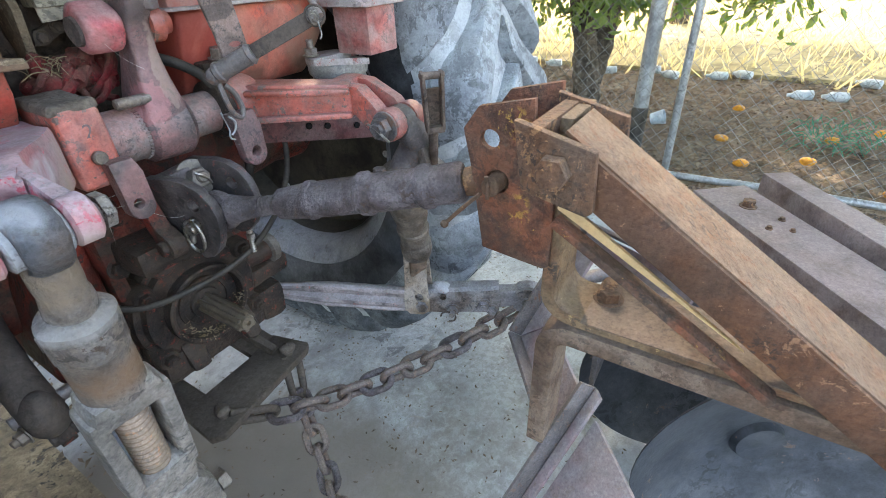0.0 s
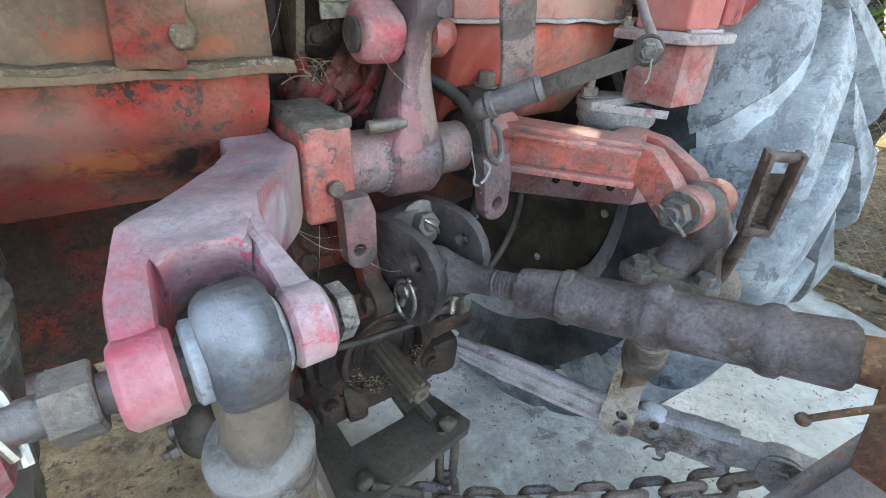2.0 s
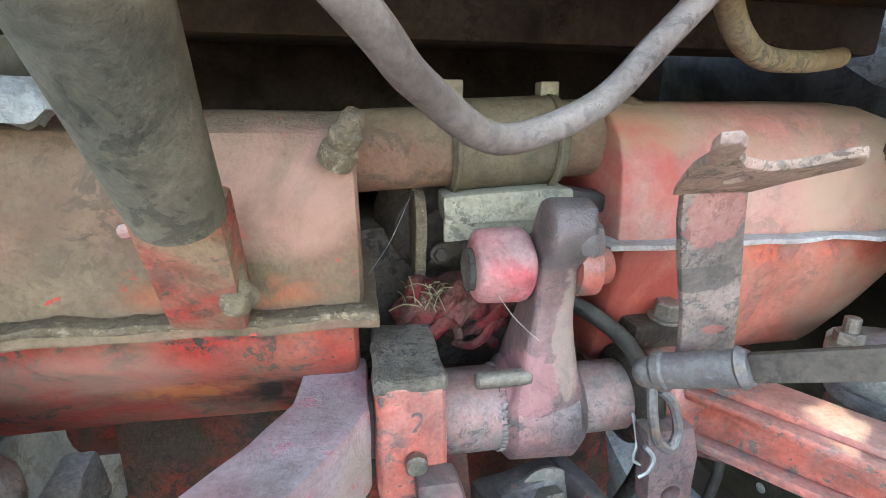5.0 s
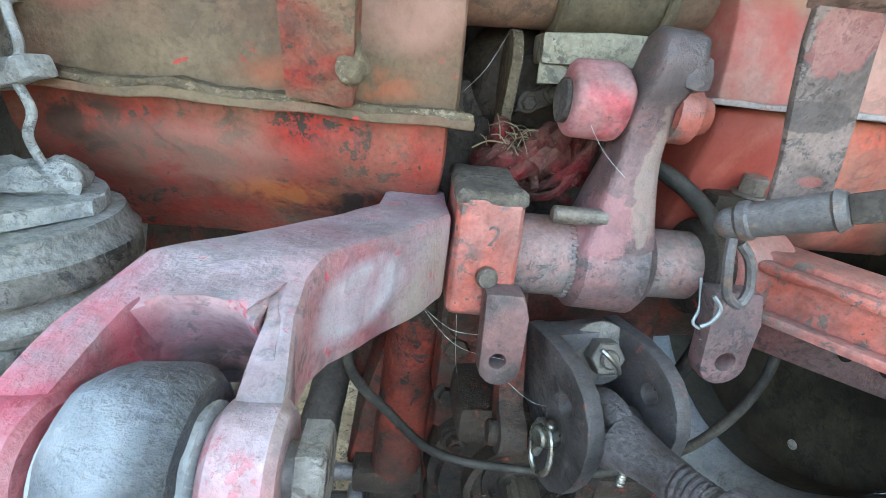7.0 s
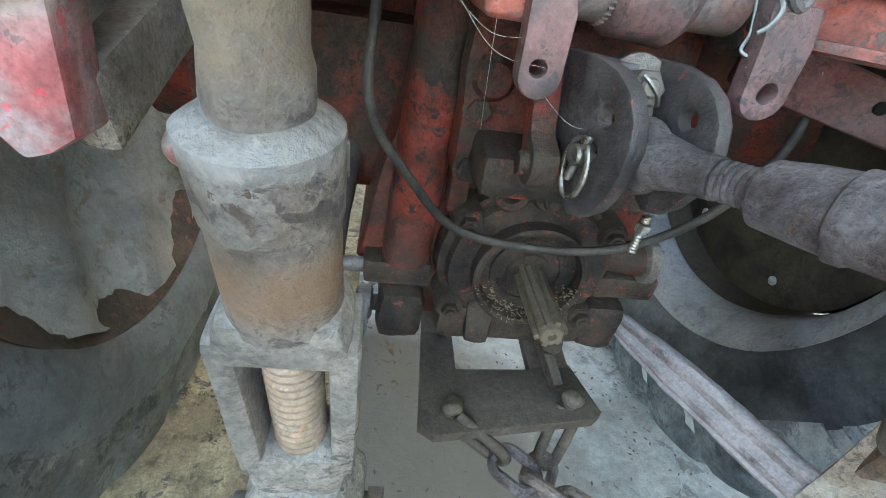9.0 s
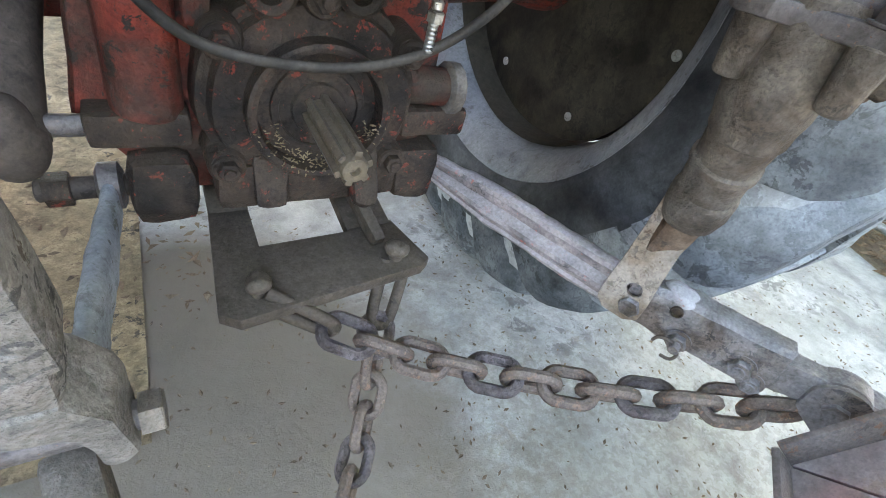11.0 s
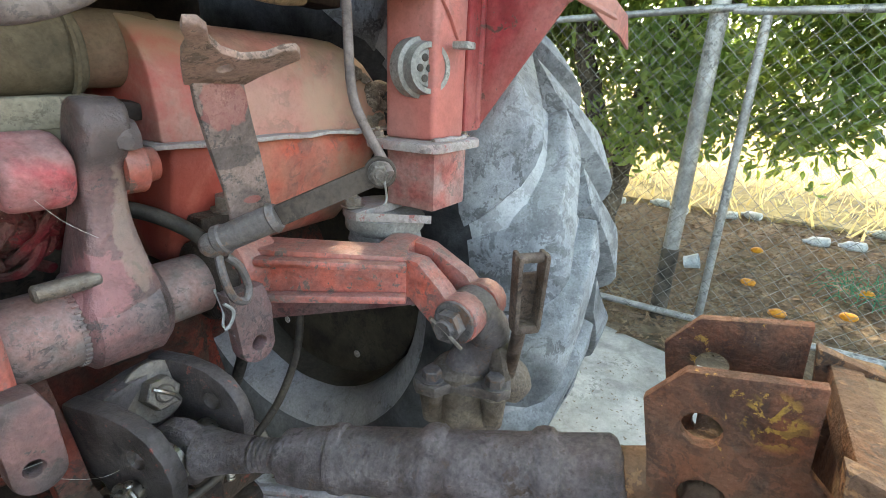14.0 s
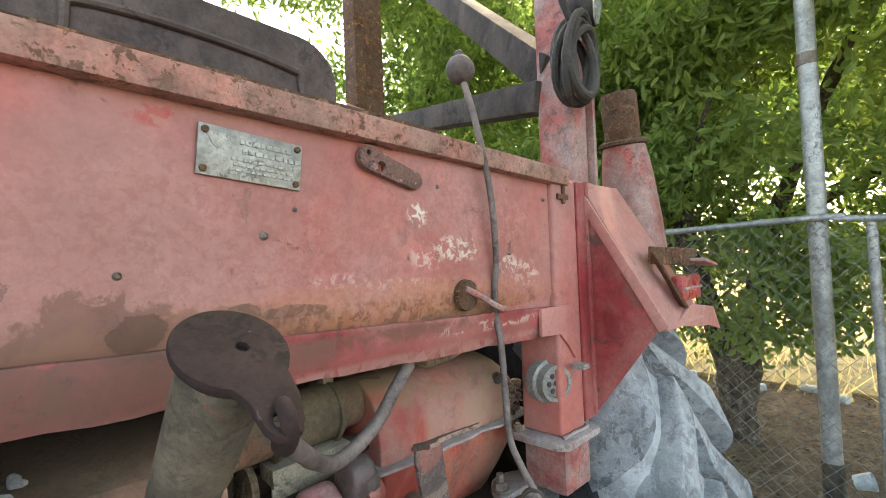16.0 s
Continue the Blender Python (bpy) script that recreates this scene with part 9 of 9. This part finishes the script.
# hitch cross frame of angle iron
af = thing("hitch_frame", (0.40, 0.42, 0.30), "faded purple-red angle-iron hitch frame", "hitch frame")
VX, UX, EX, NX = Vector((0.372, 0.489, 0.463)), Vector((0.5715, -0.2728, 0.7739)), Vector((-0.584, -0.798, 0.150)), Vector((-0.577, 0.538, 0.615))
PLANE = Matrix.Translation(VX) @ Matrix((UX, EX, NX)).transposed().to_4x4()


def in_frame(bm, amp=0.0006):
    bm.transform(PLANE)
    return lumpy(bm, amp, 30)


for name, out in (("upper_arm", [(0, 0), (0.29, 0), (0.236, 0.060), (0.066, 0.060)]), ("lower_arm", [(-0.001, 0.002), (0.065, 0.062), (0.006, 0.215), (-0.096, 0.236)]),
                  ("back_arm", [(0.289, 0.002), (0.289, 0.30), (0.232, 0.30), (0.237, 0.062)]), ("foot_arm", [(0.03, 0.242), (0.022, 0.262), (-0.30, 0.262), (-0.30, 0.242)])):
    part(name, in_frame(slab(out, "z", -0.009, 0.0, bevel=0.0015)), PURPLE, af, "faded purple-red face of the angle iron")
for a, b in (((0, 0), (0.29, 0)), ((0, 0), (-0.096, 0.236)), ((0.294, 0.0), (0.294, 0.30)), ((0.03, 0.240), (-0.30, 0.240))):
    d = (Vector(b) - Vector(a)).normalized()
    o = Vector((-d.y, d.x)) * (0.004 if a != (0.294, 0.0) else -0.004)
    if a == (0, 0) and b[1] == 0:
        o = -o
    part("edge_flange", in_frame(bar((a[0] + o.x, a[1] + o.y, 0.013), (b[0] + o.x, b[1] + o.y, 0.013), 0.008, 0.045, 0.0015)), STEEL, af, "dark worn flange of the angle iron")
part("foot_plate", lumpy(in_frame(slab([(-0.02, 0.264), (-0.066, 0.400), (-0.30, 0.400), (-0.30, 0.264)], "z", -0.030, -0.020, bevel=0.0015)), 0.0008, 30), PURPLE, af, "faded plate below the angle iron")
part("lower_plate", lumpy(slab([(0.40, 0.50), (0.56, 0.50), (0.60, 0.44), (0.54, 0.36), (0.42, 0.34)], "y", 0.318, 0.330, bevel=0.002), 0.0008, 30), STEEL, af)
solo("hitch_shackle", tube([(0.52, 0.43, 0.52), (0.55, 0.40, 0.545), (0.60, 0.365, 0.535), (0.62, 0.34, 0.50), (0.59, 0.345, 0.47), (0.54, 0.375, 0.465)], 0.017, 12, 6), STEEL, "heavy forged hitch shackle", "shackle")
solo("hitch_ring", tube([(0.555 + 0.045 * math.cos(a), 0.335, 0.435 + 0.035 * math.sin(a)) for a in [2 * math.pi * k / 22 for k in range(22)]], 0.014, 10, 0, closed=True), STEEL, "heavy iron ring on the hitch", "ring")
solo("hitch_pin", cyl((0.46, 0.505, 0.488), (0.585, 0.36, 0.488), 0.016, n=18), STEEL, "round hitch pin joining the lower link", "pin")

# plough discs
def disc_blade(c, axis, R, label):
    t = thing("plough_disc", (c[0], c[1], c[2] - R), label, "disc", "plough discs")
    c, axis = Vector(c), Vector(axis).normalized()
    prof = [(0.0, R), (0.004, R), (0.03, R * 0.86), (0.06, R * 0.62), (0.078, R * 0.34), (0.085, 0.04), (0.079, 0.04), (0.072, R * 0.34), (0.054, R * 0.62), (0.024, R * 0.86), (0.0, R)]
    part("blade", lumpy(lathe(c, c + axis, prof, 48, cap=False), 0.001, 10), DISC, t)
    part("hub", lathe(c + axis * 0.06, c + axis * 0.16, [(0, 0.05), (0.03, 0.06), (0.08, 0.05), (0.10, 0.03)], 24), DISC, t)
    return t
disc_blade((0.42, -0.06, 0.305), (0.86, 0.51, 0.0), 0.29, "dark blue-grey concave plough disc")
disc_blade((0.60, 0.10, 0.305), (0.92, 0.38, 0.05), 0.29, "dark blue-grey concave plough disc behind the mast")

bpy.context.view_layer.update()
mounted = [o for o in scene.objects if o.parent is None and o.name.split(".")[0] in ("implement_mast", "diagonal_brace", "frame_bar", "hitch_frame", "hitch_shackle", "hitch_ring", "hitch_pin", "plough_disc")]
bolt_together("disc_plough", (0.3, 0.0, GZ), "rusty mounted disc plough hitched behind the tractor", "plough", mounted)

# ---- odds and ends on the ground ----
rng = random.Random(4)
for x, y in ((3.1, -0.25), (3.35, 0.25), (3.0, -0.75), (3.6, -0.4), (2.75, -0.62), (3.9, -0.7), (2.9, 0.1), (3.3, -1.2), (4.2, 0.2)):
    z = GZ + 0.006
    solo("fallen_fruit", lumpy(ball((x, y, z + 0.026), 0.034, (1.0, 1.35, 0.75), 16), 0.004, 30), ORANGE, "orange fallen fruit on the leaf litter", "fruit", "fallen fruits")
for k in range(14):
    x, y = 5.0 + rng.uniform(-0.35, 0.5), -1.6 + 0.34 * k + rng.uniform(-0.1, 0.1)
    solo("plastic_bottle", lumpy(lathe((x, y, GZ + 0.05), (x + rng.uniform(-0.12, 0.12), y + 0.2, GZ + 0.05), [(0, 0.02), (0.01, 0.042), (0.13, 0.042), (0.17, 0.018), (0.20, 0.016)], 16), 0.006, 25), PLASTIC, "crushed pale plastic bottle in the grass", "bottle", "discarded bottles")
cup = thing("paper_cup", (2.63, 0.56, 0.30), "pale blue and white cup caught in the fence", "cup")
part("cup", lathe((2.42, 0.60, 0.395), (2.42, 0.53, 0.42), [(0, 0.030), (0.07, 0.040), (0.07, 0.037), (0.004, 0.028)], 22), PLASTIC, cup)
nb = bmesh.new()
for k in range(80):
    a = Vector((3.46 + rng.uniform(-0.20, 0.22), -0.43 + rng.uniform(-0.22, 0.22), GZ + rng.uniform(0.01, 0.17)))
    b = a + Vector((rng.uniform(-0.16, 0.16), rng.uniform(-0.16, 0.16), rng.uniform(-0.06, 0.06)))
    a.z, b.z = max(a.z, GZ + 0.004), max(b.z, GZ + 0.004)
    nb = join(nb, tube([a, a.lerp(b, 0.5) + Vector((0, 0, 0.05)), b], 0.0022, 5, 3))
solo("green_net", nb, NET_GREEN, "crumpled green plastic net on the soil", "net")
